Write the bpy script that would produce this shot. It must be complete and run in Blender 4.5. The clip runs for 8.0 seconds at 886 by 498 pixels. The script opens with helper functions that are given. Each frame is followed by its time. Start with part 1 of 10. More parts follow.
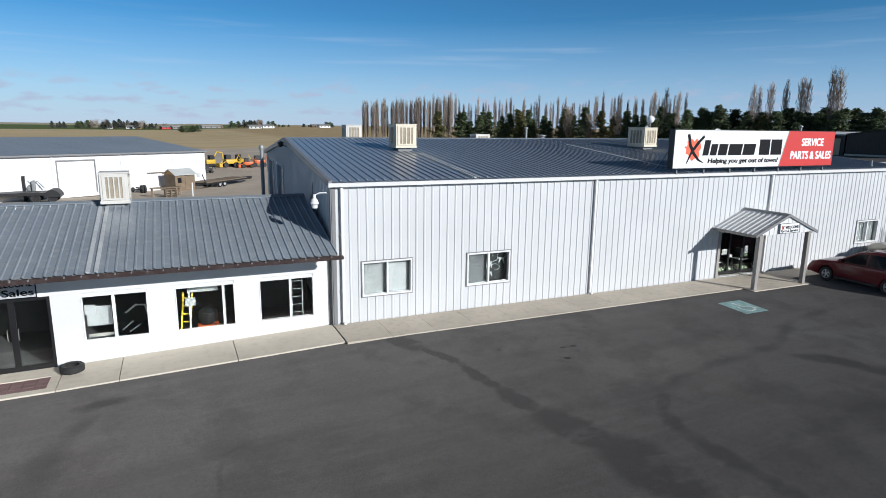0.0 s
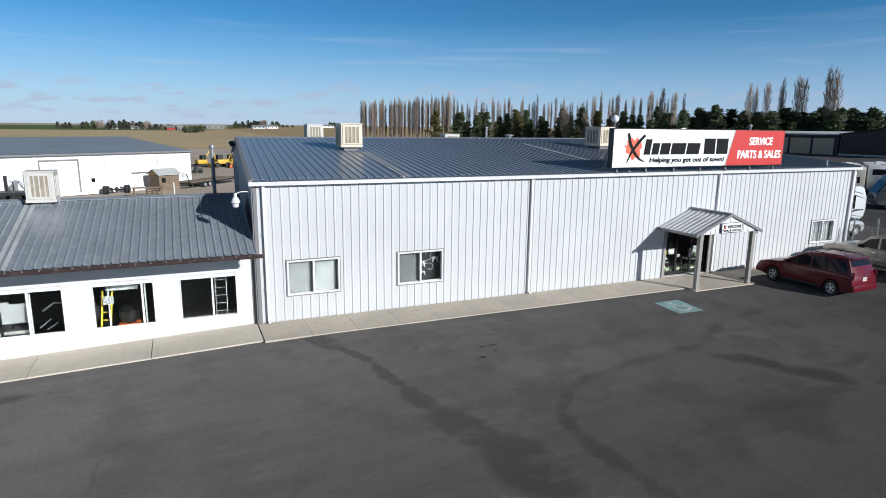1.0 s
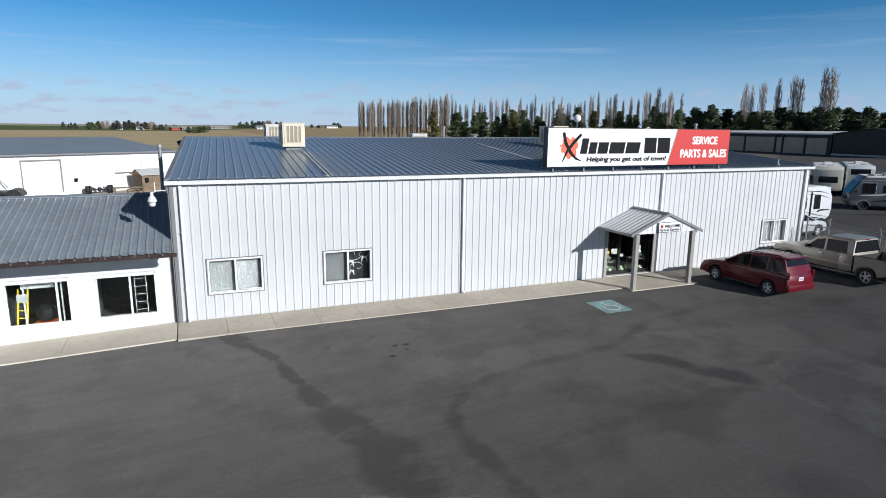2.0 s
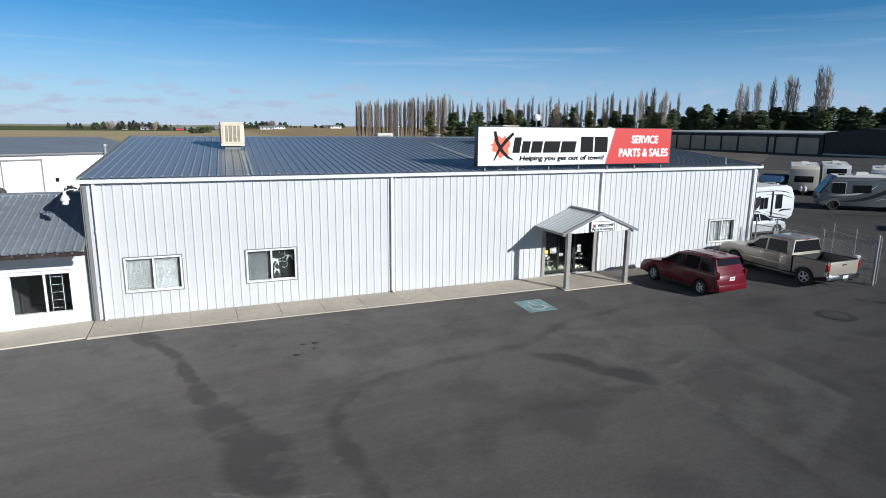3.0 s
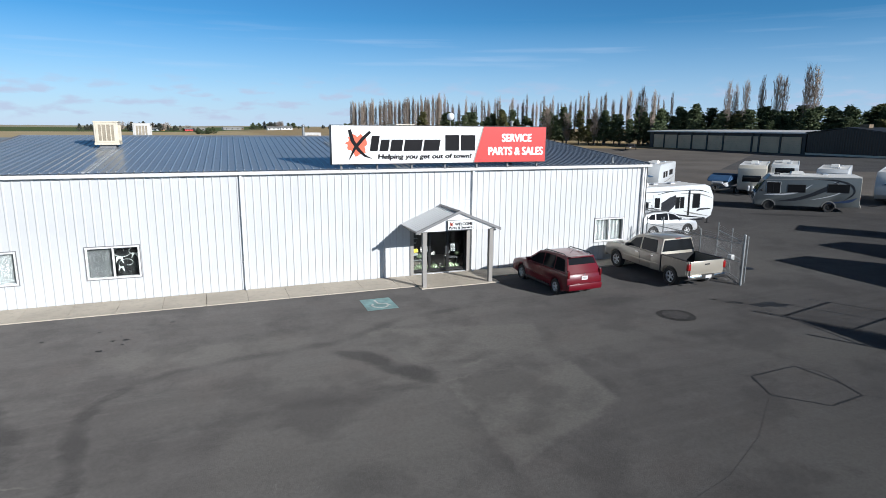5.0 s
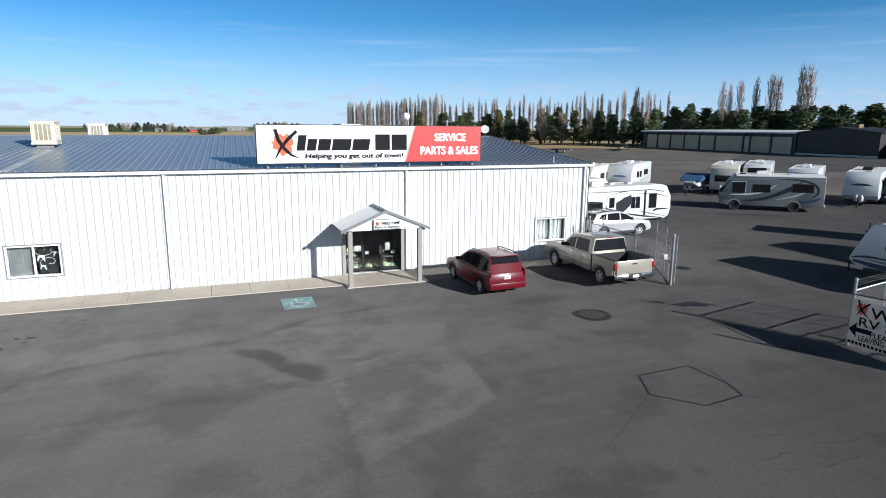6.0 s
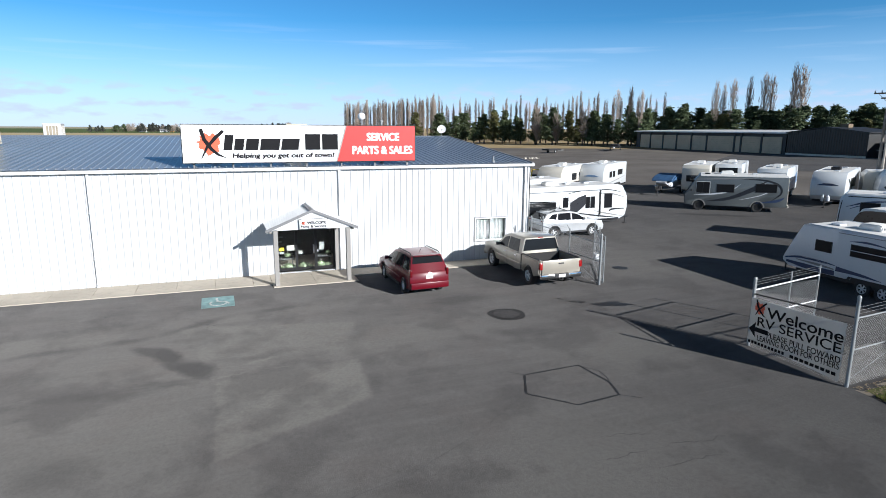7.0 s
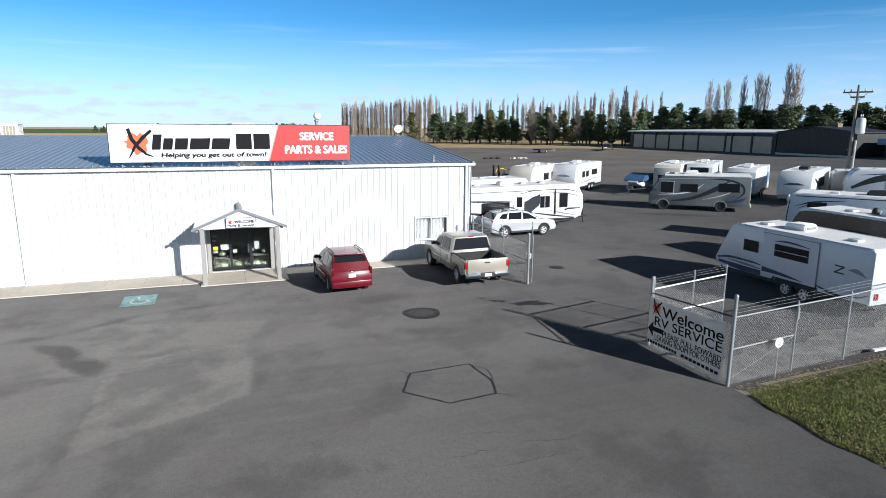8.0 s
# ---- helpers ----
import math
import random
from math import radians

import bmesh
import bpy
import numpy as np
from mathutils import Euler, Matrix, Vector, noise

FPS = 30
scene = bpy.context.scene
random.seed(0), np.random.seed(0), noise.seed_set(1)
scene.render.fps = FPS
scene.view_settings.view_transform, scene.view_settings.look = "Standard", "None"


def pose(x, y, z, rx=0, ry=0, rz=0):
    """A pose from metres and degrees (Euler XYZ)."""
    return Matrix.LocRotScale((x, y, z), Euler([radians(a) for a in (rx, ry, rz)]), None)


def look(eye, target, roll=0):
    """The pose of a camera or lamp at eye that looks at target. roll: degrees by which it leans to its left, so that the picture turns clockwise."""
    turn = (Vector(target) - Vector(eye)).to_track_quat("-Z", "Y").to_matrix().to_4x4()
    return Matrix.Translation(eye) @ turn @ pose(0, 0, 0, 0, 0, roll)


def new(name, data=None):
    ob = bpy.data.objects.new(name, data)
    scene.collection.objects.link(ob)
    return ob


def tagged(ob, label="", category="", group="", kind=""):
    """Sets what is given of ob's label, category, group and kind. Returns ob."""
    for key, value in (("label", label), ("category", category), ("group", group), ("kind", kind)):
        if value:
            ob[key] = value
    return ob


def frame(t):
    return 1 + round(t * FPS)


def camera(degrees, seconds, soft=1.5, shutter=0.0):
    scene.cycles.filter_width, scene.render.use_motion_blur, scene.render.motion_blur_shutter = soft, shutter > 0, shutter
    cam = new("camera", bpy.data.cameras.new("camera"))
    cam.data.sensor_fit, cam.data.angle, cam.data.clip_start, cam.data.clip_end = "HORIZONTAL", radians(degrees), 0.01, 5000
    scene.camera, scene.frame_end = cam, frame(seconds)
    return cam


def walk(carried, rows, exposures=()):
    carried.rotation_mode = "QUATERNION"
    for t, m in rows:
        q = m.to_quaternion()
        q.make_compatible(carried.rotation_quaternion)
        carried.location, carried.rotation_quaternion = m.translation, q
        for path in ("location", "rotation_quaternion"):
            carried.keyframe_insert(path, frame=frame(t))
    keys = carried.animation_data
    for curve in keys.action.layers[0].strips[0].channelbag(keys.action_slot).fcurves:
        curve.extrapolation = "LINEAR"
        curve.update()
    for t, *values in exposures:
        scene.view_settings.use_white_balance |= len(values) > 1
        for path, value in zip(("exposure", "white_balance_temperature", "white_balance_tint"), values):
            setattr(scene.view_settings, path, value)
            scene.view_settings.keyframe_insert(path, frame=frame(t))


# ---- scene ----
cam = camera(73.0, 8.0, 0.9)
PATH = [
    (0, (-4.638, -19.279, 6.790), (-3.8346, -17.4920, 6.3889), 0.72),
    (0.5, (-3.400, -19.826, 6.785), (-2.6049, -18.0353, 6.3842), 0.70),
    (1, (-2.116, -20.385, 6.780), (-1.3288, -18.5904, 6.3794), 0.68),
    (1.5, (-0.789, -20.954, 6.775), (-0.0099, -19.1560, 6.3744), 0.66),
    (2, (0.578, -21.533, 6.769), (1.3482, -19.7309, 6.3692), 0.63),
    (2.5, (1.980, -22.119, 6.764), (2.7419, -20.3137, 6.3638), 0.61),
    (3, (3.414, -22.712, 6.758), (4.1678, -20.9031, 6.3583), 0.59),
    (3.5, (4.877, -23.311, 6.752), (5.6221, -21.4980, 6.3526), 0.56),
    (4, (6.365, -23.913, 6.746), (7.1014, -22.0969, 6.3466), 0.54),
    (4.5, (7.875, -24.519, 6.739), (8.6021, -22.6986, 6.3406), 0.51),
    (5, (9.402, -25.125, 6.733), (10.1206, -23.3019, 6.3343), 0.48),
    (5.5, (10.943, -25.732, 6.726), (11.6533, -23.9054, 6.3279), 0.46),
    (6, (12.496, -26.338, 6.719), (13.1967, -24.5079, 6.3212), 0.43),
    (6.5, (14.055, -26.942, 6.712), (14.7472, -25.1080, 6.3144), 0.40),
    (7, (15.618, -27.542, 6.704), (16.3012, -25.7045, 6.3075), 0.37),
    (7.5, (17.181, -28.137, 6.697), (17.8552, -26.2961, 6.3003), 0.34),
    (8, (18.741, -28.725, 6.689), (19.4056, -26.8816, 6.2930), 0.31),
]
walk(cam, [(t, look(eye, target, roll)) for t, eye, target, roll in PATH],
     [(0.0, 0.13, 5780, 10), (3.5, 0.18, 5780, 10), (6.5, 0.56, 5780, 10), (8.0, 0.73, 5780, 10)])

# ---- sky, sun ----
SUN_DIR = Vector((0.449, -0.814, 0.369)).normalized()
world = bpy.data.worlds.new("sky")
scene.world = world
world.use_nodes = True


def link(nt, a, b):
    nt.links.new(a, b)


def sky_world():
    nt = world.node_tree
    nt.nodes.clear()
    out = nt.nodes.new("ShaderNodeOutputWorld")
    bg = nt.nodes.new("ShaderNodeBackground")
    sky = nt.nodes.new("ShaderNodeTexSky")
    sky.sky_type = "NISHITA"
    sky.sun_disc = False
    sky.sun_elevation = math.asin(SUN_DIR.z)
    sky.sun_rotation = math.atan2(SUN_DIR.x, SUN_DIR.y)
    sky.altitude = 1300
    sky.air_density, sky.dust_density, sky.ozone_density = 1.0, 0.0, 2.6
    # thin clouds low over the horizon and a few high wisps
    co = nt.nodes.new("ShaderNodeTexCoord")
    sep = nt.nodes.new("ShaderNodeSeparateXYZ")
    link(nt, co.outputs["Generated"], sep.inputs[0])

    def layer(scale, detail, lo, hi, z0, z1, z2, z3, seed):
        mp = nt.nodes.new("ShaderNodeMapping")
        mp.inputs["Scale"].default_value = scale
        mp.inputs["Location"].default_value = (seed, seed * 0.7, 0)
        link(nt, co.outputs["Generated"], mp.inputs[0])
        n = nt.nodes.new("ShaderNodeTexNoise")
        n.inputs["Scale"].default_value = 1.0
        n.inputs["Detail"].default_value = detail
        link(nt, mp.outputs[0], n.inputs[0])
        r = nt.nodes.new("ShaderNodeMapRange")
        r.inputs[1].default_value, r.inputs[2].default_value = lo, hi
        link(nt, n.outputs[0], r.inputs[0])
        band = nt.nodes.new("ShaderNodeValToRGB")
        e = band.color_ramp.elements
        e[0].position, e[0].color = z0, (0, 0, 0, 1)
        e[1].position, e[1].color = z1, (1, 1, 1, 1)
        for z, c in ((z2, 1), (z3, 0)):
            k = e.new(z)
            k.color = (c, c, c, 1)
        link(nt, sep.outputs[2], band.inputs[0])
        m = nt.nodes.new("ShaderNodeMath")
        m.operation = "MULTIPLY"
        link(nt, r.outputs[0], m.inputs[0])
        link(nt, band.outputs[0], m.inputs[1])
        return m.outputs[0]

    low = layer((20, 20, 75), 5, 0.52, 0.66, 0.006, 0.012, 0.045, 0.080, 3.1)
    high = layer((3.0, 3.0, 60), 5, 0.58, 0.85, 0.07, 0.09, 0.13, 0.17, 8.4)
    hs = nt.nodes.new("ShaderNodeHueSaturation")
    veil = nt.nodes.new("ShaderNodeMapRange")
    veil.interpolation_type = "SMOOTHSTEP"
    veil.inputs[1].default_value, veil.inputs[2].default_value = 0.08, 0.62
    veil.inputs[3].default_value, veil.inputs[4].default_value = 1.45, 0.6
    link(nt, sep.outputs[2], veil.inputs[0])
    link(nt, veil.outputs[0], hs.inputs["Saturation"])
    dim = nt.nodes.new("ShaderNodeMapRange")
    dim.interpolation_type = "SMOOTHSTEP"
    dim.inputs[1].default_value, dim.inputs[2].default_value = 0.13, 0.62
    dim.inputs[3].default_value, dim.inputs[4].default_value = 1.0, 0.27
    link(nt, sep.outputs[2], dim.inputs[0])
    link(nt, dim.outputs[0], hs.inputs["Value"])
    link(nt, sky.outputs[0], hs.inputs["Color"])
    # pale clear haze low over the plain
    hz = nt.nodes.new("ShaderNodeMapRange")
    hz.inputs[1].default_value, hz.inputs[2].default_value = 0.16, 0.0
    hz.inputs[3].default_value, hz.inputs[4].default_value = 0.0, 0.7
    link(nt, sep.outputs[2], hz.inputs[0])
    hm = nt.nodes.new("ShaderNodeMix")
    hm.data_type = "RGBA"
    link(nt, hz.outputs[0], hm.inputs[0])
    link(nt, hs.outputs[0], hm.inputs[6])
    hm.inputs[7].default_value = (4.8, 6.65, 9.8, 1)
    mixes = hm.outputs[2]
    for fac, col, amt in ((low, (5.9, 6.1, 7.3, 1), 0.65), (high, (7.5, 8.2, 9.2, 1), 0.35)):
        k = nt.nodes.new("ShaderNodeMath")
        k.operation = "MULTIPLY"
        k.inputs[1].default_value = amt
        link(nt, fac, k.inputs[0])
        mx = nt.nodes.new("ShaderNodeMix")
        mx.data_type = "RGBA"
        link(nt, k.outputs[0], mx.inputs[0])
        link(nt, mixes, mx.inputs[6])
        mx.inputs[7].default_value = col
        mixes = mx.outputs[2]
    link(nt, mixes, bg.inputs[0])
    bg.inputs[1].default_value = 0.073
    link(nt, bg.outputs[0], out.inputs[0])


sky_world()
sun_data = bpy.data.lights.new("sun", "SUN")
sun_data.energy = 5.0
sun_data.angle = radians(0.53)
sun_data.color = (1.0, 0.93, 0.82)
sun = new("sun", sun_data)
sun.matrix_world = look(SUN_DIR * 80 + Vector((15, 0, 0)), (15, 0, 0))

# ---- materials ----


def principled(name):
    m = bpy.data.materials.new(name)
    m.use_nodes = True
    nt = m.node_tree
    return m, nt, nt.nodes["Principled BSDF"]


def noise_fac(nt, vec, scale, detail=4.0, lo=0.3, hi=0.7, rough=0.55):
    n = nt.nodes.new("ShaderNodeTexNoise")
    n.inputs["Scale"].default_value = scale
    n.inputs["Detail"].default_value = detail
    n.inputs["Roughness"].default_value = rough
    link(nt, vec, n.inputs["Vector"])
    r = nt.nodes.new("ShaderNodeMapRange")
    r.inputs[1].default_value, r.inputs[2].default_value = lo, hi
    link(nt, n.outputs[0], r.inputs[0])
    return r.outputs[0]


def mix_col(nt, fac, a, b, mode="MIX"):
    mx = nt.nodes.new("ShaderNodeMix")
    mx.data_type = "RGBA"
    mx.blend_type = mode
    for v, s in ((fac, mx.inputs[0]), (a, mx.inputs[6]), (b, mx.inputs[7])):
        if isinstance(v, (int, float)):
            s.default_value = v
        elif isinstance(v, tuple):
            s.default_value = (*v[:3], 1)
        else:
            link(nt, v, s)
    return mx.outputs[2]


def math_node(nt, op, a, b=0.0):
    m = nt.nodes.new("ShaderNodeMath")
    m.operation = op
    for v, s in ((a, m.inputs[0]), (b, m.inputs[1])):
        if isinstance(v, (int, float)):
            s.default_value = v
        else:
            link(nt, v, s)
    return m.outputs[0]


def coords(nt, stretch=(1, 1, 1)):
    """World position, so that the grain keeps its real size on every piece."""
    g = nt.nodes.new("ShaderNodeNewGeometry")
    mp = nt.nodes.new("ShaderNodeMapping")
    mp.inputs["Scale"].default_value = stretch
    link(nt, g.outputs["Position"], mp.inputs[0])
    return mp.outputs[0]


def paint(name, col, rough=0.5, metal=0.0, vary=0.12, grain=14.0, broad=0.9, bump=0.05, dirt=None,
          dirt_amt=0.3, stretch=(1, 1, 1), piece=0.0, coat=0.0, spec=0.5):
    """A painted or plain surface: broad and fine variation, optional dirt streaks, small relief."""
    m, nt, b = principled(name)
    v = coords(nt, stretch)
    f1 = noise_fac(nt, v, broad, 3)
    f2 = noise_fac(nt, v, grain, 5)
    dark = tuple(c * (1 - vary) for c in col)
    light = tuple(min(1, c * (1 + vary * 0.6)) for c in col)
    c = mix_col(nt, f1, dark, light)
    c = mix_col(nt, math_node(nt, "MULTIPLY", f2, vary), c, tuple(k * 0.7 for k in col))
    if dirt:
        f3 = noise_fac(nt, coords(nt, (2.5, 2.5, 0.35)), 1.7, 5, 0.5, 0.8)
        c = mix_col(nt, math_node(nt, "MULTIPLY", f3, dirt_amt), c, dirt)
    if piece:
        oi = nt.nodes.new("ShaderNodeObjectInfo")
        k = math_node(nt, "MULTIPLY", oi.outputs["Random"], piece)
        c = mix_col(nt, k, c, tuple(x * 0.55 for x in col))
    link(nt, c, b.inputs["Base Color"])
    r = math_node(nt, "ADD", math_node(nt, "MULTIPLY", f2, 0.12), rough - 0.06)
    link(nt, r, b.inputs["Roughness"])
    b.inputs["Metallic"].default_value = metal
    b.inputs["Coat Weight"].default_value = coat
    b.inputs["Coat Roughness"].default_value = 0.12
    b.inputs["Specular IOR Level"].default_value = spec
    if bump:
        bp = nt.nodes.new("ShaderNodeBump")
        bp.inputs["Strength"].default_value = bump
        bp.inputs["Distance"].default_value = 0.01
        link(nt, f2, bp.inputs["Height"])
        link(nt, bp.outputs[0], b.inputs["Normal"])
    return m


def glass(name, tint=(0.75, 0.8, 0.8), rough=0.02):
    m, nt, b = principled(name)
    b.inputs["Base Color"].default_value = (*tint, 1)
    b.inputs["Transmission Weight"].default_value = 1.0
    b.inputs["Roughness"].default_value = rough
    b.inputs["IOR"].default_value = 1.45
    return m


def tinted(name, col=(0.012, 0.013, 0.015)):
    """Dark vehicle glass."""
    m, nt, b = principled(name)
    b.inputs["Base Color"].default_value = (*col, 1)
    b.inputs["Roughness"].default_value = 0.06
    b.inputs["Specular IOR Level"].default_value = 0.22
    return m


def asphalt():
    """Worn asphalt: grit, tyre drags, pale dry patches and dark soaked stains at their own places."""
    m, nt, b = principled("asphalt")
    v = coords(nt)
    g = nt.nodes.new("ShaderNodeNewGeometry")
    fine = noise_fac(nt, v, 38, 6, 0.25, 0.75, 0.7)
    broad = noise_fac(nt, v, 0.16, 5, 0.35, 0.65)
    mid = noise_fac(nt, v, 0.9, 6, 0.35, 0.7, 0.65)
    drag = noise_fac(nt, coords(nt, (0.25, 2.2, 1)), 0.6, 5, 0.45, 0.75)
    c = mix_col(nt, broad, (0.0690, 0.0645, 0.0630), (0.0960, 0.0905, 0.0880))
    c = mix_col(nt, math_node(nt, "MULTIPLY", mid, 0.45), c, (0.107, 0.102, 0.099))
    c = mix_col(nt, math_node(nt, "MULTIPLY", drag, 0.45), c, (0.045, 0.044, 0.043))
    here = g.outputs["Position"]
    for scale, amp in ((0.8, 0.55), (4.0, 0.30)):
        warp = nt.nodes.new("ShaderNodeTexNoise")
        warp.inputs["Scale"].default_value = scale
        warp.inputs["Detail"].default_value = 5
        link(nt, g.outputs["Position"], warp.inputs["Vector"])
        w2 = nt.nodes.new("ShaderNodeVectorMath")
        w2.operation = "MULTIPLY_ADD"
        link(nt, warp.outputs["Color"], w2.inputs[0])
        w2.inputs[1].default_value = (amp, amp, 0)
        link(nt, here, w2.inputs[2])
        here = w2.outputs[0]
    soaked = {"dark": None, "pale": None}

    def patch(kind, cx, cy, rx, ry, rot, soft, amt):
        """A ragged ellipse of one kind of stain, fading over its rim."""
        mp = nt.nodes.new("ShaderNodeMapping")
        mp.vector_type = "TEXTURE"
        mp.inputs["Location"].default_value = (cx + 0.425, cy + 0.425, 0)
        mp.inputs["Rotation"].default_value = (0, 0, radians(rot))
        mp.inputs["Scale"].default_value = (rx, ry, 1000)
        link(nt, here, mp.inputs[0])
        ln = nt.nodes.new("ShaderNodeVectorMath")
        ln.operation = "LENGTH"
        link(nt, mp.outputs[0], ln.inputs[0])
        r = nt.nodes.new("ShaderNodeMapRange")
        r.inputs[1].default_value, r.inputs[2].default_value, r.inputs[4].default_value = 1.0, 1.0 - soft, amt
        link(nt, ln.outputs["Value"], r.inputs[0])
        soaked[kind] = r.outputs[0] if soaked[kind] is None else math_node(nt, "MAXIMUM", soaked[kind], r.outputs[0])

    def field(kind, corners, soft, amt):
        """A worn patch with straight sides, corners clockwise."""
        inside = None
        for (ax, ay), (bx, by) in zip(corners, corners[1:] + corners[:1]):
            d = math.dist((ax, ay), (bx, by))
            nx, ny = (by - ay) / d, (ax - bx) / d
            dot = nt.nodes.new("ShaderNodeVectorMath")
            dot.operation = "DOT_PRODUCT"
            link(nt, here, dot.inputs[0])
            dot.inputs[1].default_value = (nx, ny, 0)
            off = nx * (ax + 0.425) + ny * (ay + 0.425)
            r = nt.nodes.new("ShaderNodeMapRange")
            r.inputs[1].default_value, r.inputs[2].default_value, r.inputs[4].default_value = off, off + soft, amt
            link(nt, dot.outputs["Value"], r.inputs[0])
            inside = r.outputs[0] if inside is None else math_node(nt, "MINIMUM", inside, r.outputs[0])
        soaked[kind] = math_node(nt, "MAXIMUM", soaked[kind], inside)

    def trail(pts, widths, amt, soft=0.35, kind="dark"):
        """Stains in a row along a bent line."""
        for (a, b), w in zip(zip(pts, pts[1:]), widths):
            d = math.dist(a, b)
            patch(kind, (a[0] + b[0]) / 2, (a[1] + b[1]) / 2, d / 2 + w * 0.7, w, math.degrees(math.atan2(b[1] - a[1], b[0] - a[0])), soft, amt)

    for cx, cy, rx, ry, rot, amt in ((13.0, -13.5, 6.0, 2.6, 10, 0.45), (19.5, -9.5, 7.0, 2.2, 8, 0.45), (21.0, -20.0, 8.0, 5.5, 20, 0.7), (28.0, -20.0, 7.0, 4.5, 0, 0.6), (8.0, -19.0, 5.0, 3.0, -15, 0.3),
                                     (27.5, -13.0, 4.5, 3.0, 0, 0.55), (36.5, -4.5, 5.0, 4.0, 0, 0.5), (44.0, 1.5, 7.0, 4.0, 20, 0.5), (16.5, -5.6, 6.0, 1.0, 3, 0.35), (15.0, -9.5, 8.0, 5.0, 0, 0.4), (12.5, -17.5, 9.0, 4.5, 0, 0.45), (3.0, -14.5, 7.0, 3.5, 10, 0.3), (-5.0, -5.0, 5.0, 1.6, -4, 0.25)):
        patch("pale", cx, cy, rx, ry, rot, 0.8, amt)
    # pale scuffs beside the soaked lines
    trail([(13.4, -10.4), (15.6, -10.2), (17.2, -9.6)], [0.22, 0.16], 0.8, 0.6, "pale")
    trail([(3.2, -10.95), (4.5, -11.7), (5.9, -12.0)], [0.07, 0.06], 0.9, 0.6, "pale")
    # water-soaked runs from the wall out over the lot
    trail([(1.3, -1.9), (2.0, -2.9), (2.7, -4.4), (3.0, -6.0), (3.4, -7.4)], [0.45, 0.22, 0.28, 0.34], 0.62)
    trail([(3.5, -7.6), (4.2, -9.4), (4.6, -11.3)], [0.66, 0.95], 0.62, 0.3)
    trail([(7.1, -7.8), (6.4, -8.7), (6.15, -9.6), (6.3, -11.6), (6.4, -13.2)], [0.28, 0.34, 0.36, 0.34], 0.6, 0.5)
    trail([(7.1, -7.7), (9.0, -7.2), (11.6, -6.9), (13.2, -6.7), (16.0, -5.2), (18.7, -5.0)], [0.36, 0.34, 0.34, 0.3, 0.3], 0.5, 0.85)
    trail([(12.8, -7.5), (13.9, -8.9), (14.6, -10.0)], [0.34, 0.42], 0.6, 0.5)
    trail([(8.7, -10.9), (11.2, -10.65), (14.2, -11.0)], [0.3, 0.3], 0.35, 0.85)
    trail([(19.9, -7.9), (19.2, -9.8), (19.4, -11.2)], [0.5, 0.4], 0.25, 0.8)
    trail([(14.7, -12.4), (15.0, -13.6), (14.9, -15.2), (14.4, -16.6)], [0.45, 0.5, 0.4], 0.22, 0.85)
    trail([(-7.2, -3.0), (-6.2, -2.85)], [0.35], 0.75, 0.6)
    trail([(24.0, -10.3), (26.4, -11.0)], [0.5], 0.35, 0.7)
    # worn pale field with a dark western rim, and the drags that cross it
    field("pale", [(15.0, -10.85), (19.4, -10.75), (18.9, -13.55), (15.02, -15.3)], 0.2, 0.8)
    field("pale", [(13.7, -5.7), (19.9, -7.4), (19.2, -10.2), (14.6, -9.5)], 0.3, 0.62)
    field("pale", [(9.0, -11.2), (14.7, -11.2), (14.6, -17.5), (8.6, -15.5)], 0.5, 0.35)
    field("pale", [(5.2, -5.2), (12.4, -5.3), (12.6, -7.0), (7.2, -7.6)], 0.4, 0.4)
    trail([(15.0, -10.78), (16.2, -10.68), (17.4, -10.6)], [0.07, 0.06], 1.0, 0.5, "pale")
    trail([(15.5, -9.75), (17.6, -9.35)], [0.3], 0.35, 0.8)
    # fine drag lines by the entrance
    trail([(23.0, -17.25), (24.7, -17.5)], [0.022], 0.55, 0.6)
    trail([(22.5, -18.1), (24.2, -18.03), (26.1, -18.15)], [0.024, 0.024], 0.6, 0.6)
    trail([(23.5, -18.6), (25.4, -18.72)], [0.022], 0.55, 0.6)
    trail([(15.15, -11.9), (15.02, -13.8), (14.9, -16.0)], [0.22, 0.22], 0.3, 0.8)
    trail([(19.6, -10.6), (19.35, -11.8), (19.0, -13.3)], [0.4, 0.3], 0.3, 0.8)
    trail([(11.0, -10.65), (13.0, -10.7), (14.8, -10.75)], [0.34, 0.30], 0.5, 0.85)
    trail([(15.0, -10.5), (12.6, -10.6), (10.4, -10.5), (7.5, -10.95)], [0.35, 0.4, 0.35], 0.4, 0.7)
    trail([(13.3, -7.9), (14.2, -9.2), (15.0, -10.5)], [0.42, 0.5], 0.7, 0.5)
    trail([(-4.2, -7.8), (-4.05, -6.4), (-3.4, -6.0)], [0.10, 0.08], 0.35, 0.7)
    trail([(-7.7, -6.2), (-7.4, -4.4), (-6.8, -3.6)], [0.5, 0.35], 0.45, 0.7)
    patch("dark", 11.9, -14.3, 1.1, 0.9, -15, 0.7, 0.3)
    patch("dark", 50.0, 7.0, 4.0, 0.8, -40, 0.5, 0.85)
    # wide, slightly darker patch of asphalt between the parked trailers
    patch("dark", 57.0, 5.0, 22.0, 19.0, 0, 0.25, 0.22)
    patch("dark", 24.3, -6.2, 1.6, 0.8, 10, 0.6, 0.5)
    streak = noise_fac(nt, coords(nt, (0.22, 3.4, 1)), 1.1, 6, 0.52, 0.74, 0.65)
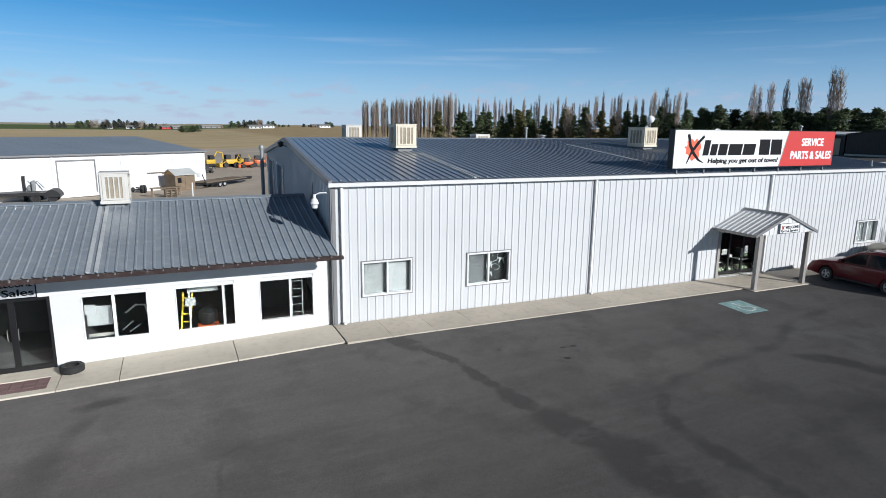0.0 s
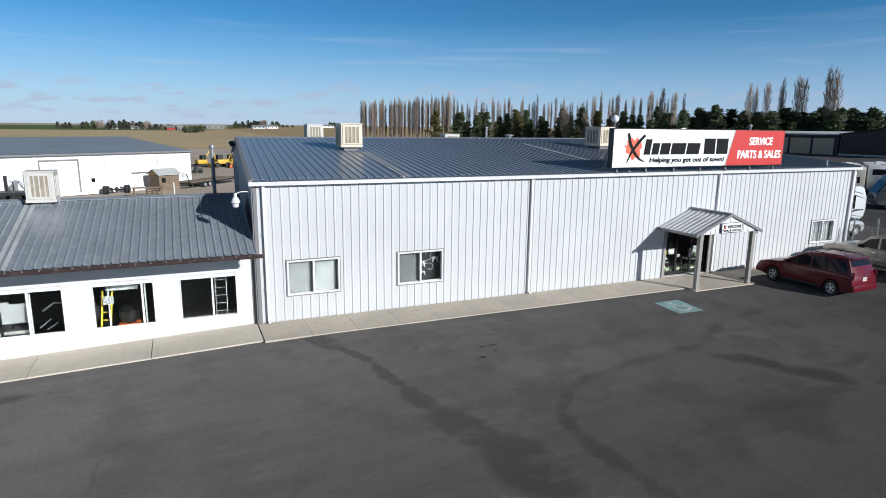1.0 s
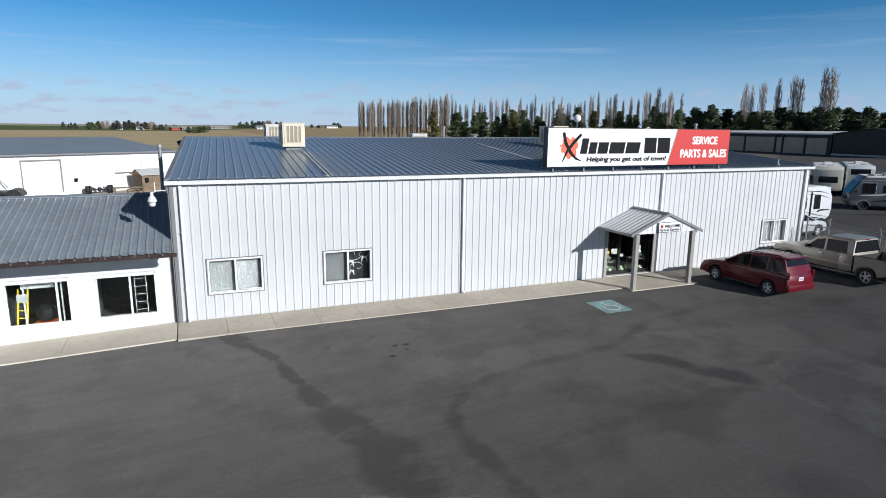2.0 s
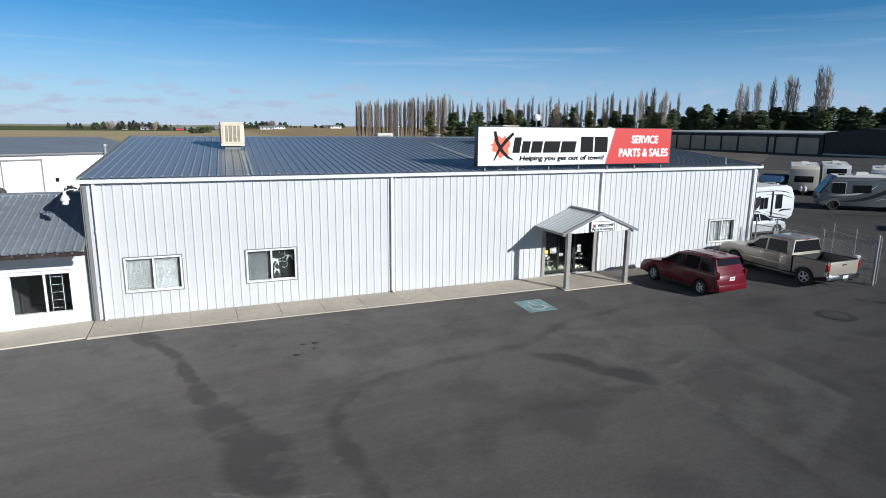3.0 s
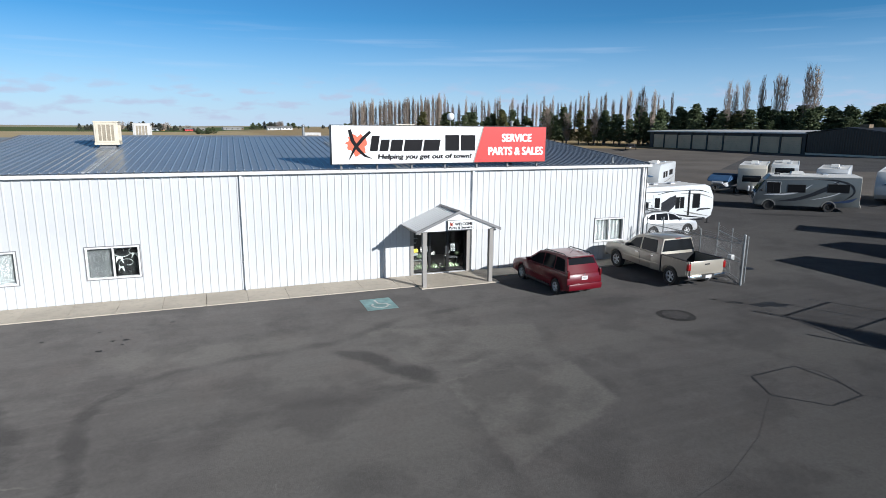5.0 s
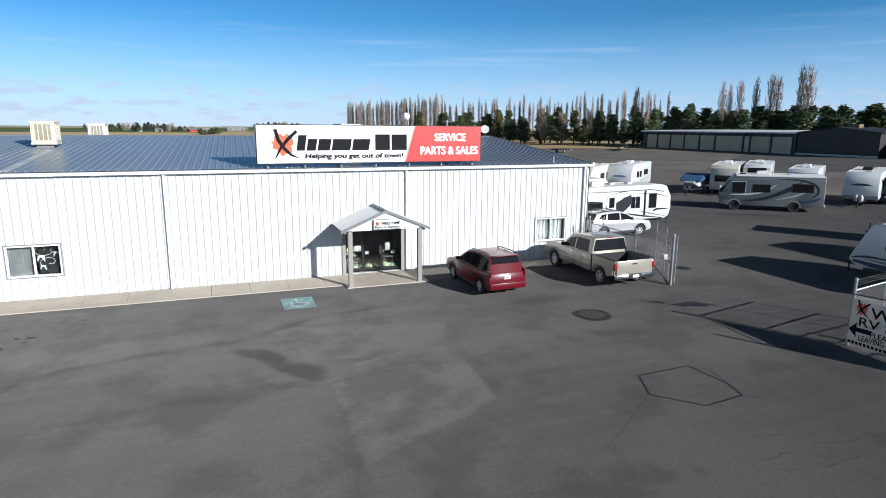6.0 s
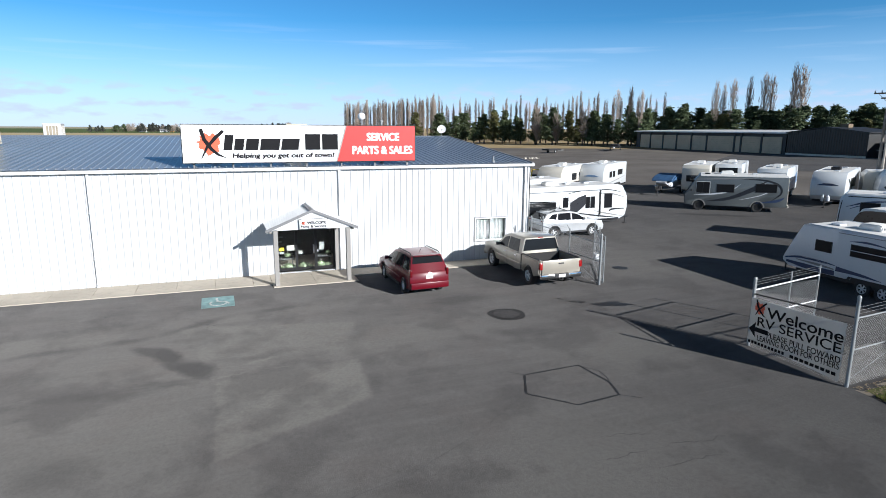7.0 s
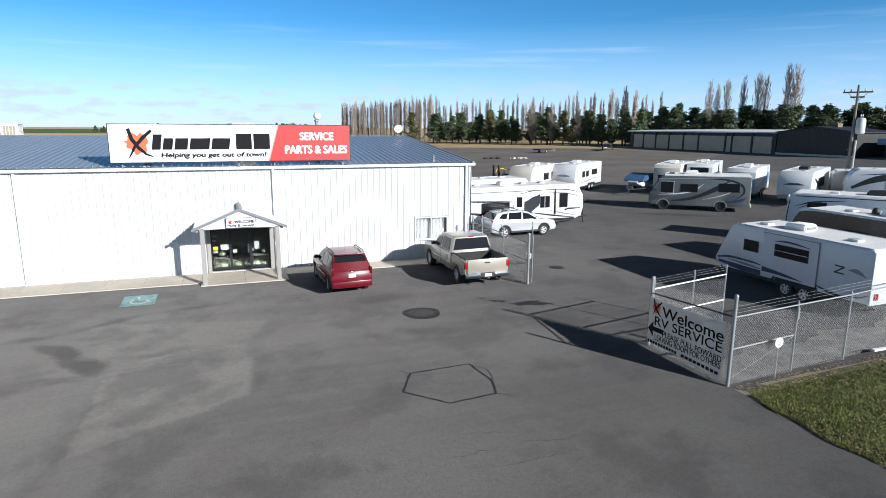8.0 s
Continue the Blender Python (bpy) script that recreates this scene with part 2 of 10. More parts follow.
    c = mix_col(nt, math_node(nt, "MULTIPLY", streak, 0.45), c, (0.120, 0.115, 0.110))
    c = mix_col(nt, soaked["pale"], c, (0.140, 0.134, 0.124))
    rust = noise_fac(nt, v, 0.42, 6, 0.52, 0.70, 0.6)
    c = mix_col(nt, math_node(nt, "MULTIPLY", rust, 0.3), c, (0.085, 0.069, 0.064))
    deep = nt.nodes.new("ShaderNodeMath")
    deep.operation, deep.use_clamp = "MULTIPLY", True
    link(nt, soaked["dark"], deep.inputs[0])
    deep.inputs[1].default_value = 1.12
    c = mix_col(nt, deep.outputs[0], c, (0.024, 0.023, 0.024))
    blotch = noise_fac(nt, v, 0.33, 9, 0.50, 0.60, 0.62)
    c = mix_col(nt, math_node(nt, "MULTIPLY", blotch, 0.5), c, (0.043, 0.040, 0.040))
    worn = noise_fac(nt, coords(nt, (0.7, 1.3, 1)), 0.75, 9, 0.56, 0.68, 0.66)
    c = mix_col(nt, math_node(nt, "MULTIPLY", worn, 0.5), c, (0.113, 0.109, 0.105))
    grit = noise_fac(nt, v, 11, 7, 0.42, 0.62, 0.8)
    c = mix_col(nt, math_node(nt, "MULTIPLY", grit, 0.30), c, (0.034, 0.032, 0.031))
    speck = noise_fac(nt, v, 75, 3, 0.60, 0.72, 0.6)
    pits = noise_fac(nt, v, 26, 5, 0.60, 0.75, 0.7)
    c = mix_col(nt, math_node(nt, "MULTIPLY", fine, 0.26), c, (0.155, 0.15, 0.145))
    c = mix_col(nt, math_node(nt, "MULTIPLY", pits, 0.3), c, (0.028, 0.027, 0.027))
    c = mix_col(nt, math_node(nt, "MULTIPLY", speck, 0.35), c, (0.20, 0.195, 0.185))
    link(nt, c, b.inputs["Base Color"])
    b.inputs["Diffuse Roughness"].default_value = 1.0
    b.inputs["Roughness"].default_value = 0.92
    b.inputs["Specular IOR Level"].default_value = 0.18
    bp = nt.nodes.new("ShaderNodeBump")
    bp.inputs["Strength"].default_value = 0.4
    bp.inputs["Distance"].default_value = 0.012
    link(nt, fine, bp.inputs["Height"])
    link(nt, bp.outputs[0], b.inputs["Normal"])
    return m


def earth():
    """Gravel yard, dry grass strip, stubble field and a far green field, by where they lie."""
    m, nt, b = principled("earth")
    v = coords(nt)
    g = nt.nodes.new("ShaderNodeNewGeometry")
    sep = nt.nodes.new("ShaderNodeSeparateXYZ")
    link(nt, g.outputs["Position"], sep.inputs[0])
    x, y = sep.outputs[0], sep.outputs[1]
    wob = math_node(nt, "MULTIPLY", noise_fac(nt, v, 0.06, 4, 0.2, 0.8), 14)
    yy = math_node(nt, "ADD", y, wob)
    fine = noise_fac(nt, v, 6, 6, 0.3, 0.7, 0.7)
    broad = noise_fac(nt, v, 0.12, 5, 0.35, 0.65)
    gravel = mix_col(nt, broad, (0.44, 0.375, 0.30), (0.56, 0.485, 0.395))
    gravel = mix_col(nt, math_node(nt, "MULTIPLY", fine, 0.35), gravel, (0.24, 0.21, 0.18))
    stub = mix_col(nt, noise_fac(nt, coords(nt, (0.2, 1, 1)), 0.08, 5, 0.3, 0.7), (0.42, 0.325, 0.18), (0.56, 0.45, 0.265))
    green = mix_col(nt, broad, (0.085, 0.12, 0.035), (0.12, 0.15, 0.05))
    dry = mix_col(nt, broad, (0.34, 0.25, 0.13), (0.44, 0.34, 0.19))

    def step(val, lo, hi):
        r = nt.nodes.new("ShaderNodeMapRange")
        r.inputs[1].default_value, r.inputs[2].default_value = lo, hi
        link(nt, val, r.inputs[0])
        return r.outputs[0]

    dusk = mix_col(nt, broad, (0.13, 0.117, 0.104), (0.185, 0.166, 0.146))
    gravel = mix_col(nt, step(math_node(nt, "SUBTRACT", x, math_node(nt, "MULTIPLY", y, 0.12)), 18, 34), gravel, dusk)
    c = mix_col(nt, step(yy, 192, 204), gravel, stub)
    # dry grass under the trees, on the east side
    tr = math_node(nt, "ADD", math_node(nt, "MULTIPLY", x, 1.34), y)
    dry_f = math_node(nt, "MULTIPLY", step(tr, 238, 246), step(x, 40, 55))
    c = mix_col(nt, dry_f, c, dry)
    far = math_node(nt, "MULTIPLY", step(yy, 780, 800), math_node(nt, "SUBTRACT", 1.0, step(math_node(nt, "SUBTRACT", x, math_node(nt, "MULTIPLY", y, 0.10)), -40, 60)))
    c = mix_col(nt, far, c, green)
    c = mix_col(nt, step(yy, 1900, 1950), c, (0.40, 0.36, 0.25))
    c = mix_col(nt, step(y, -24, -20), (0.10, 0.14, 0.04), c)
    link(nt, c, b.inputs["Base Color"])
    b.inputs["Roughness"].default_value = 0.95
    b.inputs["Specular IOR Level"].default_value = 0.15
    bp = nt.nodes.new("ShaderNodeBump")
    bp.inputs["Strength"].default_value = 0.4
    bp.inputs["Distance"].default_value = 0.04
    link(nt, fine, bp.inputs["Height"])
    link(nt, bp.outputs[0], b.inputs["Normal"])
    return m


M_ASPHALT = asphalt()
M_EARTH = earth()
M_WALL = paint("white_steel", (0.58, 0.59, 0.60), 0.38, 0.0, 0.05, 9, 0.5, 0.03, (0.55, 0.55, 0.53), 0.12, spec=0.4)
M_TRIM = paint("white_trim", (0.72, 0.72, 0.72), 0.4, 0.0, 0.06, 12, 0.8, 0.03)
M_ROOF = paint("blue_grey_steel", (0.215, 0.245, 0.285), 0.32, 0.0, 0.06, 10, 0.35, 0.01, (0.28, 0.30, 0.33), 0.2, coat=0.15)
M_ROOF2 = paint("weathered_grey_steel", (0.25, 0.285, 0.325), 0.34, 0.0, 0.14, 10, 0.5, 0.02, (0.42, 0.43, 0.43), 0.5, coat=0.4)
M_SCREW = paint("light_strip", (0.45, 0.47, 0.48), 0.45, 0.0, 0.25, 10, 0.8, 0.03, (0.7, 0.7, 0.7), 0.5)
M_BROWN = paint("brown_gutter", (0.045, 0.029, 0.027), 0.4, 0.0, 0.2, 12, 0.7, 0.03, (0.2, 0.18, 0.17), 0.25)
M_TAUPE = paint("taupe_paint", (0.30, 0.285, 0.265), 0.55, 0.0, 0.1, 12, 0.7, 0.03)
M_GREYTRIM = paint("grey_trim", (0.20, 0.20, 0.205), 0.5, 0.0, 0.1, 12, 0.7, 0.03)
M_SIDING = paint("white_siding", (0.68, 0.68, 0.675), 0.5, 0.0, 0.05, 9, 0.6, 0.03, (0.6, 0.58, 0.55), 0.15)
M_CONC = paint("concrete", (0.66, 0.60, 0.50), 0.85, 0.0, 0.10, 22, 0.4, 0.2, (0.38, 0.34, 0.29), 0.4, (1, 1, 1), 0.12)
M_CONC_OLD = paint("old_concrete", (0.51, 0.455, 0.375), 0.88, 0.0, 0.14, 22, 0.5, 0.25, (0.22, 0.21, 0.19), 0.4, (1, 1, 1), 0.14)
M_BRICK = paint("mauve_paver", (0.24, 0.15, 0.145), 0.85, 0.0, 0.2, 25, 1.5, 0.3, piece=0.5)
M_BLACK = paint("black_frame", (0.014, 0.014, 0.015), 0.35, 0.0, 0.2, 12, 0.7, 0.02)
M_ALU = paint("aluminium", (0.6, 0.6, 0.6), 0.35, 0.9, 0.1, 20, 1, 0.02)
M_GALV = paint("galvanised_steel", (0.30, 0.315, 0.32), 0.48, 0.35, 0.18, 24, 2, 0.03)
M_RUBBER = paint("rubber", (0.022, 0.022, 0.022), 0.75, 0.0, 0.2, 30, 2, 0.1)
M_GLASS = glass("window_glass")
M_TINT = tinted("tinted_glass")
M_WHITE = paint("sign_white", (0.78, 0.79, 0.80), 0.4, 0.0, 0.03, 10, 0.5, 0.01)
M_RED = paint("sign_red", (0.56, 0.045, 0.04), 0.4, 0.0, 0.06, 10, 0.5, 0.01)
M_INK = paint("sign_black", (0.012, 0.012, 0.014), 0.6, 0.0, 0.1, 10, 0.5, 0.0, spec=0.12)
M_INKGREY = paint("sign_grey", (0.32, 0.31, 0.29), 0.45, 0.0, 0.1, 10, 0.5, 0.0)
M_COOLER = paint("cooler_beige", (0.66, 0.60, 0.48), 0.5, 0.0, 0.08, 12, 1.2, 0.03, (0.45, 0.4, 0.32), 0.3)
M_COOLPAD = paint("cooler_pad", (0.34, 0.295, 0.225), 0.9, 0.0, 0.25, 40, 3, 0.3)
M_COOLERW = paint("cooler_white", (0.60, 0.58, 0.54), 0.5, 0.0, 0.08, 12, 1.2, 0.03, (0.5, 0.47, 0.42), 0.3)
# dark colour stands in for the dim of the rooms behind the glass
M_INNER = paint("interior_shade", (0.10, 0.10, 0.10), 0.9, 0.0, 0.2, 6, 0.8, 0.05)
M_BLIND = paint("blind_cloth", (0.22, 0.225, 0.225), 0.8, 0.0, 0.06, 20, 1, 0.05)
M_BLINDW = paint("white_blind", (0.29, 0.295, 0.30), 0.8, 0.0, 0.06, 20, 1, 0.05)
M_SCREEN = paint("insect_screen", (0.10, 0.104, 0.107), 0.8, 0.0, 0.1, 30, 1.5, 0.05)

# ---- mesh helpers ----


def box(bm, x0, x1, y0, y1, z0, z1, bevel=0.0):
    vs = [bm.verts.new((x, y, z)) for z in (z0, z1) for x, y in ((x0, y0), (x1, y0), (x1, y1), (x0, y1))]
    fs = [bm.faces.new([vs[i] for i in q]) for q in ((3, 2, 1, 0), (4, 5, 6, 7), (0, 1, 5, 4), (1, 2, 6, 5), (2, 3, 7, 6), (3, 0, 4, 7))]
    if bevel:
        es = {e for f in fs for e in f.edges}
        bmesh.ops.bevel(bm, geom=list(es), offset=bevel, segments=2, affect="EDGES", profile=0.5)
    return vs


def prism(bm, pts, d0, d1, axis="y"):
    """Extrudes a closed outline of 2D points. axis y: points are (x, z); axis x: (y, z); axis z: (x, y)."""
    def at(p, d):
        return {"y": (p[0], d, p[1]), "x": (d, p[0], p[1]), "z": (p[0], p[1], d)}[axis]
    a = [bm.verts.new(at(p, d0)) for p in pts]
    b = [bm.verts.new(at(p, d1)) for p in pts]
    n = len(pts)
    fs = [bm.faces.new(a), bm.faces.new(b[::-1])]
    for i in range(n):
        fs.append(bm.faces.new([a[i], b[i], b[(i + 1) % n], a[(i + 1) % n]]))
    bmesh.ops.recalc_face_normals(bm, faces=fs)
    return fs


def tube(bm, pts, r, seg=8, caps=True):
    """A pipe along points; r may be one radius or one for each point."""
    pts = [Vector(p) for p in pts]
    rings = []
    for i, p in enumerate(pts):
        d = (pts[min(i + 1, len(pts) - 1)] - pts[max(i - 1, 0)]).normalized()
        side = d.cross(Vector((0, 0, 1)) if abs(d.z) < 0.95 else Vector((1, 0, 0))).normalized()
        up = side.cross(d)
        rr = r[i] if isinstance(r, (list, tuple)) else r
        rings.append([bm.verts.new(p + rr * (math.cos(a) * side + math.sin(a) * up)) for a in (2 * math.pi * k / seg for k in range(seg))])
    for a, b in zip(rings, rings[1:]):
        for k in range(seg):
            bm.faces.new([a[k], a[(k + 1) % seg], b[(k + 1) % seg], b[k]])
    if caps:
        bm.faces.new(rings[0][::-1])
        bm.faces.new(rings[-1])
    return rings


def lathe(bm, profile, centre, axis="z", seg=20):
    """Turns (radius, height) points round an axis through centre."""
    c = Vector(centre)
    rings = []
    for r, h in profile:
        ring = []
        for k in range(seg):
            a = 2 * math.pi * k / seg
            u, v = r * math.cos(a), r * math.sin(a)
            ring.append(bm.verts.new(c + Vector({"z": (u, v, h), "y": (u, h, v), "x": (h, u, v)}[axis])))
        rings.append(ring)
    fs = []
    for a, b in zip(rings, rings[1:]):
        for k in range(seg):
            fs.append(bm.faces.new([a[k], a[(k + 1) % seg], b[(k + 1) % seg], b[k]]))
    for ring in (rings[0], rings[-1]):
        if (ring[0].co - ring[seg // 2].co).length > 1e-5:
            fs.append(bm.faces.new(ring))
    bmesh.ops.recalc_face_normals(bm, faces=fs)
    return fs


def mesh_of(bm, name, material, smooth=False):
    me = bpy.data.meshes.new(name)
    bm.to_mesh(me)
    bm.free()
    me.materials.append(material)
    if smooth:
        for p in me.polygons:
            p.use_smooth = True
        me.set_sharp_from_angle(angle=radians(35))
    return me


def thing(name, label, category, group="", m=None, kind=""):
    ob = new(name)
    ob.empty_display_size = 0.2
    if m is not None:
        ob.matrix_basis = m
    return tagged(ob, label, category, group, kind)


def part(name, bm, material, parent, label="", smooth=False, m=None):
    ob = new(name, mesh_of(bm, name, material, smooth))
    ob.parent = parent
    if m is not None:
        ob.matrix_basis = m
    return tagged(ob, label)


def solid(name, bm, material, label, category, group="", kind="", smooth=False, m=None):
    ob = new(name, mesh_of(bm, name, material, smooth))
    if m is not None:
        ob.matrix_basis = m
    return tagged(ob, label, category, group, kind)


def bm_new():
    return bmesh.new()


def lettering(name, text, size, material, parent, x, y, z, width=None, shear=0.0, bold=0.0, align="LEFT", turn=(90, 0, 0), depth=0.004, label=""):
    """Raised letters in the built-in font, turned to stand on an upright face that looks to -y, as one mesh."""
    cu = bpy.data.curves.new(name, "FONT")
    cu.body, cu.size, cu.shear, cu.extrude = text, size, shear, depth
    cu.align_x = align
    tmp = bpy.data.objects.new(name, cu)
    scene.collection.objects.link(tmp)
    bpy.context.view_layer.update()
    me = bpy.data.meshes.new_from_object(tmp.evaluated_get(bpy.context.evaluated_depsgraph_get()))
    bpy.data.objects.remove(tmp)
    me.materials.clear()
    me.materials.append(material)
    if width:
        xs = [v.co.x for v in me.vertices]
        w = max(xs) - min(xs)
        for v in me.vertices:
            v.co.x = (v.co.x - (min(xs) if align == "LEFT" else 0)) * width / w
    if bold:
        # heavier strokes: the same letters laid over themselves, each a hair lower
        bm = bmesh.new()
        for k, (dx, dy) in enumerate(((0, 0), (bold, 0), (-bold, 0), (0, bold * 0.7), (0, -bold * 0.7))):
            n = len(bm.verts)
            bm.from_mesh(me)
            bm.verts.ensure_lookup_table()
            for v in bm.verts[n:]:
                v.co.x += dx * 0.6
                v.co.y += dy * 0.6
                v.co.z -= 0.0004 * k
        bm.to_mesh(me)
        bm.free()
    ob = new(name)
    ob.empty_display_size = 0.1
    ob.parent = parent
    ob.matrix_basis = pose(x, y, z, *turn)
    for chunk in glyphs(me):
        piece("letter", chunk, ob, Matrix())
    return tagged(ob, label)


def glyphs(me):
    """Cuts a word's mesh into its letters, by the gaps between them along x."""
    link_to = list(range(len(me.vertices)))

    def root(i):
        while link_to[i] != i:
            link_to[i] = link_to[link_to[i]]
            i = link_to[i]
        return i

    for e in me.edges:
        a, b = root(e.vertices[0]), root(e.vertices[1])
        if a != b:
            link_to[a] = b
    spans = {}
    for v in me.vertices:
        lo, hi = spans.get(root(v.index), (1e9, -1e9))
        spans[root(v.index)] = (min(lo, v.co.x), max(hi, v.co.x))
    rows = []
    for r, (lo, hi) in sorted(spans.items(), key=lambda kv: kv[1]):
        if rows and lo < rows[-1][1] - 0.15 * (hi - lo):
            rows[-1][1] = max(rows[-1][1], hi)
            rows[-1][2].add(r)
        else:
            rows.append([lo, hi, {r}])
    out = []
    for lo, hi, roots in rows:
        index, co = {}, []
        for v in me.vertices:
            if root(v.index) in roots:
                index[v.index] = len(co)
                co.append(tuple(v.co))
        part_me = bpy.data.meshes.new("letter")
        part_me.from_pydata(co, [], [[index[k] for k in p.vertices] for p in me.polygons if p.vertices[0] in index])
        part_me.materials.append(me.materials[0])
        out.append(part_me)
    return out


# ---- ground ----


def clamp(v, a=0.0, b=1.0):
    return max(a, min(b, v))


def ground_z(x, y):
    """The lie of the land: a paved yard that falls to the south-west and a yard that falls away to the north-west."""
    z = 0.06
    if y < 0:
        yy = max(y, -40)
        z += 0.007 * yy + 0.05 * max(yy, -16) * clamp((22 - x) / 22)
    if x > 26:
        z += 0.016 * min(x - 26, 34) + 0.028 * clamp(x - 60, 0, 90)
    if x < 0:
        z += 0.025 * max(x, -12)
    if y > 10:
        z -= 0.027 * min(y - 10, 50) * clamp((40 - x) / 30)
    # the lot rises to meet the walks
    if y > -6 and x < 31:
        kerb = (0.09 if x > 0 else 0.055 + 0.034 * max(x, -9.0)) - 0.012
        z += (kerb - z) * clamp((y + 6) / 4) * clamp((31 - x) / 3) * clamp((10 - y) / 4)
    if y > -1.3 and x < 29:
        z -= 0.25 * clamp((y + 1.3) / 0.4) * clamp((8 - y) / 4)
    return z


def lines(*runs):
    out = set()
    for a, b, step in runs:
        k = 0
        while a + k * step <= b + 1e-6:
            out.add(round(a + k * step, 3))
            k += 1
    return sorted(out)


XS = lines((-4000, -1000, 1000), (-800, -100, 100), (-80, -40, 10), (-36, 70, 2), (80, 200, 10), (250, 800, 100), (1000, 4000, 1000))
YS = lines((-3000, -1000, 1000), (-800, -100, 100), (-80, -40, 10), (-36, -4, 2), (-3.2, -0.8, 0.6), (0, 40, 2), (45, 120, 5), (130, 300, 10), (350, 1000, 50), (1500, 5000, 500))


def sheet(name, xs, ys, keep, lift, material, label, category, fit_to=None):
    bm = bm_new()
    grid = {}

    def vert(x, y):
        if (x, y) not in grid:
            grid[(x, y)] = bm.verts.new((x, y, ground_z(x, y) + lift))
        return grid[(x, y)]

    for x0, x1 in zip(xs, xs[1:]):
        for y0, y1 in zip(ys, ys[1:]):
            if keep((x0 + x1) / 2, (y0 + y1) / 2):
                bm.faces.new([vert(x0, y0), vert(x1, y0), vert(x1, y1), vert(x0, y1)])
    return solid(name, bm, material, label, category, kind="structure", smooth=True)


sheet("ground", XS, YS, lambda x, y: True, 0.0, M_EARTH, "gravel yard, stubble field and far green field", "ground")
PAVE_XS = sorted(set(XS + [31.0]))
PAVE_YS = sorted(set(YS + [-17.5]))


def paved(x, y):
    if x > 32 and y < -17.5:
        return False
    if x < -80 or x > 64 or y < -100:
        return False
    if x < 30:
        return y < 8
    return y < 26


sheet("parking_lot", [v for v in PAVE_XS if -90 < v < 70], [v for v in PAVE_YS if -110 < v < 40], paved, 0.012, M_ASPHALT,
      "dark worn asphalt parking lot with patches and tyre marks", "parking lot")
# dark apron before the storage sheds, a wedge that narrows towards the yard
bm = bm_new()
prev = None
for x in range(78, 171, 4):
    lo = 40.6 - 1.05 * (x - 78) if x < 110 else 7.0 - 0.25 * (x - 110)
    hi = min(40.7 + 0.715 * (x - 78), 75.0)
    row = [bm.verts.new((x, y, ground_z(x, y) + 0.02)) for y in (max(lo, 0.0), (max(lo, 0.0) + hi) / 2, hi)]
    if prev:
        for a in (0, 1):
            bm.faces.new([prev[a], row[a], row[a + 1], prev[a + 1]])
    prev = row
solid("shed_apron", bm, M_ASPHALT, "dark asphalt apron before the storage sheds", "pavement", kind="structure")

# ---- ribbed steel sheets ----
PITCH = 0.30
PANEL_CACHE = {}


def rib_profile(x0, x1, pitch, h):
    """Outline of a ribbed sheet from x0 to x1, ribs at whole pitches."""
    pts = []
    k = math.floor(x0 / pitch) - 1
    while k * pitch < x1 + pitch:
        c = k * pitch
        pts += [(c - 0.042, 0.0), (c - 0.018, h), (c + 0.018, h), (c + 0.042, 0.0)]
        k += 1

    def height(x):
        for (xa, ha), (xb, hb) in zip(pts, pts[1:]):
            if xa <= x <= xb:
                return ha + (hb - ha) * (x - xa) / (xb - xa)
        return 0.0
    inner = [p for p in pts if x0 + 1e-4 < p[0] < x1 - 1e-4]
    return [(x0, height(x0))] + inner + [(x1, height(x1))]


def panel_mesh(name, x0, x1, length, material, pitch=PITCH, h=0.024):
    k0 = math.floor(x0 / pitch + 1e-6) * pitch
    key = (round(x0 - k0, 3), round(x1 - x0, 3), round(length, 3), material.name, pitch)
    if key not in PANEL_CACHE:
        bm = bm_new()
        prof = rib_profile(x0 - k0, x1 - k0, pitch, h)
        off = x0 - k0
        a = [bm.verts.new((px - off, 0, pz)) for px, pz in prof]
        b = [bm.verts.new((px - off, length, pz)) for px, pz in prof]
        for i in range(len(prof) - 1):
            bm.faces.new([a[i], a[i + 1], b[i + 1], b[i]])
        PANEL_CACHE[key] = mesh_of(bm, name, material)
    return PANEL_CACHE[key]


def piece(name, me, parent, m):
    ob = new(name, me)
    ob.parent = parent
    ob.matrix_basis = m
    return ob


def clad(parent, x0, x1, z0, z1, holes, place, material, width=0.9, pitch=PITCH, name="wall_panel"):
    """Upright ribbed panels from x0 to x1 that leave the holes (x0, x1, z0, z1) open. z1 may follow x."""
    top = z1 if callable(z1) else (lambda x: z1)
    cuts = sorted({round(v, 3) for v in [x0, x1] + [h for hole in holes for h in hole[:2]] +
                   [x0 + k * width for k in range(1, int((x1 - x0) / width) + 1)] if x0 <= v <= x1})
    for a, b in zip(cuts, cuts[1:]):
        if b - a < 0.02:
            continue
        mid = (a + b) / 2
        spans = [(z0, top(mid))]
        for hx0, hx1, hz0, hz1 in holes:
            if hx0 < mid < hx1:
                spans = [s for lo, hi in spans for s in ((lo, min(hi, hz0)), (max(lo, hz1), hi)) if s[1] - s[0] > 0.03]
        for lo, hi in spans:
            piece(name, panel_mesh(name, a, b, hi - lo, material, pitch), parent, place @ pose(a, 0, lo, 90, 0, 0))


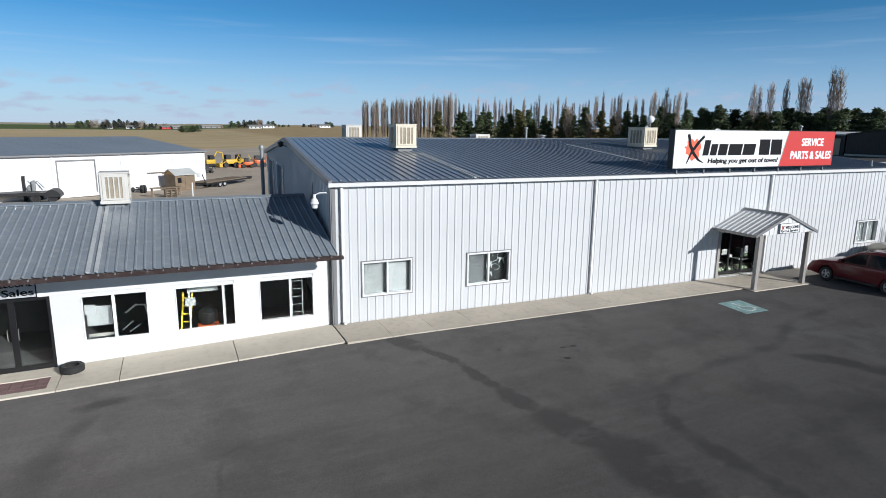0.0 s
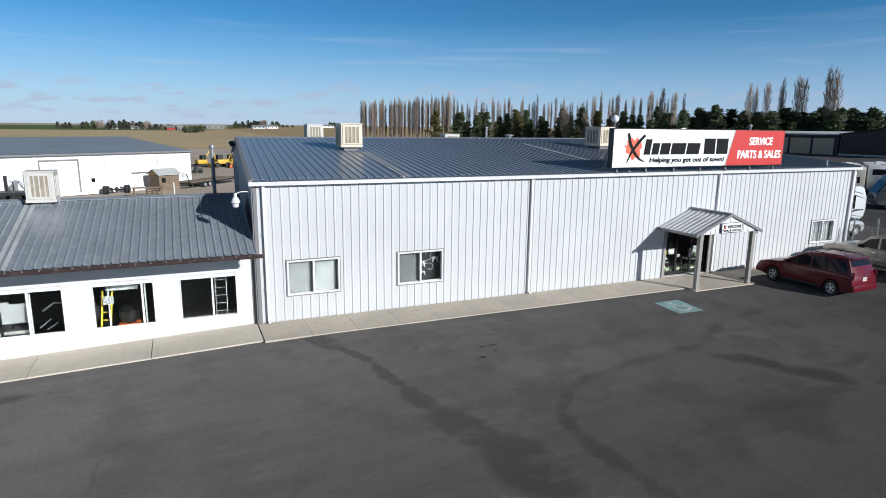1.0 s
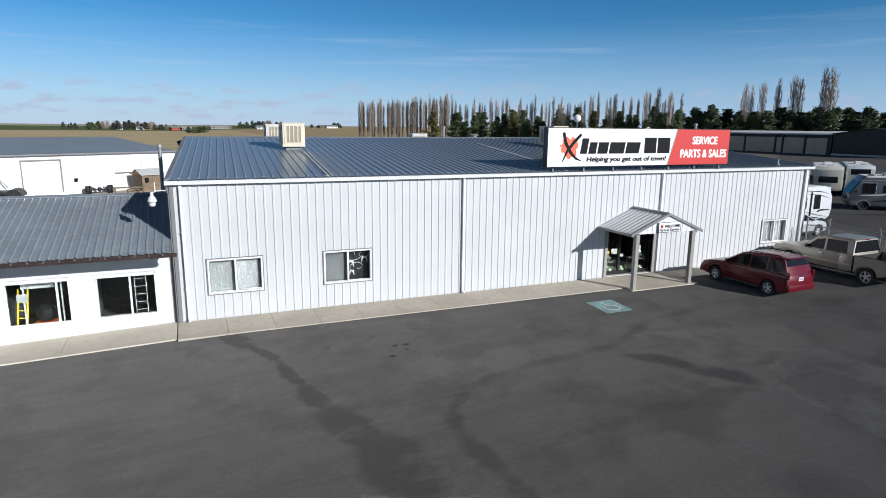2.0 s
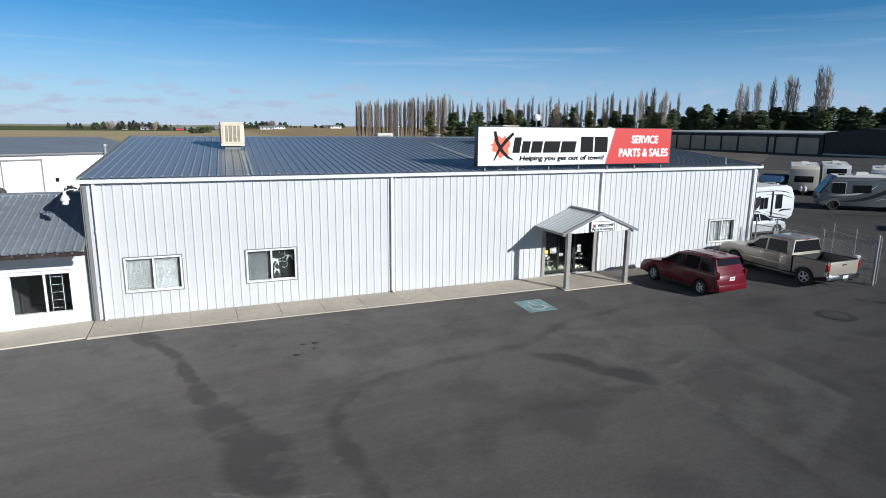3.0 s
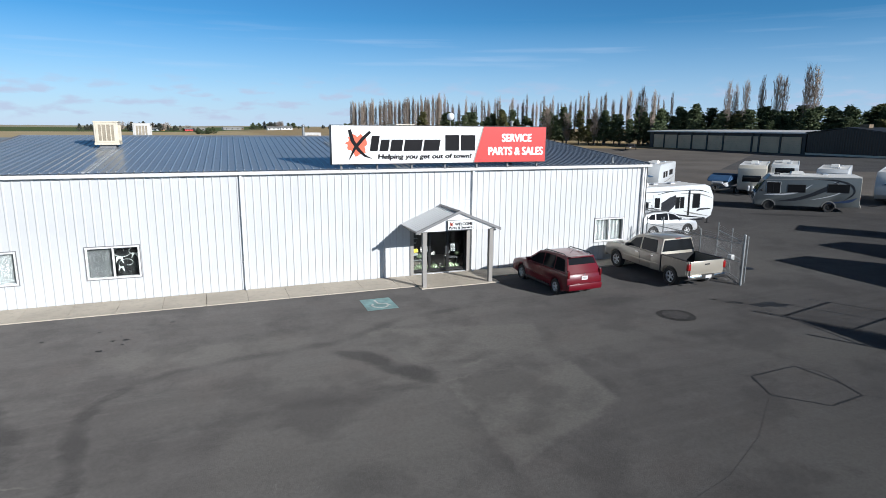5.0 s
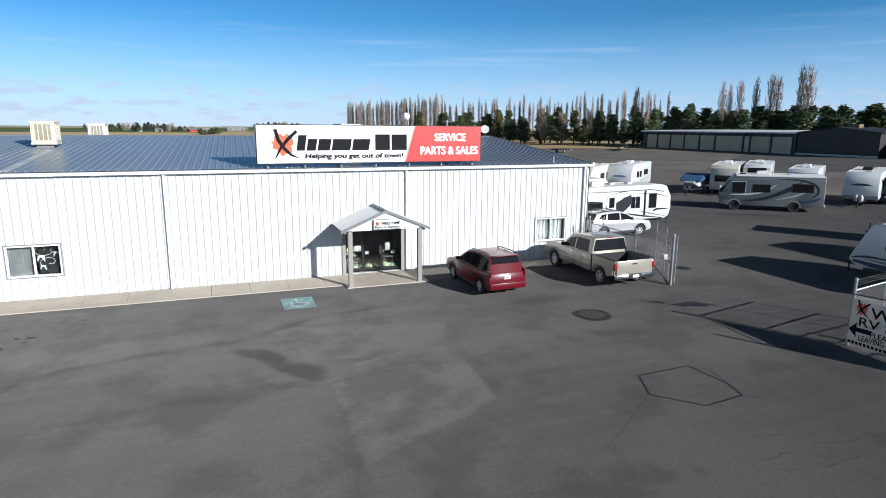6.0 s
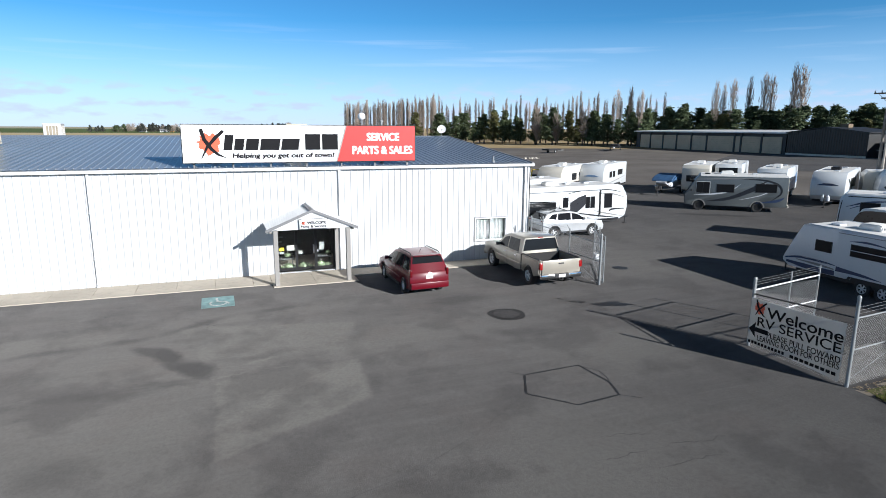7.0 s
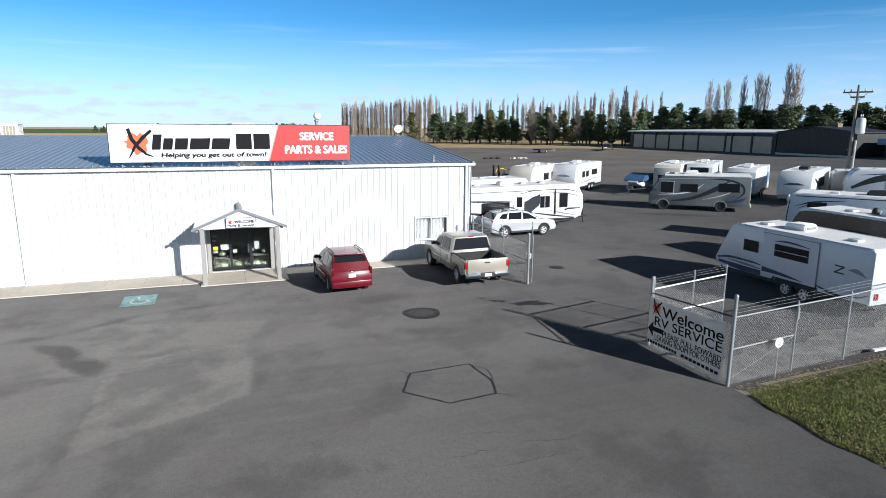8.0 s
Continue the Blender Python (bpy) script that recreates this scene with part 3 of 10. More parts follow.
def wall_core(bm, x0, x1, y0, y1, z0, z1, holes):
    """A solid wall along x with openings that go through it."""
    xs = sorted({x0, x1, *[h for hole in holes for h in hole[:2]]})
    for a, b in zip(xs, xs[1:]):
        mid = (a + b) / 2
        spans = [(z0, z1)]
        for hx0, hx1, hz0, hz1 in holes:
            if hx0 < mid < hx1:
                spans = [s for lo, hi in spans for s in ((lo, min(hi, hz0)), (max(lo, hz1), hi)) if s[1] - s[0] > 0.01]
        for lo, hi in spans:
            box(bm, a, b, y0, y1, lo, hi)


def window_unit(parent, x0, x1, z0, z1, y, frame_mat, sill=True, split=0.5, proud=0.05, fw=0.06, gasket=False):
    """A sliding window: frame, middle bar, two panes."""
    w = new("window")
    w.parent = parent
    bm = bm_new()
    for a, b, c, d in ((x0, x1, z1 - fw, z1), (x0, x1, z0, z0 + fw), (x0, x0 + fw, z0 + fw, z1 - fw), (x1 - fw, x1, z0 + fw, z1 - fw)):
        box(bm, a, b, y - proud, y + 0.10, c, d)
    part("window_frame", bm, frame_mat, w)
    if gasket:
        bm = bm_new()
        for a, b, c, d in ((x0 - 0.03, x1 + 0.03, z1, z1 + 0.03), (x0 - 0.03, x1 + 0.03, z0 - 0.03, z0), (x0 - 0.03, x0, z0, z1), (x1, x1 + 0.03, z0, z1)):
            box(bm, a, b, y - proud + 0.008, y - 0.003, c, d)
        part("gasket", bm, M_GREYTRIM, w)
    xm = x0 + (x1 - x0) * split
    bm = bm_new()
    box(bm, xm - 0.03, xm + 0.03, y - proud + 0.02, y + 0.08, z0 + fw, z1 - fw)
    part("mullion", bm, frame_mat, w)
    for a, b, dy in ((x0 + fw, xm - 0.03, 0.03), (xm + 0.03, x1 - fw, 0.05)):
        bm = bm_new()
        box(bm, a, b, y + dy, y + dy + 0.006, z0 + fw, z1 - fw)
        p = part("pane", bm, M_GLASS, w)
        p.visible_shadow = False
    return w


# ---- main building ----
LEN, DEEP, EAVE, RIDGE = 30.6, 24.2, 4.98, 6.12
SKEW = 0.66 / 12.0
MID = DEEP / 2
SLOPE = math.atan2(RIDGE - EAVE, MID + 0.18)


def lean(x):
    """How far the plan leans to +x for each metre of depth: the west wall is out of square, the east wall is not."""
    return SKEW * (1 - x / LEN)


def skewed(ob):
    """Lays a part that was built square into the building's plan."""
    for v in ob.data.vertices:
        v.co.x += lean(clamp(v.co.x, 0.0, LEN)) * max(v.co.y, 0.0)
    return ob


main = thing("workshop_building", "long white ribbed-steel workshop with a blue-grey steel roof", "building")
W1, W2, W3 = (1.0, 2.83, 1.0, 2.23), (5.0, 6.82, 1.0, 2.23), (27.56, 29.34, 1.06, 2.25)
DOOR = (17.86, 20.46, 0.14, 2.22)
FRONT = [W1, W2, W3, DOOR]
BASE = 0.02

bm = bm_new()
box(bm, 0.05, LEN - 0.05, 0.0, 0.16, 2.30, EAVE - 0.02)
south = part("wall_south", bm, M_WALL, main)
stops = [0.05] + [v for h in (W1, W2, DOOR, W3) for v in h[:2]] + [LEN - 0.05]
cells = [(a, b, -0.2, 2.298) for a, b in zip(stops[::2], stops[1::2])]
for h in FRONT:
    cells += [(h[0] + 0.002, h[1] - 0.002, -0.2, h[2]), (h[0] + 0.002, h[1] - 0.002, h[3], 2.298)]
for a, b, lo, hi in cells:
    bm = bm_new()
    box(bm, a, b, 0.0, 0.16, lo, hi)
    part("wall_section", bm, M_WALL, main)
for name, x in (("wall_west", 0.05), ("wall_east", LEN - 0.21)):
    bm = bm_new()
    holes = [(14.0, 17.1, -0.4, 4.5), (19.3, 22.4, -0.4, 4.5)] if name == "wall_west" else []
    ys = sorted({0.165, DEEP, *[h for hole in holes for h in hole[:2]]})
    for a, b in zip(ys, ys[1:]):
        lo = -0.6
        if any(h[0] < (a + b) / 2 < h[1] for h in holes):
            lo = 4.5

        def zt(v):
            return EAVE - 0.05 + (RIDGE - EAVE) * (1 - abs(v - MID) / MID)
        pts = [(a, lo), (b, lo), (b, zt(b))] + ([(MID, zt(MID))] if a < MID < b else []) + [(a, zt(a))]
        prism(bm, pts, x, x + 0.16, "x")
    wl = skewed(part(name, bm, M_WALL, main))
    if name == "wall_west":
        west = wl
    else:
        east = wl
bm = bm_new()
box(bm, 0.05, LEN - 0.05, DEEP + 0.005, DEEP + 0.16, -1.0, EAVE - 0.05)
skewed(part("wall_north", bm, M_WALL, main))
bm = bm_new()
box(bm, 0.22, LEN - 0.22, 0.17, DEEP, -0.1, 0.08)
skewed(part("floor", bm, M_CONC_OLD, main))
# added partitions and ceiling that block light, keeping the rooms behind the windows dark
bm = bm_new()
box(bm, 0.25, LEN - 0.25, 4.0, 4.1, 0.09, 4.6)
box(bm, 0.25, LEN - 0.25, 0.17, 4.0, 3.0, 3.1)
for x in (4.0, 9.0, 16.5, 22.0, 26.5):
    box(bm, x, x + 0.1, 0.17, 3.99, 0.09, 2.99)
part("added_partition", bm, M_INNER, main)

for b in (W1, W2, W3):
    window_unit(main, b[0], b[1], b[2], b[3], 0.0, M_TRIM, gasket=True)

# roof: two slopes of ribbed sheets on a deck
roof = thing("roof", "blue-grey ribbed steel roof", "")
roof.parent = main
half = math.hypot(MID + 0.18, RIDGE - EAVE)
bm = bm_new()
prism(bm, [(-0.16, EAVE - 0.06), (MID, RIDGE - 0.06), (DEEP + 0.16, EAVE - 0.06), (DEEP + 0.16, EAVE - 0.16), (MID, RIDGE - 0.16), (-0.16, EAVE - 0.16)], -0.1, LEN + 0.1, "x")
skewed(part("deck", bm, M_TRIM, roof))
tilt = math.degrees(SLOPE)
n = 34
for k in range(n):
    x = k * 0.9
    turn = math.degrees(math.atan(lean(x)))
    up = 0.003 * (k % 2)
    piece("roof_panel", panel_mesh("roof_panel", x, x + 0.9, half, M_ROOF, PITCH, 0.028), roof, pose(x, -0.18, EAVE + up, tilt, 0, -turn))
    xr = x + 0.9 + lean(x + 0.9) * (DEEP + 0.18)
    piece("roof_panel", panel_mesh("roof_panel", x, x + 0.9, half, M_ROOF, PITCH, 0.028), roof, pose(xr, DEEP + 0.18, EAVE + up, tilt, 0, 180 - turn))
bm = bm_new()
prism(bm, [(MID - 0.16, RIDGE + 0.02), (MID, RIDGE + 0.05), (MID + 0.16, RIDGE + 0.02), (MID + 0.16, RIDGE + 0.0), (MID, RIDGE + 0.03), (MID - 0.16, RIDGE + 0.0)], -0.12, LEN + 0.12, "x")
skewed(part("ridge_cap", bm, M_ROOF, roof))
for x in (-0.12, LEN):
    for sgn, y0 in ((1, -0.2), (-1, DEEP + 0.2)):
        bm = bm_new()
        za, zb = EAVE, RIDGE
        pts = [(y0, za - 0.17), (MID, zb - 0.17), (MID, zb + 0.045), (y0, za + 0.045)]
        prism(bm, pts, x, x + 0.12, "x")
        skewed(part("rake_trim", bm, M_GREYTRIM, roof))
# pale sealed strips running down the front slope
for x, ln in ((5.18, 6.4), (15.4, 9.5)):
    bm = bm_new()
    box(bm, 0.0, 0.09, 0.1, ln, 0.0, 0.040)
    box(bm, 0.17, 0.25, 0.1, ln, 0.0, 0.036)
    part("sealed_strip", bm, M_SCREW, roof, "pale sealant strip", m=pose(x, -0.18, EAVE, tilt, 0, -math.degrees(math.atan(lean(x)))))
# sheet ends, bright screw heads along the eave
for k in range(102):
    bm = bm_new() if k == 0 else None
    if k == 0:
        box(bm, -0.016, 0.016, 0.05, 0.085, 0.0, 0.05)
        screw = mesh_of(bm, "screw_cap", M_TRIM)
    piece("screw_cap", screw, roof, pose(k * 0.3, -0.18, EAVE, tilt, 0, 0))

gut = bm_new()
prism(gut, [(-0.20, EAVE - 0.16), (-0.035, EAVE - 0.16), (-0.035, EAVE - 0.02), (-0.05, EAVE - 0.02), (-0.05, EAVE - 0.145), (-0.185, EAVE - 0.145), (-0.185, EAVE - 0.03), (-0.215, EAVE - 0.03)], -0.13, LEN + 0.16, "x")
part("gutter", gut, M_TRIM, main)
for x in (0.33, 10.63, 20.74, 30.32):
    bm = bm_new()
    box(bm, x - 0.05, x + 0.05, -0.125, -0.04, 0.16, EAVE - 0.16, 0.012)
    box(bm, x - 0.045, x + 0.045, -0.24, -0.07, 0.14, 0.21, 0.012)
    for z in (1.3, 3.2):
        box(bm, x - 0.075, x + 0.075, -0.13, -0.035, z, z + 0.03)
    part("downspout", bm, M_TRIM, main)
for x, mt in ((-0.02, M_GREYTRIM), (LEN - 0.12, M_TRIM)):
    bm = bm_new()
    box(bm, x, x + 0.14, -0.05, -0.003, 0.1, EAVE - 0.17)
    part("corner_trim", bm, mt, main)
bm = bm_new()
box(bm, -0.05, -0.003, -0.05, 0.10, 0.0, EAVE - 0.1)
part("corner_trim", bm, M_GREYTRIM, main)
bm = bm_new()
box(bm, LEN - 0.04, LEN + 0.03, -0.05, 0.10, 0.0, EAVE - 0.1)
part("corner_trim", bm, M_TRIM, main)

# shop door recess: taupe jambs, black storefront of two sidelights round a door
bm = bm_new()
x0, x1, z0, z1 = DOOR
for a, b in ((x0 - 0.16, x0), (x1, x1 + 0.16)):
    box(bm, a, b, -0.07, 0.30, 0.12, z1 + 0.10, 0.008)
box(bm, x0 - 0.16, x1 + 0.16, -0.075, 0.29, z1 + 0.105, z1 + 0.22, 0.008)
part("door_surround", bm, M_TAUPE, main)
store = new("storefront")
store.parent = main
bars = [(x0, x0 + 0.06), (x0 + 0.80, x0 + 0.90), (x0 + 1.68, x0 + 1.80), (x1 - 0.06, x1)]
bm = bm_new()
for a, b in bars:
    box(bm, a, b, 0.17, 0.25, z0 + 0.05, z1)
for a, b in zip(bars, bars[1:]):
    box(bm, a[1], b[0], 0.17, 0.25, z1 - 0.06, z1)
    box(bm, a[1], b[0], 0.17, 0.25, z0 + 0.05, z0 + 0.17)
part("door_frame", bm, M_BLACK, store)
for i, (a, b) in enumerate(zip(bars, bars[1:])):
    bm = bm_new()
    box(bm, a[1], b[0], 0.20, 0.208, z0 + 0.17, z1 - 0.06)
    p = part("pane", bm, M_GLASS, store)
    p.visible_shadow = False
bm = bm_new()
box(bm, x0 + 1.60, x0 + 1.66, 0.08, 0.17, 0.95, 1.35, 0.01)
part("pull_handle", bm, M_ALU, store)

# west wall doors and gable vent
for a, b in ((14.0, 17.1), (19.3, 22.4)):
    bm = bm_new()
    for k in range(8):
        box(bm, 0.17, 0.20, a, b, -0.6 + k * 0.64, -0.6 + k * 0.64 + 0.62, 0.008)
    skewed(part("overhead_door", bm, M_GREYTRIM, main, "dark grey overhead door"))
    for y in (a - 0.12, b):
        bm = bm_new()
        box(bm, -0.03, 0.045, y, y + 0.12, -0.6, 4.62)
        skewed(part("door_trim", bm, M_TRIM, main))

# ---- sales office wing ----
wing = thing("office_wing", "low white-sided office wing with a ribbed steel roof", "building")
WY, WX0, WTOP = 0.15, -16.0, 2.78
SA, SB, SC = (-7.35, -5.63, 0.48, 1.86), (-4.86, -3.14, 0.47, 1.86), (-2.38, -0.64, 0.49, 1.86)
SD = (-9.98, -8.10, -0.20, 1.95)
for a, b, lo, hi in [(WX0, -0.06, SA[3] + 0.10, WTOP)] + [(p[1], q[0], -0.5, SA[3] + 0.10) for p, q in zip([(0, WX0), SD, SA, SB, SC], [SD, SA, SB, SC, (-0.06, 0)])] + \
        [(h[0], h[1], -0.5, h[2]) for h in (SA, SB, SC, SD)] + [(h[0], h[1], h[3], SA[3] + 0.10) for h in (SA, SB, SC, SD)]:
    bm = bm_new()
    box(bm, a, b, WY + 0.02, WY + 0.16, lo, hi)
    part("wall_section", bm, M_SIDING, wing)
lap = new("siding")
lap.parent = wing
LAP = 0.205
for k in range(15):
    za = -0.30 + k * LAP
    zb = min(za + LAP, WTOP)
    cuts = [WX0, -0.07]
    for h in (SA, SB, SC, SD):
        if h[2] < (za + zb) / 2 < h[3]:
            cuts += [h[0], h[1]]
    cuts.sort()
    for a, b in zip(cuts[::2], cuts[1::2]):
        bm = bm_new()
        prism(bm, [(WY - 0.022, za), (WY + 0.015, za), (WY + 0.015, zb), (WY - 0.006, zb)], a, b, "x")
        part("siding_board", bm, M_SIDING, lap)
# hidden walls and floor, plus added partitions that keep the office rooms dark
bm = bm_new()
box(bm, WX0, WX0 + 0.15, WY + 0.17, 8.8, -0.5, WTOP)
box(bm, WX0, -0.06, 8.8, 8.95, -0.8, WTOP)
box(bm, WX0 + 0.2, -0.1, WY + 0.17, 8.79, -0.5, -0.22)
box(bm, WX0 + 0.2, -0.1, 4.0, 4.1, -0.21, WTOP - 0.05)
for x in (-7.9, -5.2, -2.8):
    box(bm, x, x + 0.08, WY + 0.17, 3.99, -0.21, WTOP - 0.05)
part("closing_walls", bm, M_INNER, wing)
bm = bm_new()
box(bm, WX0, -0.06, -0.15, 8.7, WTOP + 0.003, WTOP + 0.05)
part("ceiling", bm, M_TAUPE, wing)
for b, sp in ((SA, 0.47), (SB, 0.80), (SC, 0.56)):
    window_unit(wing, b[0], b[1], b[2], b[3], WY, M_TRIM, split=sp, proud=0.03, fw=0.03)
# double glass door
dd = new("double_door")
dd.parent = wing
bm = bm_new()
x0, x1, z0, z1 = SD
bars = [(x0, x0 + 0.08), (x0 + 0.87, x0 + 1.02), (x1 - 0.08, x1)]
for a, b in bars:
    box(bm, a, b, WY, WY + 0.08, z0, z1)
for a, b in zip(bars, bars[1:]):
    box(bm, a[1], b[0], WY, WY + 0.08, z1 - 0.08, z1)
    box(bm, a[1], b[0], WY, WY + 0.08, z0, z0 + 0.16)
part("door_frame", bm, M_BLACK, dd)
for a, b in zip(bars, bars[1:]):
    bm = bm_new()
    box(bm, a[1], b[0], WY + 0.03, WY + 0.036, z0 + 0.16, z1 - 0.08)
    p = part("pane", bm, M_GLASS, dd)
    p.visible_shadow = False
for x in (x0 + 0.80, x0 + 1.06):
    bm = bm_new()
    tube(bm, [(x, WY - 0.0, 0.75), (x, WY - 0.06, 0.78), (x, WY - 0.06, 1.05), (x, WY - 0.0, 1.08)], 0.012)
    part("pull_handle", bm, M_ALU, dd)

wroof = thing("roof", "weathered blue-grey ribbed steel roof", "")
wroof.parent = wing
WE_Y, WE_Z, WR_Y, WR_Z = -0.95, 2.76, 4.25, 4.12
wt = math.atan2(WR_Z - WE_Z, WR_Y - WE_Y)
wl = math.hypot(WR_Z - WE_Z, WR_Y - WE_Y)
bm = bm_new()
prism(bm, [(WE_Y, WE_Z - 0.05), (WR_Y, WR_Z - 0.05), (2 * WR_Y - WE_Y, WE_Z - 0.05), (2 * WR_Y - WE_Y, WE_Z - 0.15), (WR_Y, WR_Z - 0.25), (WE_Y, WE_Z - 0.15)], WX0 - 0.3, -0.06, "x")
part("deck", bm, M_TAUPE, wroof)
WP = 0.24
for k in range(14):
    x = -16.8 + k * 1.2 - 0.06
    piece("roof_panel", panel_mesh("roof_panel", k * 1.2, k * 1.2 + 1.2, wl, M_ROOF2, WP, 0.03), wroof, pose(x, WE_Y - 0.03, WE_Z - 0.01, math.degrees(wt), 0, 0))
    piece("roof_panel", panel_mesh("roof_panel", k * 1.2, k * 1.2 + 1.2, wl, M_ROOF2, WP, 0.03), wroof, pose(x + 1.2, 2 * WR_Y - WE_Y + 0.03, WE_Z - 0.01, math.degrees(wt), 0, 180))
bm = bm_new()
prism(bm, [(WR_Y - 0.22, WR_Z - 0.015), (WR_Y, WR_Z + 0.045), (WR_Y + 0.22, WR_Z - 0.015), (WR_Y + 0.22, WR_Z - 0.04), (WR_Y, WR_Z + 0.02), (WR_Y - 0.22, WR_Z - 0.04)], WX0 - 0.3, -0.06, "x")
part("ridge_cap", bm, M_ROOF2, wroof)
for dx in (0.0, 0.2):
    bm = bm_new()
    box(bm, -7.02 + dx, -6.92 + dx, 0.05, wl - 0.5, 0.0, 0.036)
    part("sealed_strip", bm, M_SCREW, wroof, "pale sealant strip", m=pose(0, WE_Y - 0.03, WE_Z - 0.01, math.degrees(wt), 0, 0))
bm = bm_new()
prism(bm, [(WE_Y - 0.15, WE_Z - 0.14), (WE_Y - 0.01, WE_Z - 0.14), (WE_Y - 0.01, WE_Z - 0.03), (WE_Y - 0.03, WE_Z - 0.03), (WE_Y - 0.03, WE_Z - 0.12), (WE_Y - 0.13, WE_Z - 0.12), (WE_Y - 0.13, WE_Z - 0.03), (WE_Y - 0.16, WE_Z - 0.03)], WX0 - 0.3, 0.10, "x")
part("gutter", bm, M_BROWN, wing, "dark brown gutter")
for k in range(40):
    if k == 0:
        bm = bm_new()
        box(bm, -0.012, 0.012, -0.165, -0.01, -0.03, -0.015)
        box(bm, -0.02, 0.02, -0.175, -0.155, -0.06, -0.02)
        clipm = mesh_of(bm, "gutter_clip", M_GREYTRIM)
    piece("gutter_clip", clipm, wing, pose(-15.9 + k * 0.4, WE_Y, WE_Z, 0, 0, 0))
bm = bm_new()
box(bm, -0.14, -0.065, WY - 0.05, WY - 0.022, -0.1, WTOP)
part("corner_trim", bm, M_TAUPE, wing)

# ---- walks ----
walkway = thing("pavement", "pale concrete walk of jointed slabs along the buildings", "pavement", kind="structure")


def slab(x0, x1, y0, y1, z0, z1, mt):
    """One slab; heights may differ at its two ends."""
    bm = bm_new()
    g = 0.006
    vs = [(x0 + g, y0), (x1 - g, y0), (x1 - g, y1), (x0 + g, y1)]
    lo = [bm.verts.new((x, y, -0.6)) for x, y in vs]
    hi = [bm.verts.new((x, y, z0 if i in (0, 3) else z1)) for i, (x, y) in enumerate(vs)]
    bm.faces.new(hi)
    bm.faces.new(lo[::-1])
    for i in range(4):
        bm.faces.new([lo[i], lo[(i + 1) % 4], hi[(i + 1) % 4], hi[i]])
    part("slab", bm, mt, walkway)


cuts = [-0.04 + 1.52 * k for k in range(12)] + [17.44, 19.24, 21.06] + [21.06 + 1.59 * k for k in range(1, 7)]
for x, x1 in zip(cuts, cuts[1:]):
    front = -1.85
    if x > 17.4:
        front = -2.36
    if x > 21.0:
        front = -1.35
    slab(x, x1, front, -0.055, 0.125, 0.125, M_CONC_OLD)


def wing_z(x):
    return 0.125 if x > 0 else 0.10 + 0.034 * max(x, -9.0)


for a, b in ((-3.28, -0.06), (-6.4, -3.29), (-7.9, -6.41), (-10.3, -7.91), (-14.0, -10.31)):
    y0 = -1.70
    if (a, b) == (-10.3, -7.91):
        slab(a, b, y0, -1.42, wing_z(a), wing_z(b), M_CONC)
        slab(a, b, -0.55, WY + 0.25, wing_z(a), wing_z(b), M_CONC)
        slab(b - 0.25, b, -1.42, -0.55, wing_z(b - 0.25), wing_z(b), M_CONC)
    else:
        slab(a, b, y0, WY - 0.03, wing_z(a), wing_z(b), M_CONC)
# mauve pavers before the office door
for i in range(7):
    for j in range(3):
        bm = bm_new()
        xa, ya = -10.28 + i * 0.305, -1.41 + j * 0.285
        za = wing_z(xa)
        box(bm, xa, xa + 0.295, ya, ya + 0.275, za - 0.08, za - 0.004, 0.006)
        part("paver", bm, M_BRICK, walkway)

# ---- entrance canopy ----
canopy = thing("entrance_canopy", "gabled porch with white ribbed roof on taupe posts", "porch")
CX0, CX1, CY, CZ, CT = 17.28, 21.02, -2.30, 2.50, 3.28
CM = (CX0 + CX1) / 2
for x in (17.62, 20.66):
    bm = bm_new()
    box(bm, x - 0.09, x + 0.09, -2.25, -2.07, 0.12, CZ + 0.02, 0.01)
    part("post", bm, M_TAUPE, canopy)
bm = bm_new()
prism(bm, [(CX0 + 0.08, CZ - 0.02), (CX1 - 0.08, CZ - 0.02), (CM, CT - 0.06)], CY + 0.05, CY + 0.12, "y")
part("gable_panel", bm, M_TRIM, canopy)
for k in range(13):
    x = CX0 + 0.25 + k * 0.27
    h = CZ + (CT - CZ) * (1 - abs(x - CM) / (CM - CX0)) - 0.1
    if h > CZ + 0.02:
        bm = bm_new()
        box(bm, x - 0.012, x + 0.012, CY + 0.035, CY + 0.05, CZ - 0.015, h)
        part("gable_rib", bm, M_TRIM, canopy)
ca = math.atan2(CT - CZ, CM - CX0)
cl = math.hypot(CT - CZ, CM - CX0)
bm = bm_new()
prism(bm, [(CX0 + 0.05, CZ - 0.03), (CM, CT - 0.05), (CX1 - 0.05, CZ - 0.03), (CX1 - 0.05, CZ - 0.06), (CM, CT - 0.10), (CX0 + 0.05, CZ - 0.06)], CY + 0.13, -0.04, "y")
part("ceiling", bm, M_TAUPE, canopy)
for k in range(3):
    ln = 0.76
    y = CY + 0.02 + k * ln
    me = panel_mesh("canopy_panel", k * ln, k * ln + ln, cl, M_WALL, 0.25, 0.025)
    piece("roof_panel", me, canopy, pose(CX0, y + ln, CZ, 0, -math.degrees(ca), 0) @ pose(0, 0, 0, 0, 0, -90))
    piece("roof_panel", me, canopy, pose(CX1, y, CZ, 0, math.degrees(ca), 0) @ pose(0, 0, 0, 0, 0, 90))
for sgn, xa in ((1, CX0), (-1, CX1)):
    bm = bm_new()
    prism(bm, [(xa - sgn * 0.06, CZ - 0.10), (CM, CT - 0.07), (CM, CT + 0.045), (xa - sgn * 0.06, CZ + 0.02)], CY - 0.02, CY + 0.045, "y")
    part("rake_trim", bm, M_GREYTRIM, canopy)
bm = bm_new()
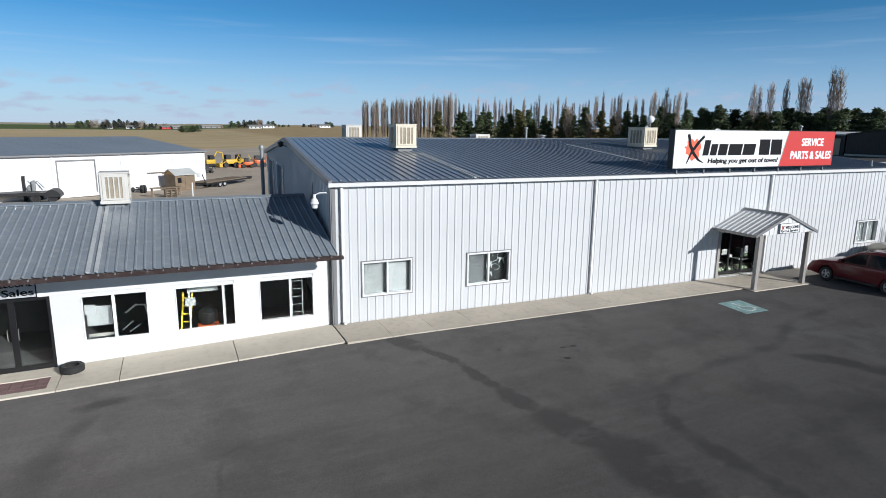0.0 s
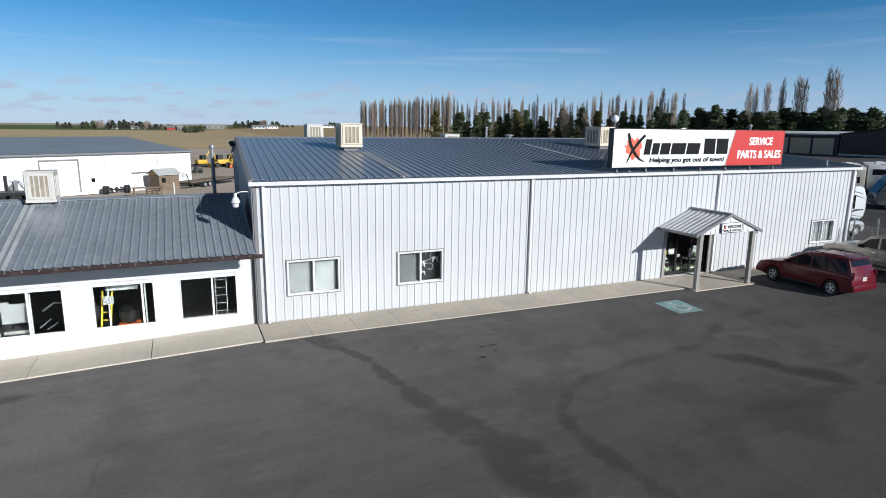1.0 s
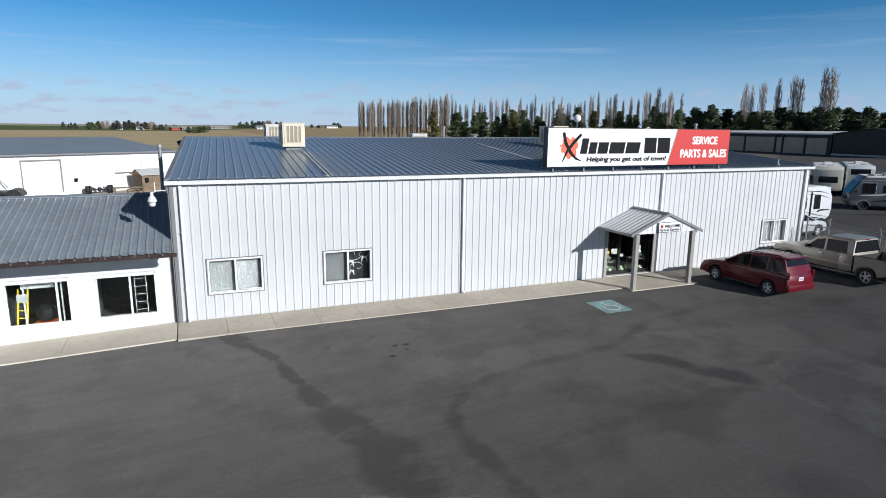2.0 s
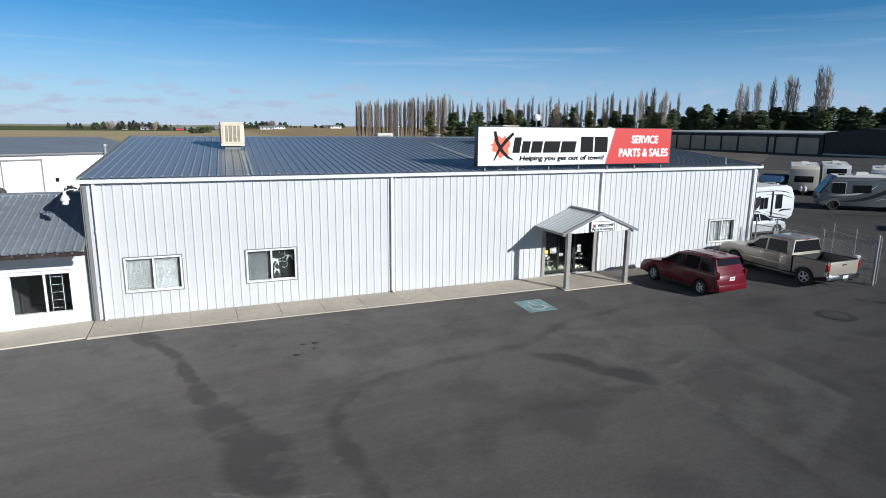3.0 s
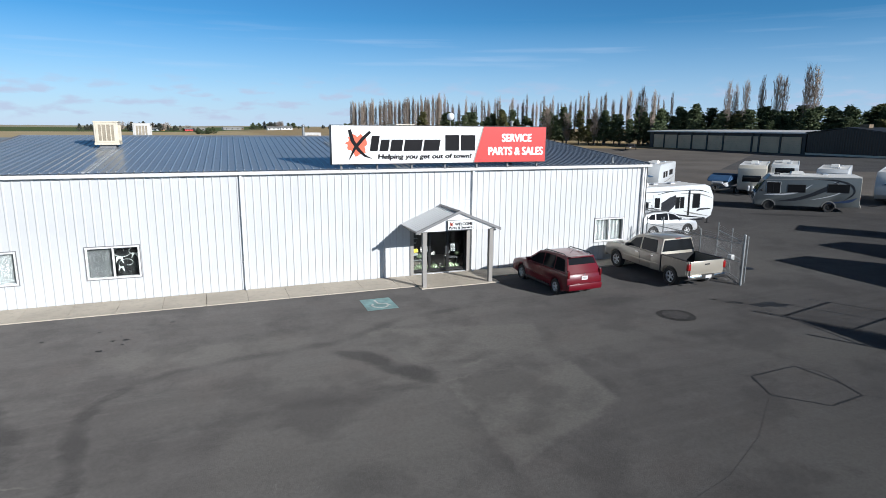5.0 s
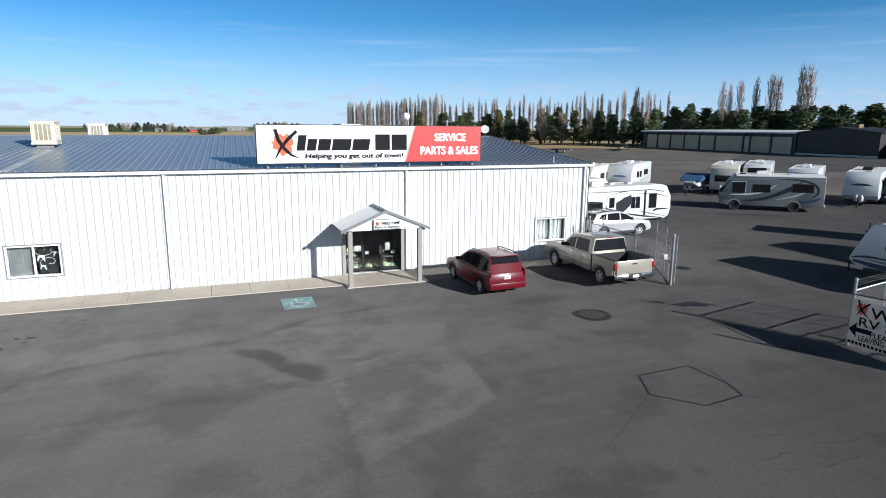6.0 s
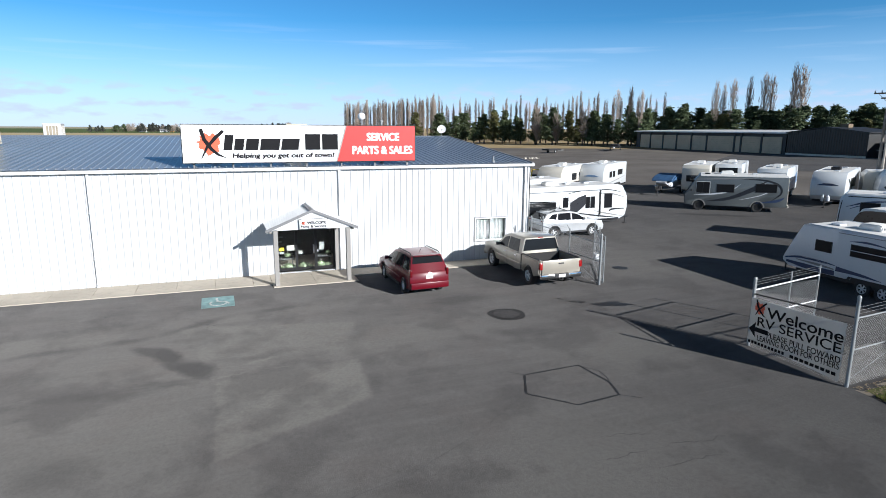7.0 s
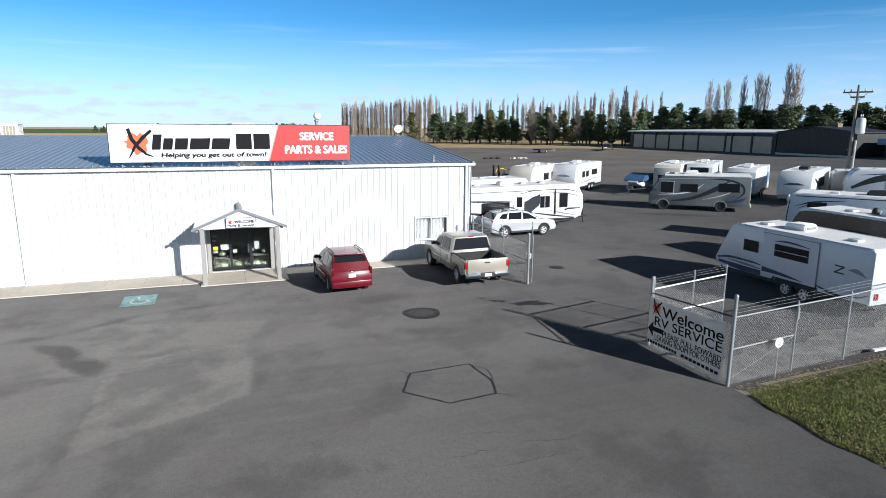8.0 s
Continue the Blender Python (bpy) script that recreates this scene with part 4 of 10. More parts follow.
prism(bm, [(CM - 0.12, CT + 0.0), (CM, CT + 0.055), (CM + 0.12, CT + 0.0), (CM, CT + 0.03)], CY, -0.04, "y")
part("ridge_cap", bm, M_GREYTRIM, canopy)
bm = bm_new()
box(bm, CX0 + 0.1, CX0 + 0.2, CY + 0.13, -0.04, CZ - 0.13, CZ - 0.065)
box(bm, CX1 - 0.2, CX1 - 0.1, CY + 0.13, -0.04, CZ - 0.13, CZ - 0.065)
part("beam", bm, M_TAUPE, canopy)
# ---- roof sign ----
sign = thing("roof_sign", "long white and red lettered business sign standing on the eave", "sign")
SX0, SX1, SZ0, SZ1, SY = 14.2, 24.3, 5.17, 6.80, -0.38
bm = bm_new()
box(bm, SX0, SX1, SY + 0.006, SY + 0.30, SZ0, SZ1, 0.012)
part("cabinet", bm, M_BLACK, sign, "black sign box")
bm = bm_new()
RA, RB = 20.56, 21.02
prism(bm, [(SX0 + 0.03, SZ0 + 0.03), (RA, SZ0 + 0.03), (RB, SZ1 - 0.03), (SX0 + 0.03, SZ1 - 0.03)], SY, SY + 0.005, "y")
part("white_face", bm, M_WHITE, sign, "white sign face")
bm = bm_new()
prism(bm, [(RA + 0.06, SZ0 + 0.03), (SX1 - 0.03, SZ0 + 0.03), (SX1 - 0.03, SZ1 - 0.03), (RB + 0.06, SZ1 - 0.03)], SY, SY + 0.005, "y")
part("red_face", bm, M_RED, sign, "red sign face")
bm = bm_new()
prism(bm, [(RA + 0.004, SZ0 + 0.03), (RA + 0.056, SZ0 + 0.03), (RB + 0.056, SZ1 - 0.03), (RB + 0.004, SZ1 - 0.03)], SY - 0.001, SY + 0.004, "y")
part("divider", bm, M_INKGREY, sign)


def blot(bm, cx, cz, r, y0, y1, seed, n=26, spread=0.22):
    rnd = random.Random(seed)
    pts = []
    for k in range(n):
        a = 2 * math.pi * k / n
        rr = r * (1 + spread * (rnd.random() - 0.5) * 2)
        pts.append((cx + rr * math.cos(a), cz + rr * math.sin(a)))
    prism(bm, pts, y0, y1, "y")


def stroke(bm, pts, widths, y0, y1):
    """A brush stroke through (x, z) points with a changing width."""
    left, right = [], []
    for i, p in enumerate(pts):
        a, b = Vector(pts[max(i - 1, 0)]), Vector(pts[min(i + 1, len(pts) - 1)])
        d = (b - a).normalized()
        nrm = Vector((-d.y, d.x))
        left.append(tuple(Vector(p) + nrm * widths[i] / 2))
        right.append(tuple(Vector(p) - nrm * widths[i] / 2))
    prism(bm, left + right[::-1], y0, y1, "y")


def emblem(parent, ox, oz, k, y, red):
    """Round blot crossed by two dark brush strokes, k metres high."""
    bm = bm_new()
    blot(bm, ox, oz, 0.33 * k, y - 0.001, y + 0.004, 5)
    blot(bm, ox - 0.26 * k, oz + 0.05 * k, 0.10 * k, y - 0.0013, y + 0.0035, 9, 12, 0.5)
    blot(bm, ox + 0.16 * k, oz - 0.2 * k, 0.14 * k, y - 0.0016, y + 0.003, 11, 14, 0.3)
    part("emblem_blot", bm, red, parent, "orange-red blot")
    bm = bm_new()
    stroke(bm, [(ox - 0.24 * k, oz + 0.50 * k), (ox - 0.14 * k, oz + 0.14 * k), (ox + 0.06 * k, oz - 0.16 * k), (ox + 0.28 * k, oz - 0.36 * k), (ox + 0.52 * k, oz - 0.46 * k)],
           [0.11 * k, 0.13 * k, 0.12 * k, 0.08 * k, 0.015 * k], y - 0.004, y - 0.0015)
    part("emblem_stroke", bm, M_INK, parent)
    bm = bm_new()
    stroke(bm, [(ox + 0.47 * k, oz + 0.44 * k), (ox + 0.20 * k, oz + 0.20 * k), (ox - 0.06 * k, oz - 0.10 * k), (ox - 0.26 * k, oz - 0.48 * k)],
           [0.09 * k, 0.12 * k, 0.10 * k, 0.03 * k], y - 0.0075, y - 0.005)
    part("emblem_stroke", bm, M_INK, parent)


M_BLOT = paint("blot_red", (0.80, 0.13, 0.06), 0.45, 0.0, 0.15, 5, 2.0, 0.0)
emblem(sign, 15.27, 5.98, 1.24, SY, M_BLOT)
# the business name, as plain slanted blocks
for x0, x1, z1, lean in ((15.82, 16.16, 6.36, 0.10), (16.24, 16.62, 6.20, 0.08), (16.70, 17.22, 6.20, 0.08), (17.30, 18.10, 6.20, 0.08), (18.18, 18.92, 6.20, 0.08),
                         (19.22, 19.88, 6.40, 0.0), (19.96, 20.66, 6.40, 0.0)):
    bm = bm_new()
    prism(bm, [(x0, 5.72), (x1, 5.72), (x1 + lean, z1), (x0 + lean, z1)], SY - 0.006, SY - 0.001, "y")
    part("name_block", bm, M_INK, sign)
lettering("letters", "Helping you get out of town!", 0.27, M_INK, sign, 16.18, SY - 0.001, 5.40, 4.30, 0.12, 0.030)
lettering("letters", "SERVICE", 0.48, M_WHITE, sign, 22.0, SY - 0.001, 6.12, 1.50, 0.0, 0.042)
lettering("letters", "PARTS & SALES", 0.50, M_WHITE, sign, 21.33, SY - 0.001, 5.52, 2.80, 0.0, 0.042)
for k in range(7):
    x = 14.6 + k * 1.55
    bm = bm_new()
    box(bm, x, x + 0.07, SY + 0.16, SY + 0.24, EAVE - 0.05, SZ0 + 0.02)
    tube(bm, [(x + 0.03, 0.9, EAVE + 0.15), (x + 0.03, SY + 0.29, SZ1 - 0.35)], 0.02, 6)
    part("bracket", bm, M_GREYTRIM, sign)

# ---- evaporative coolers ----


def cooler(w, d, h, mt, label, m):
    ob = thing("evaporative_cooler", label, "cooler", "roof coolers", m)
    bm = bm_new()
    box(bm, -w / 2, w / 2, -d / 2, d / 2, 0.10, h - 0.05, 0.015)
    part("cabinet", bm, mt, ob)
    bm = bm_new()
    box(bm, -w / 2 - 0.025, w / 2 + 0.025, -d / 2 - 0.025, d / 2 + 0.025, h - 0.05, h, 0.012)
    part("lid", bm, mt, ob)
    bm = bm_new()
    box(bm, -w / 2 - 0.02, w / 2 + 0.02, -d / 2 - 0.02, d / 2 + 0.02, 0.06, 0.16, 0.01)
    part("pan", bm, mt, ob)
    bm = bm_new()
    box(bm, -w / 2 + 0.16, w / 2 - 0.16, -d / 2 + 0.14, d / 2 - 0.14, -0.25, 0.058)
    part("curb", bm, M_GREYTRIM, ob)
    for turn in (0, 90, 270):
        span = w if turn in (0, 180) else d
        dep = d if turn in (0, 180) else w
        bm = bm_new()
        box(bm, -span / 2 + 0.10, span / 2 - 0.10, -dep / 2 - 0.006, -dep / 2 + 0.01, 0.24, h - 0.14)
        pad = part("pad", bm, M_COOLPAD, ob, m=pose(0, 0, 0, 0, 0, turn))
        for k in range(5):
            x = -span / 2 + 0.13 + (span - 0.26) * k / 4
            wd = 0.05 if k in (0, 4) else 0.02
            bm = bm_new()
            box(bm, x - wd, x + wd, -dep / 2 - 0.026, -dep / 2 - 0.0065, 0.2, h - 0.1)
            part("rib", bm, mt, pad)
        for z in (0.22, h - 0.13):
            bm = bm_new()
            box(bm, -span / 2 + 0.08, span / 2 - 0.08, -dep / 2 - 0.030, -dep / 2 - 0.0062, z - 0.03, z + 0.03)
            part("rail", bm, mt, pad)
    return ob


def roof_z(y):
    return EAVE + math.tan(SLOPE) * (y + 0.18) if y < MID else RIDGE - math.tan(SLOPE) * (y - MID)


cooler(1.0, 1.0, 1.14, M_COOLER, "beige evaporative cooler on the steel roof", pose(5.2, 7.35, roof_z(7.35) + 0.06, 0, 0, 0))
cooler(1.0, 1.0, 1.2, M_COOLERW, "white evaporative cooler behind the ridge", pose(5.77, 18.1, roof_z(18.1) + 0.06, 0, 0, 0))
cooler(1.15, 1.1, 1.12, M_COOLER, "cream evaporative cooler behind the sign", pose(19.65, 7.5, roof_z(7.5) + 0.06, 0, 0, 12))
cooler(1.2, 1.0, 1.0, M_COOLERW, "low white roof unit behind the ridge", pose(17.2, 22.6, roof_z(22.6) + 0.1, 0, 0, 0))
cooler(0.86, 0.82, 1.12, M_COOLERW, "weathered white evaporative cooler on the office roof", pose(-6.5, 4.0, 4.03, 0, 0, 0))

# ---- vents, dish, ball ----


def vent_pipe(x, y, h, r, label, cap=True, z=None):
    ob = thing("vent_pipe", label, "vent", "roof vents", pose(x, y, roof_z(y) if z is None else z))
    bm = bm_new()
    lathe(bm, [(r * 2.2, -0.02), (r * 1.5, 0.06), (r, 0.08), (r, h)], (0, 0, 0), "z", 14)
    part("pipe", bm, M_GALV, ob, smooth=True)
    if cap:
        bm = bm_new()
        lathe(bm, [(r * 0.8, h - 0.02), (r * 1.7, h + 0.01), (r * 1.6, h + 0.06), (0.001, h + 0.12)], (0, 0, 0), "z", 14)
        part("cap", bm, M_GALV, ob, smooth=True)
    return ob


vent_pipe(15.03, 12.4, 0.62, 0.07, "galvanised vent pipe with rain cap")
vent_pipe(19.7, 17.8, 0.60, 0.20, "squat white roof vent")
vent_pipe(22.87, 0.40, 1.92, 0.06, "tall galvanised vent pipe behind the sign")
vent_pipe(28.7, 0.40, 0.30, 0.05, "short white vent stub above the eave", False)
dish = thing("satellite_dish", "small white satellite dish on a mast", "satellite dish", m=pose(30.02, 11.6, roof_z(11.6)))
bm = bm_new()
tube(bm, [(0, 0, -0.1), (0, 0, 0.45)], 0.025, 8)
part("mast", bm, M_GALV, dish)
bm = bm_new()
lathe(bm, [(0.001, 0.0), (0.12, 0.012), (0.22, 0.045), (0.30, 0.09), (0.30, 0.10), (0.21, 0.058), (0.001, 0.015)], (0, 0, 0), "z", 22)
part("reflector", bm, M_WHITE, dish, smooth=True, m=pose(0, 0, 0.5, 60, 0, -25))
bm = bm_new()
tube(bm, [(0, 0, 0.42), (-0.10, -0.28, 0.5)], 0.012, 6)
box(bm, -0.14, -0.06, -0.33, -0.26, 0.47, 0.55, 0.01)
part("feed_arm", bm, M_GREYTRIM, dish)
ball = thing("ball_antenna", "white ball antenna on a thin pole", "antenna", m=pose(24.63, 12.35, roof_z(12.35)))
bm = bm_new()
tube(bm, [(0, 0, -0.05), (0, 0, 1.1)], 0.03, 8)
part("pole", bm, M_GALV, ball)
bm = bm_new()
bmesh.ops.create_icosphere(bm, subdivisions=3, radius=0.25, matrix=Matrix.Translation((0, 0, 1.32)))
part("ball", bm, M_WHITE, ball, smooth=True)

# gooseneck lamp on the west wall, and the service mast behind the wing
lamp = thing("barn_light", "white gooseneck barn light on the wall corner", "lamp", m=pose(0, 0.1, 0))
bm = bm_new()
tube(bm, [(-0.02, 0, 4.25), (-0.03, 0, 4.52), (-0.14, 0, 4.62), (-0.36, 0, 4.62), (-0.52, 0, 4.56)], 0.018, 8)
part("arm", bm, M_TRIM, lamp, smooth=True)
bm = bm_new()
lathe(bm, [(0.035, 0.34), (0.05, 0.32), (0.055, 0.22), (0.10, 0.18), (0.15, 0.04), (0.145, 0.03)], (-0.53, 0, 4.24), "z", 16)
lathe(bm, [(0.105, 0.03), (0.10, -0.09), (0.07, -0.12), (0.001, -0.125)], (-0.53, 0, 4.24), "z", 16)
part("shade", bm, M_TRIM, lamp, smooth=True)
flood = thing("flood_light", "dark flood light on a bracket at the gable peak", "lamp", m=pose(0.62, 12.0, 5.80))
bm = bm_new()
tube(bm, [(0.08, 0, -0.12), (-0.14, 0, -0.05), (-0.2, 0, 0.02)], 0.02, 8)
part("bracket", bm, M_GREYTRIM, flood, smooth=True)
bm = bm_new()
box(bm, -0.34, -0.12, -0.2, 0.2, 0.0, 0.26, 0.03)
part("housing", bm, M_BLACK, flood, smooth=True, m=pose(0, 0, 0, 0, -25, 0))
mast = thing("service_mast", "tall galvanised service mast behind the office wing", "mast")
bm = bm_new()
tube(bm, [(-0.59, 11.8, ground_z(-0.59, 11.8) - 0.2), (-0.59, 11.8, 5.6)], 0.09, 12)
part("pipe", bm, M_GALV, mast, smooth=True)
bm = bm_new()
lathe(bm, [(0.12, 0.0), (0.14, 0.08), (0.10, 0.18), (0.001, 0.2)], (-0.59, 11.8, 5.58), "z", 12)
part("weather_head", bm, M_GALV, mast, smooth=True)

# ---- small signs ----
wel = thing("welcome_sign", "white welcome board on the porch gable", "sign")
bm = bm_new()
box(bm, 18.55, 20.02, CY - 0.035, CY - 0.022, 2.42, 2.95, 0.004)
part("board", bm, M_WHITE, wel)
bm = bm_new()
for a, b, c, d in ((18.53, 20.04, 2.945, 2.965), (18.53, 20.04, 2.405, 2.425), (18.53, 18.55, 2.42, 2.95), (20.02, 20.04, 2.42, 2.95)):
    box(bm, a, b, CY - 0.042, CY - 0.021, c, d)
part("border", bm, M_INK, wel)
emblem(wel, 18.74, 2.73, 0.26, CY - 0.037, M_BLOT)
lettering("letters", "WELCOME", 0.22, M_INK, wel, 18.95, CY - 0.036, 2.66, 1.0, 0, 0.022, depth=0.002)
lettering("letters", "Parts & Service", 0.20, M_INK, wel, 18.62, CY - 0.036, 2.47, 1.32, 0, 0.018, depth=0.002)
wel.matrix_basis = Matrix.Translation((18.62, 0, 2.93)) @ Matrix.Diagonal((0.80, 1, 0.76, 1)) @ Matrix.Translation((-18.58, 0, -2.95))
rvs = thing("sales_sign", "grey board with black lettering over the office door", "sign")
bm = bm_new()
box(bm, -10.6, -8.40, WY - 0.06, WY - 0.025, 1.98, 2.50, 0.005)
part("board", bm, paint("sign_grey_face", (0.46, 0.48, 0.50), 0.4, 0.0, 0.06, 10, 0.5, 0.01), rvs)
bm = bm_new()
for a, b, c, d in ((-10.62, -8.38, 2.49, 2.515), (-10.62, -8.38, 1.965, 1.985), (-8.405, -8.38, 1.985, 2.49)):
    box(bm, a, b, WY - 0.066, WY - 0.024, c, d)
part("border", bm, M_INK, rvs)
lettering("letters", "WELCOME", 0.21, M_INK, rvs, -9.44, WY - 0.061, 2.30, 0.98, 0, 0.014, depth=0.002)
lettering("letters", "RV Sales", 0.27, M_INK, rvs, -9.75, WY - 0.061, 2.04, 1.30, 0, 0.016, depth=0.002)

# ---- what shows behind the glass ----
M_PALE = paint("pale_paint", (0.52, 0.54, 0.53), 0.5, 0.0, 0.08, 12, 1, 0.02)
M_YEL = paint("yellow_paint", (0.70, 0.52, 0.03), 0.45, 0.0, 0.1, 12, 1, 0.02)
M_ORANGE = paint("orange_paint", (0.62, 0.13, 0.03), 0.45, 0.0, 0.15, 12, 1, 0.02)
M_SAGE = paint("sage_ceramic", (0.16, 0.20, 0.12), 0.4, 0.0, 0.15, 8, 3, 0.02)
for b, y, names in ((W1, 0.14, "both"), (W2, 0.14, "left"), (W3, 0.16, "both")):
    xm = (b[0] + b[1]) / 2
    for a, c in ((b[0] + 0.06, xm - 0.02), (xm + 0.02, b[1] - 0.06)):
        if names == "left" and a > xm:
            continue
        ob = thing("blind", "closed pale cloth blind hanging inside the window", "blind", "window blinds")
        bm = bm_new()
        if b is W3:
            n = 14
            pts = [(a + (c - a) * k / n, y + 0.025 * math.sin(k * 1.9)) for k in range(n + 1)]
            prism(bm, pts + [(p[0], p[1] + 0.008) for p in pts[::-1]], b[2] + 0.05, b[3] - 0.05, "z")
        else:
            box(bm, a, c, y, y + 0.008, b[2] + 0.05, b[3] - 0.05)
        part("cloth", bm, M_SCREEN if names == "left" else M_BLIND if b is W1 and a < xm else M_BLINDW, ob)
        bm = bm_new()
        box(bm, a, c, y - 0.015, y + 0.03, b[3] - 0.05, b[3] - 0.01)
        part("rail", bm, M_TRIM, ob)
# display in the second window: hanging curls and ornaments
orn = thing("window_display", "black display board with pale scroll ornaments inside the window", "display")
bm = bm_new()
box(bm, 5.98, 6.76, 0.30, 0.33, 1.02, 2.2)
part("board", bm, M_BLACK, orn)
for cx, cz, r, turn in ((6.14, 1.98, 0.09, 0), (6.55, 2.0, 0.09, 2.5), (6.36, 1.5, 0.06, 4.0)):
    bm = bm_new()
    tube(bm, [(cx + (r + 0.024 * k) * math.cos(turn + k * 0.5), 0.27, cz + (r + 0.014 * k) * math.sin(turn + k * 0.5)) for k in range(13)], 0.010, 6)
    part("scroll", bm, M_PALE, orn)
for cx, cz, k in ((6.08, 1.68, 1.7), (6.62, 1.82, 1.6), (6.12, 1.32, 1.3)):
    bm = bm_new()
    stroke(bm, [(cx - 0.08 * k, cz - 0.09 * k), (cx - 0.04 * k, cz + 0.03 * k), (cx + 0.04 * k, cz + 0.02 * k), (cx + 0.07 * k, cz - 0.10 * k)], [0.01, 0.06 * k, 0.06 * k, 0.01], 0.26, 0.28)
    part("leaf", bm, M_PALE, orn)
bm = bm_new()
lathe(bm, [(0.001, 0), (0.15, 0.02), (0.17, 0.15), (0.13, 0.26), (0.06, 0.3)], (6.62, 0.62, 1.06), "z", 14)
part("vase", bm, M_SAGE, orn, smooth=True)
# shelf in the dark room colour, which holds the shade indoors
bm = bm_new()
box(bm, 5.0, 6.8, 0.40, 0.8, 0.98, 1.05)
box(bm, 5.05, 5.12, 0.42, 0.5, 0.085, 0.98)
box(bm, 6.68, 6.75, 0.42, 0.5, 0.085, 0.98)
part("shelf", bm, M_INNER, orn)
rnd = random.Random(4)
# pumpkins and notices inside the shop front
for cx, cz, r in ((18.35, 0.42, 0.24), (18.12, 0.32, 0.16), (18.62, 0.30, 0.17), (19.05, 0.36, 0.24), (19.32, 0.30, 0.16), (19.82, 0.36, 0.24), (20.18, 0.32, 0.2), (18.32, 0.86, 0.15), (20.22, 0.9, 0.13)):
    ob = thing("gourd", "pale green ribbed gourd on display behind the glass", "gourd", "shop window gourds", pose(cx, 0.52, cz if cz > 0.6 else 0.14 + r * 0.72))
    bm = bm_new()
    ns = 20
    rings = []
    for i in range(9):
        ph = math.pi * i / 8
        rings.append([bm.verts.new((r * (1 + 0.09 * math.cos(5 * 2 * math.pi * k / ns * 2)) * math.sin(ph) * math.cos(2 * math.pi * k / ns) + 1e-4 * k,
                                    r * math.sin(ph) * math.sin(2 * math.pi * k / ns), 0.74 * r * math.cos(ph))) for k in range(ns)])
    for a, b in zip(rings, rings[1:]):
        for k in range(ns):
            bm.faces.new([a[k], b[k], b[(k + 1) % ns], a[(k + 1) % ns]])
    part("flesh", bm, M_SAGE, ob, smooth=True)
    bm = bm_new()
    tube(bm, [(0, 0, 0.6 * r), (0.02, 0, 0.95 * r), (0.06, 0, 1.1 * r)], [0.03, 0.02, 0.015], 6)
    part("stem", bm, M_TAUPE, ob)
shelf = thing("display_shelf", "shelf of goods behind the shop glass, room shade in its colour", "shelf")
# boards coloured dark to hold the shade of the shop interior
bm = bm_new()
box(bm, 17.95, 18.62, 0.42, 0.85, 0.66, 0.72)
box(bm, 19.68, 20.38, 0.42, 0.85, 0.70, 0.76)
for x in (17.97, 18.56, 19.70, 20.32):
    box(bm, x, x + 0.04, 0.78, 0.83, 0.085, 0.72)
part("boards", bm, M_INNER, shelf)
for a, b, c, d, mt, lb in ((17.96, 18.16, 1.12, 1.28, M_YEL, "yellow notice"), (17.95, 18.15, 0.98, 1.08, M_BLINDW, "white notice"), (18.28, 18.62, 1.12, 1.38, M_INKGREY, "pale notice"),
                           (19.76, 19.98, 1.08, 1.44, M_BLIND, "pale notice"), (19.62, 19.72, 1.0, 1.1, M_BLINDW, "white sticker"), (17.94, 18.08, 1.52, 1.60, M_INKGREY, "grey sticker"),
                           (17.94, 18.14, 1.74, 1.80, M_BLINDW, "white sticker"), (18.8, 18.98, 0.95, 1.1, M_INKGREY, "grey sticker")):
    bm = bm_new()
    box(bm, a, b, 0.209, 0.212, c, d)
    solid("notice", bm, mt, lb + " stuck to the shop door glass", "notice", "door notices")
# office showroom
for k, (x0, x1, z0, z1, y, mt, lb) in enumerate((
        (-7.28, -6.62, 0.86, 1.45, 0.40, M_BLINDW, "pale framed board leaning inside the window"), (-7.28, -6.62, 0.50, 0.60, 0.45, M_TAUPE, "wooden ledge inside the window"),
        (-7.30, -7.02, 1.28, 1.56, 0.24, M_BLINDW, "white printed notice in the window"), (-4.52, -3.62, 1.58, 1.80, 0.5, M_PALE, "pale overhead cabinet panel inside the window"),
        (-4.60, -4.30, 1.22, 1.48, 0.24, M_BLINDW, "white printed notice in the window"))):
    bm = bm_new()
    box(bm, x0, x1, y, y + 0.02, z0, z1, 0.004)
    solid("notice_board", bm, mt, lb, "board", "window boards")
bm = bm_new()
tube(bm, [(-6.54, 0.42, -0.2), (-6.54, 0.42, 1.72), (-6.50, 0.42, 1.8)], 0.035, 8)
solid("white_post", bm, M_PALE, "white upright post inside the office window", "post")
for pts, r in (([(-6.3, 0.8, 1.05), (-6.0, 0.8, 1.28), (-5.75, 0.8, 1.25), (-5.66, 0.8, 0.9)], 0.03), ([(-6.4, 0.7, 0.55), (-6.1, 0.7, 0.8)], 0.025), ([(-6.2, 0.6, 0.5), (-5.9, 0.6, 0.7)], 0.025)):
    bm = bm_new()
    tube(bm, pts, r, 8)
    solid("steel_handrail", bm, M_ALU, "bent bright steel handrail stored inside the office", "handrail", "handrails")
drum = thing("barbecue", "black round grill with an orange base in the showroom", "grill", m=pose(-3.95, 0.75, -0.2))
bm = bm_new()
lathe(bm, [(0.001, 0.62), (0.2, 0.66), (0.30, 0.85), (0.28, 1.05), (0.15, 1.16), (0.001, 1.18)], (0, 0, 0), "z", 18)
part("bowl", bm, M_BLACK, drum, smooth=True)
bm = bm_new()
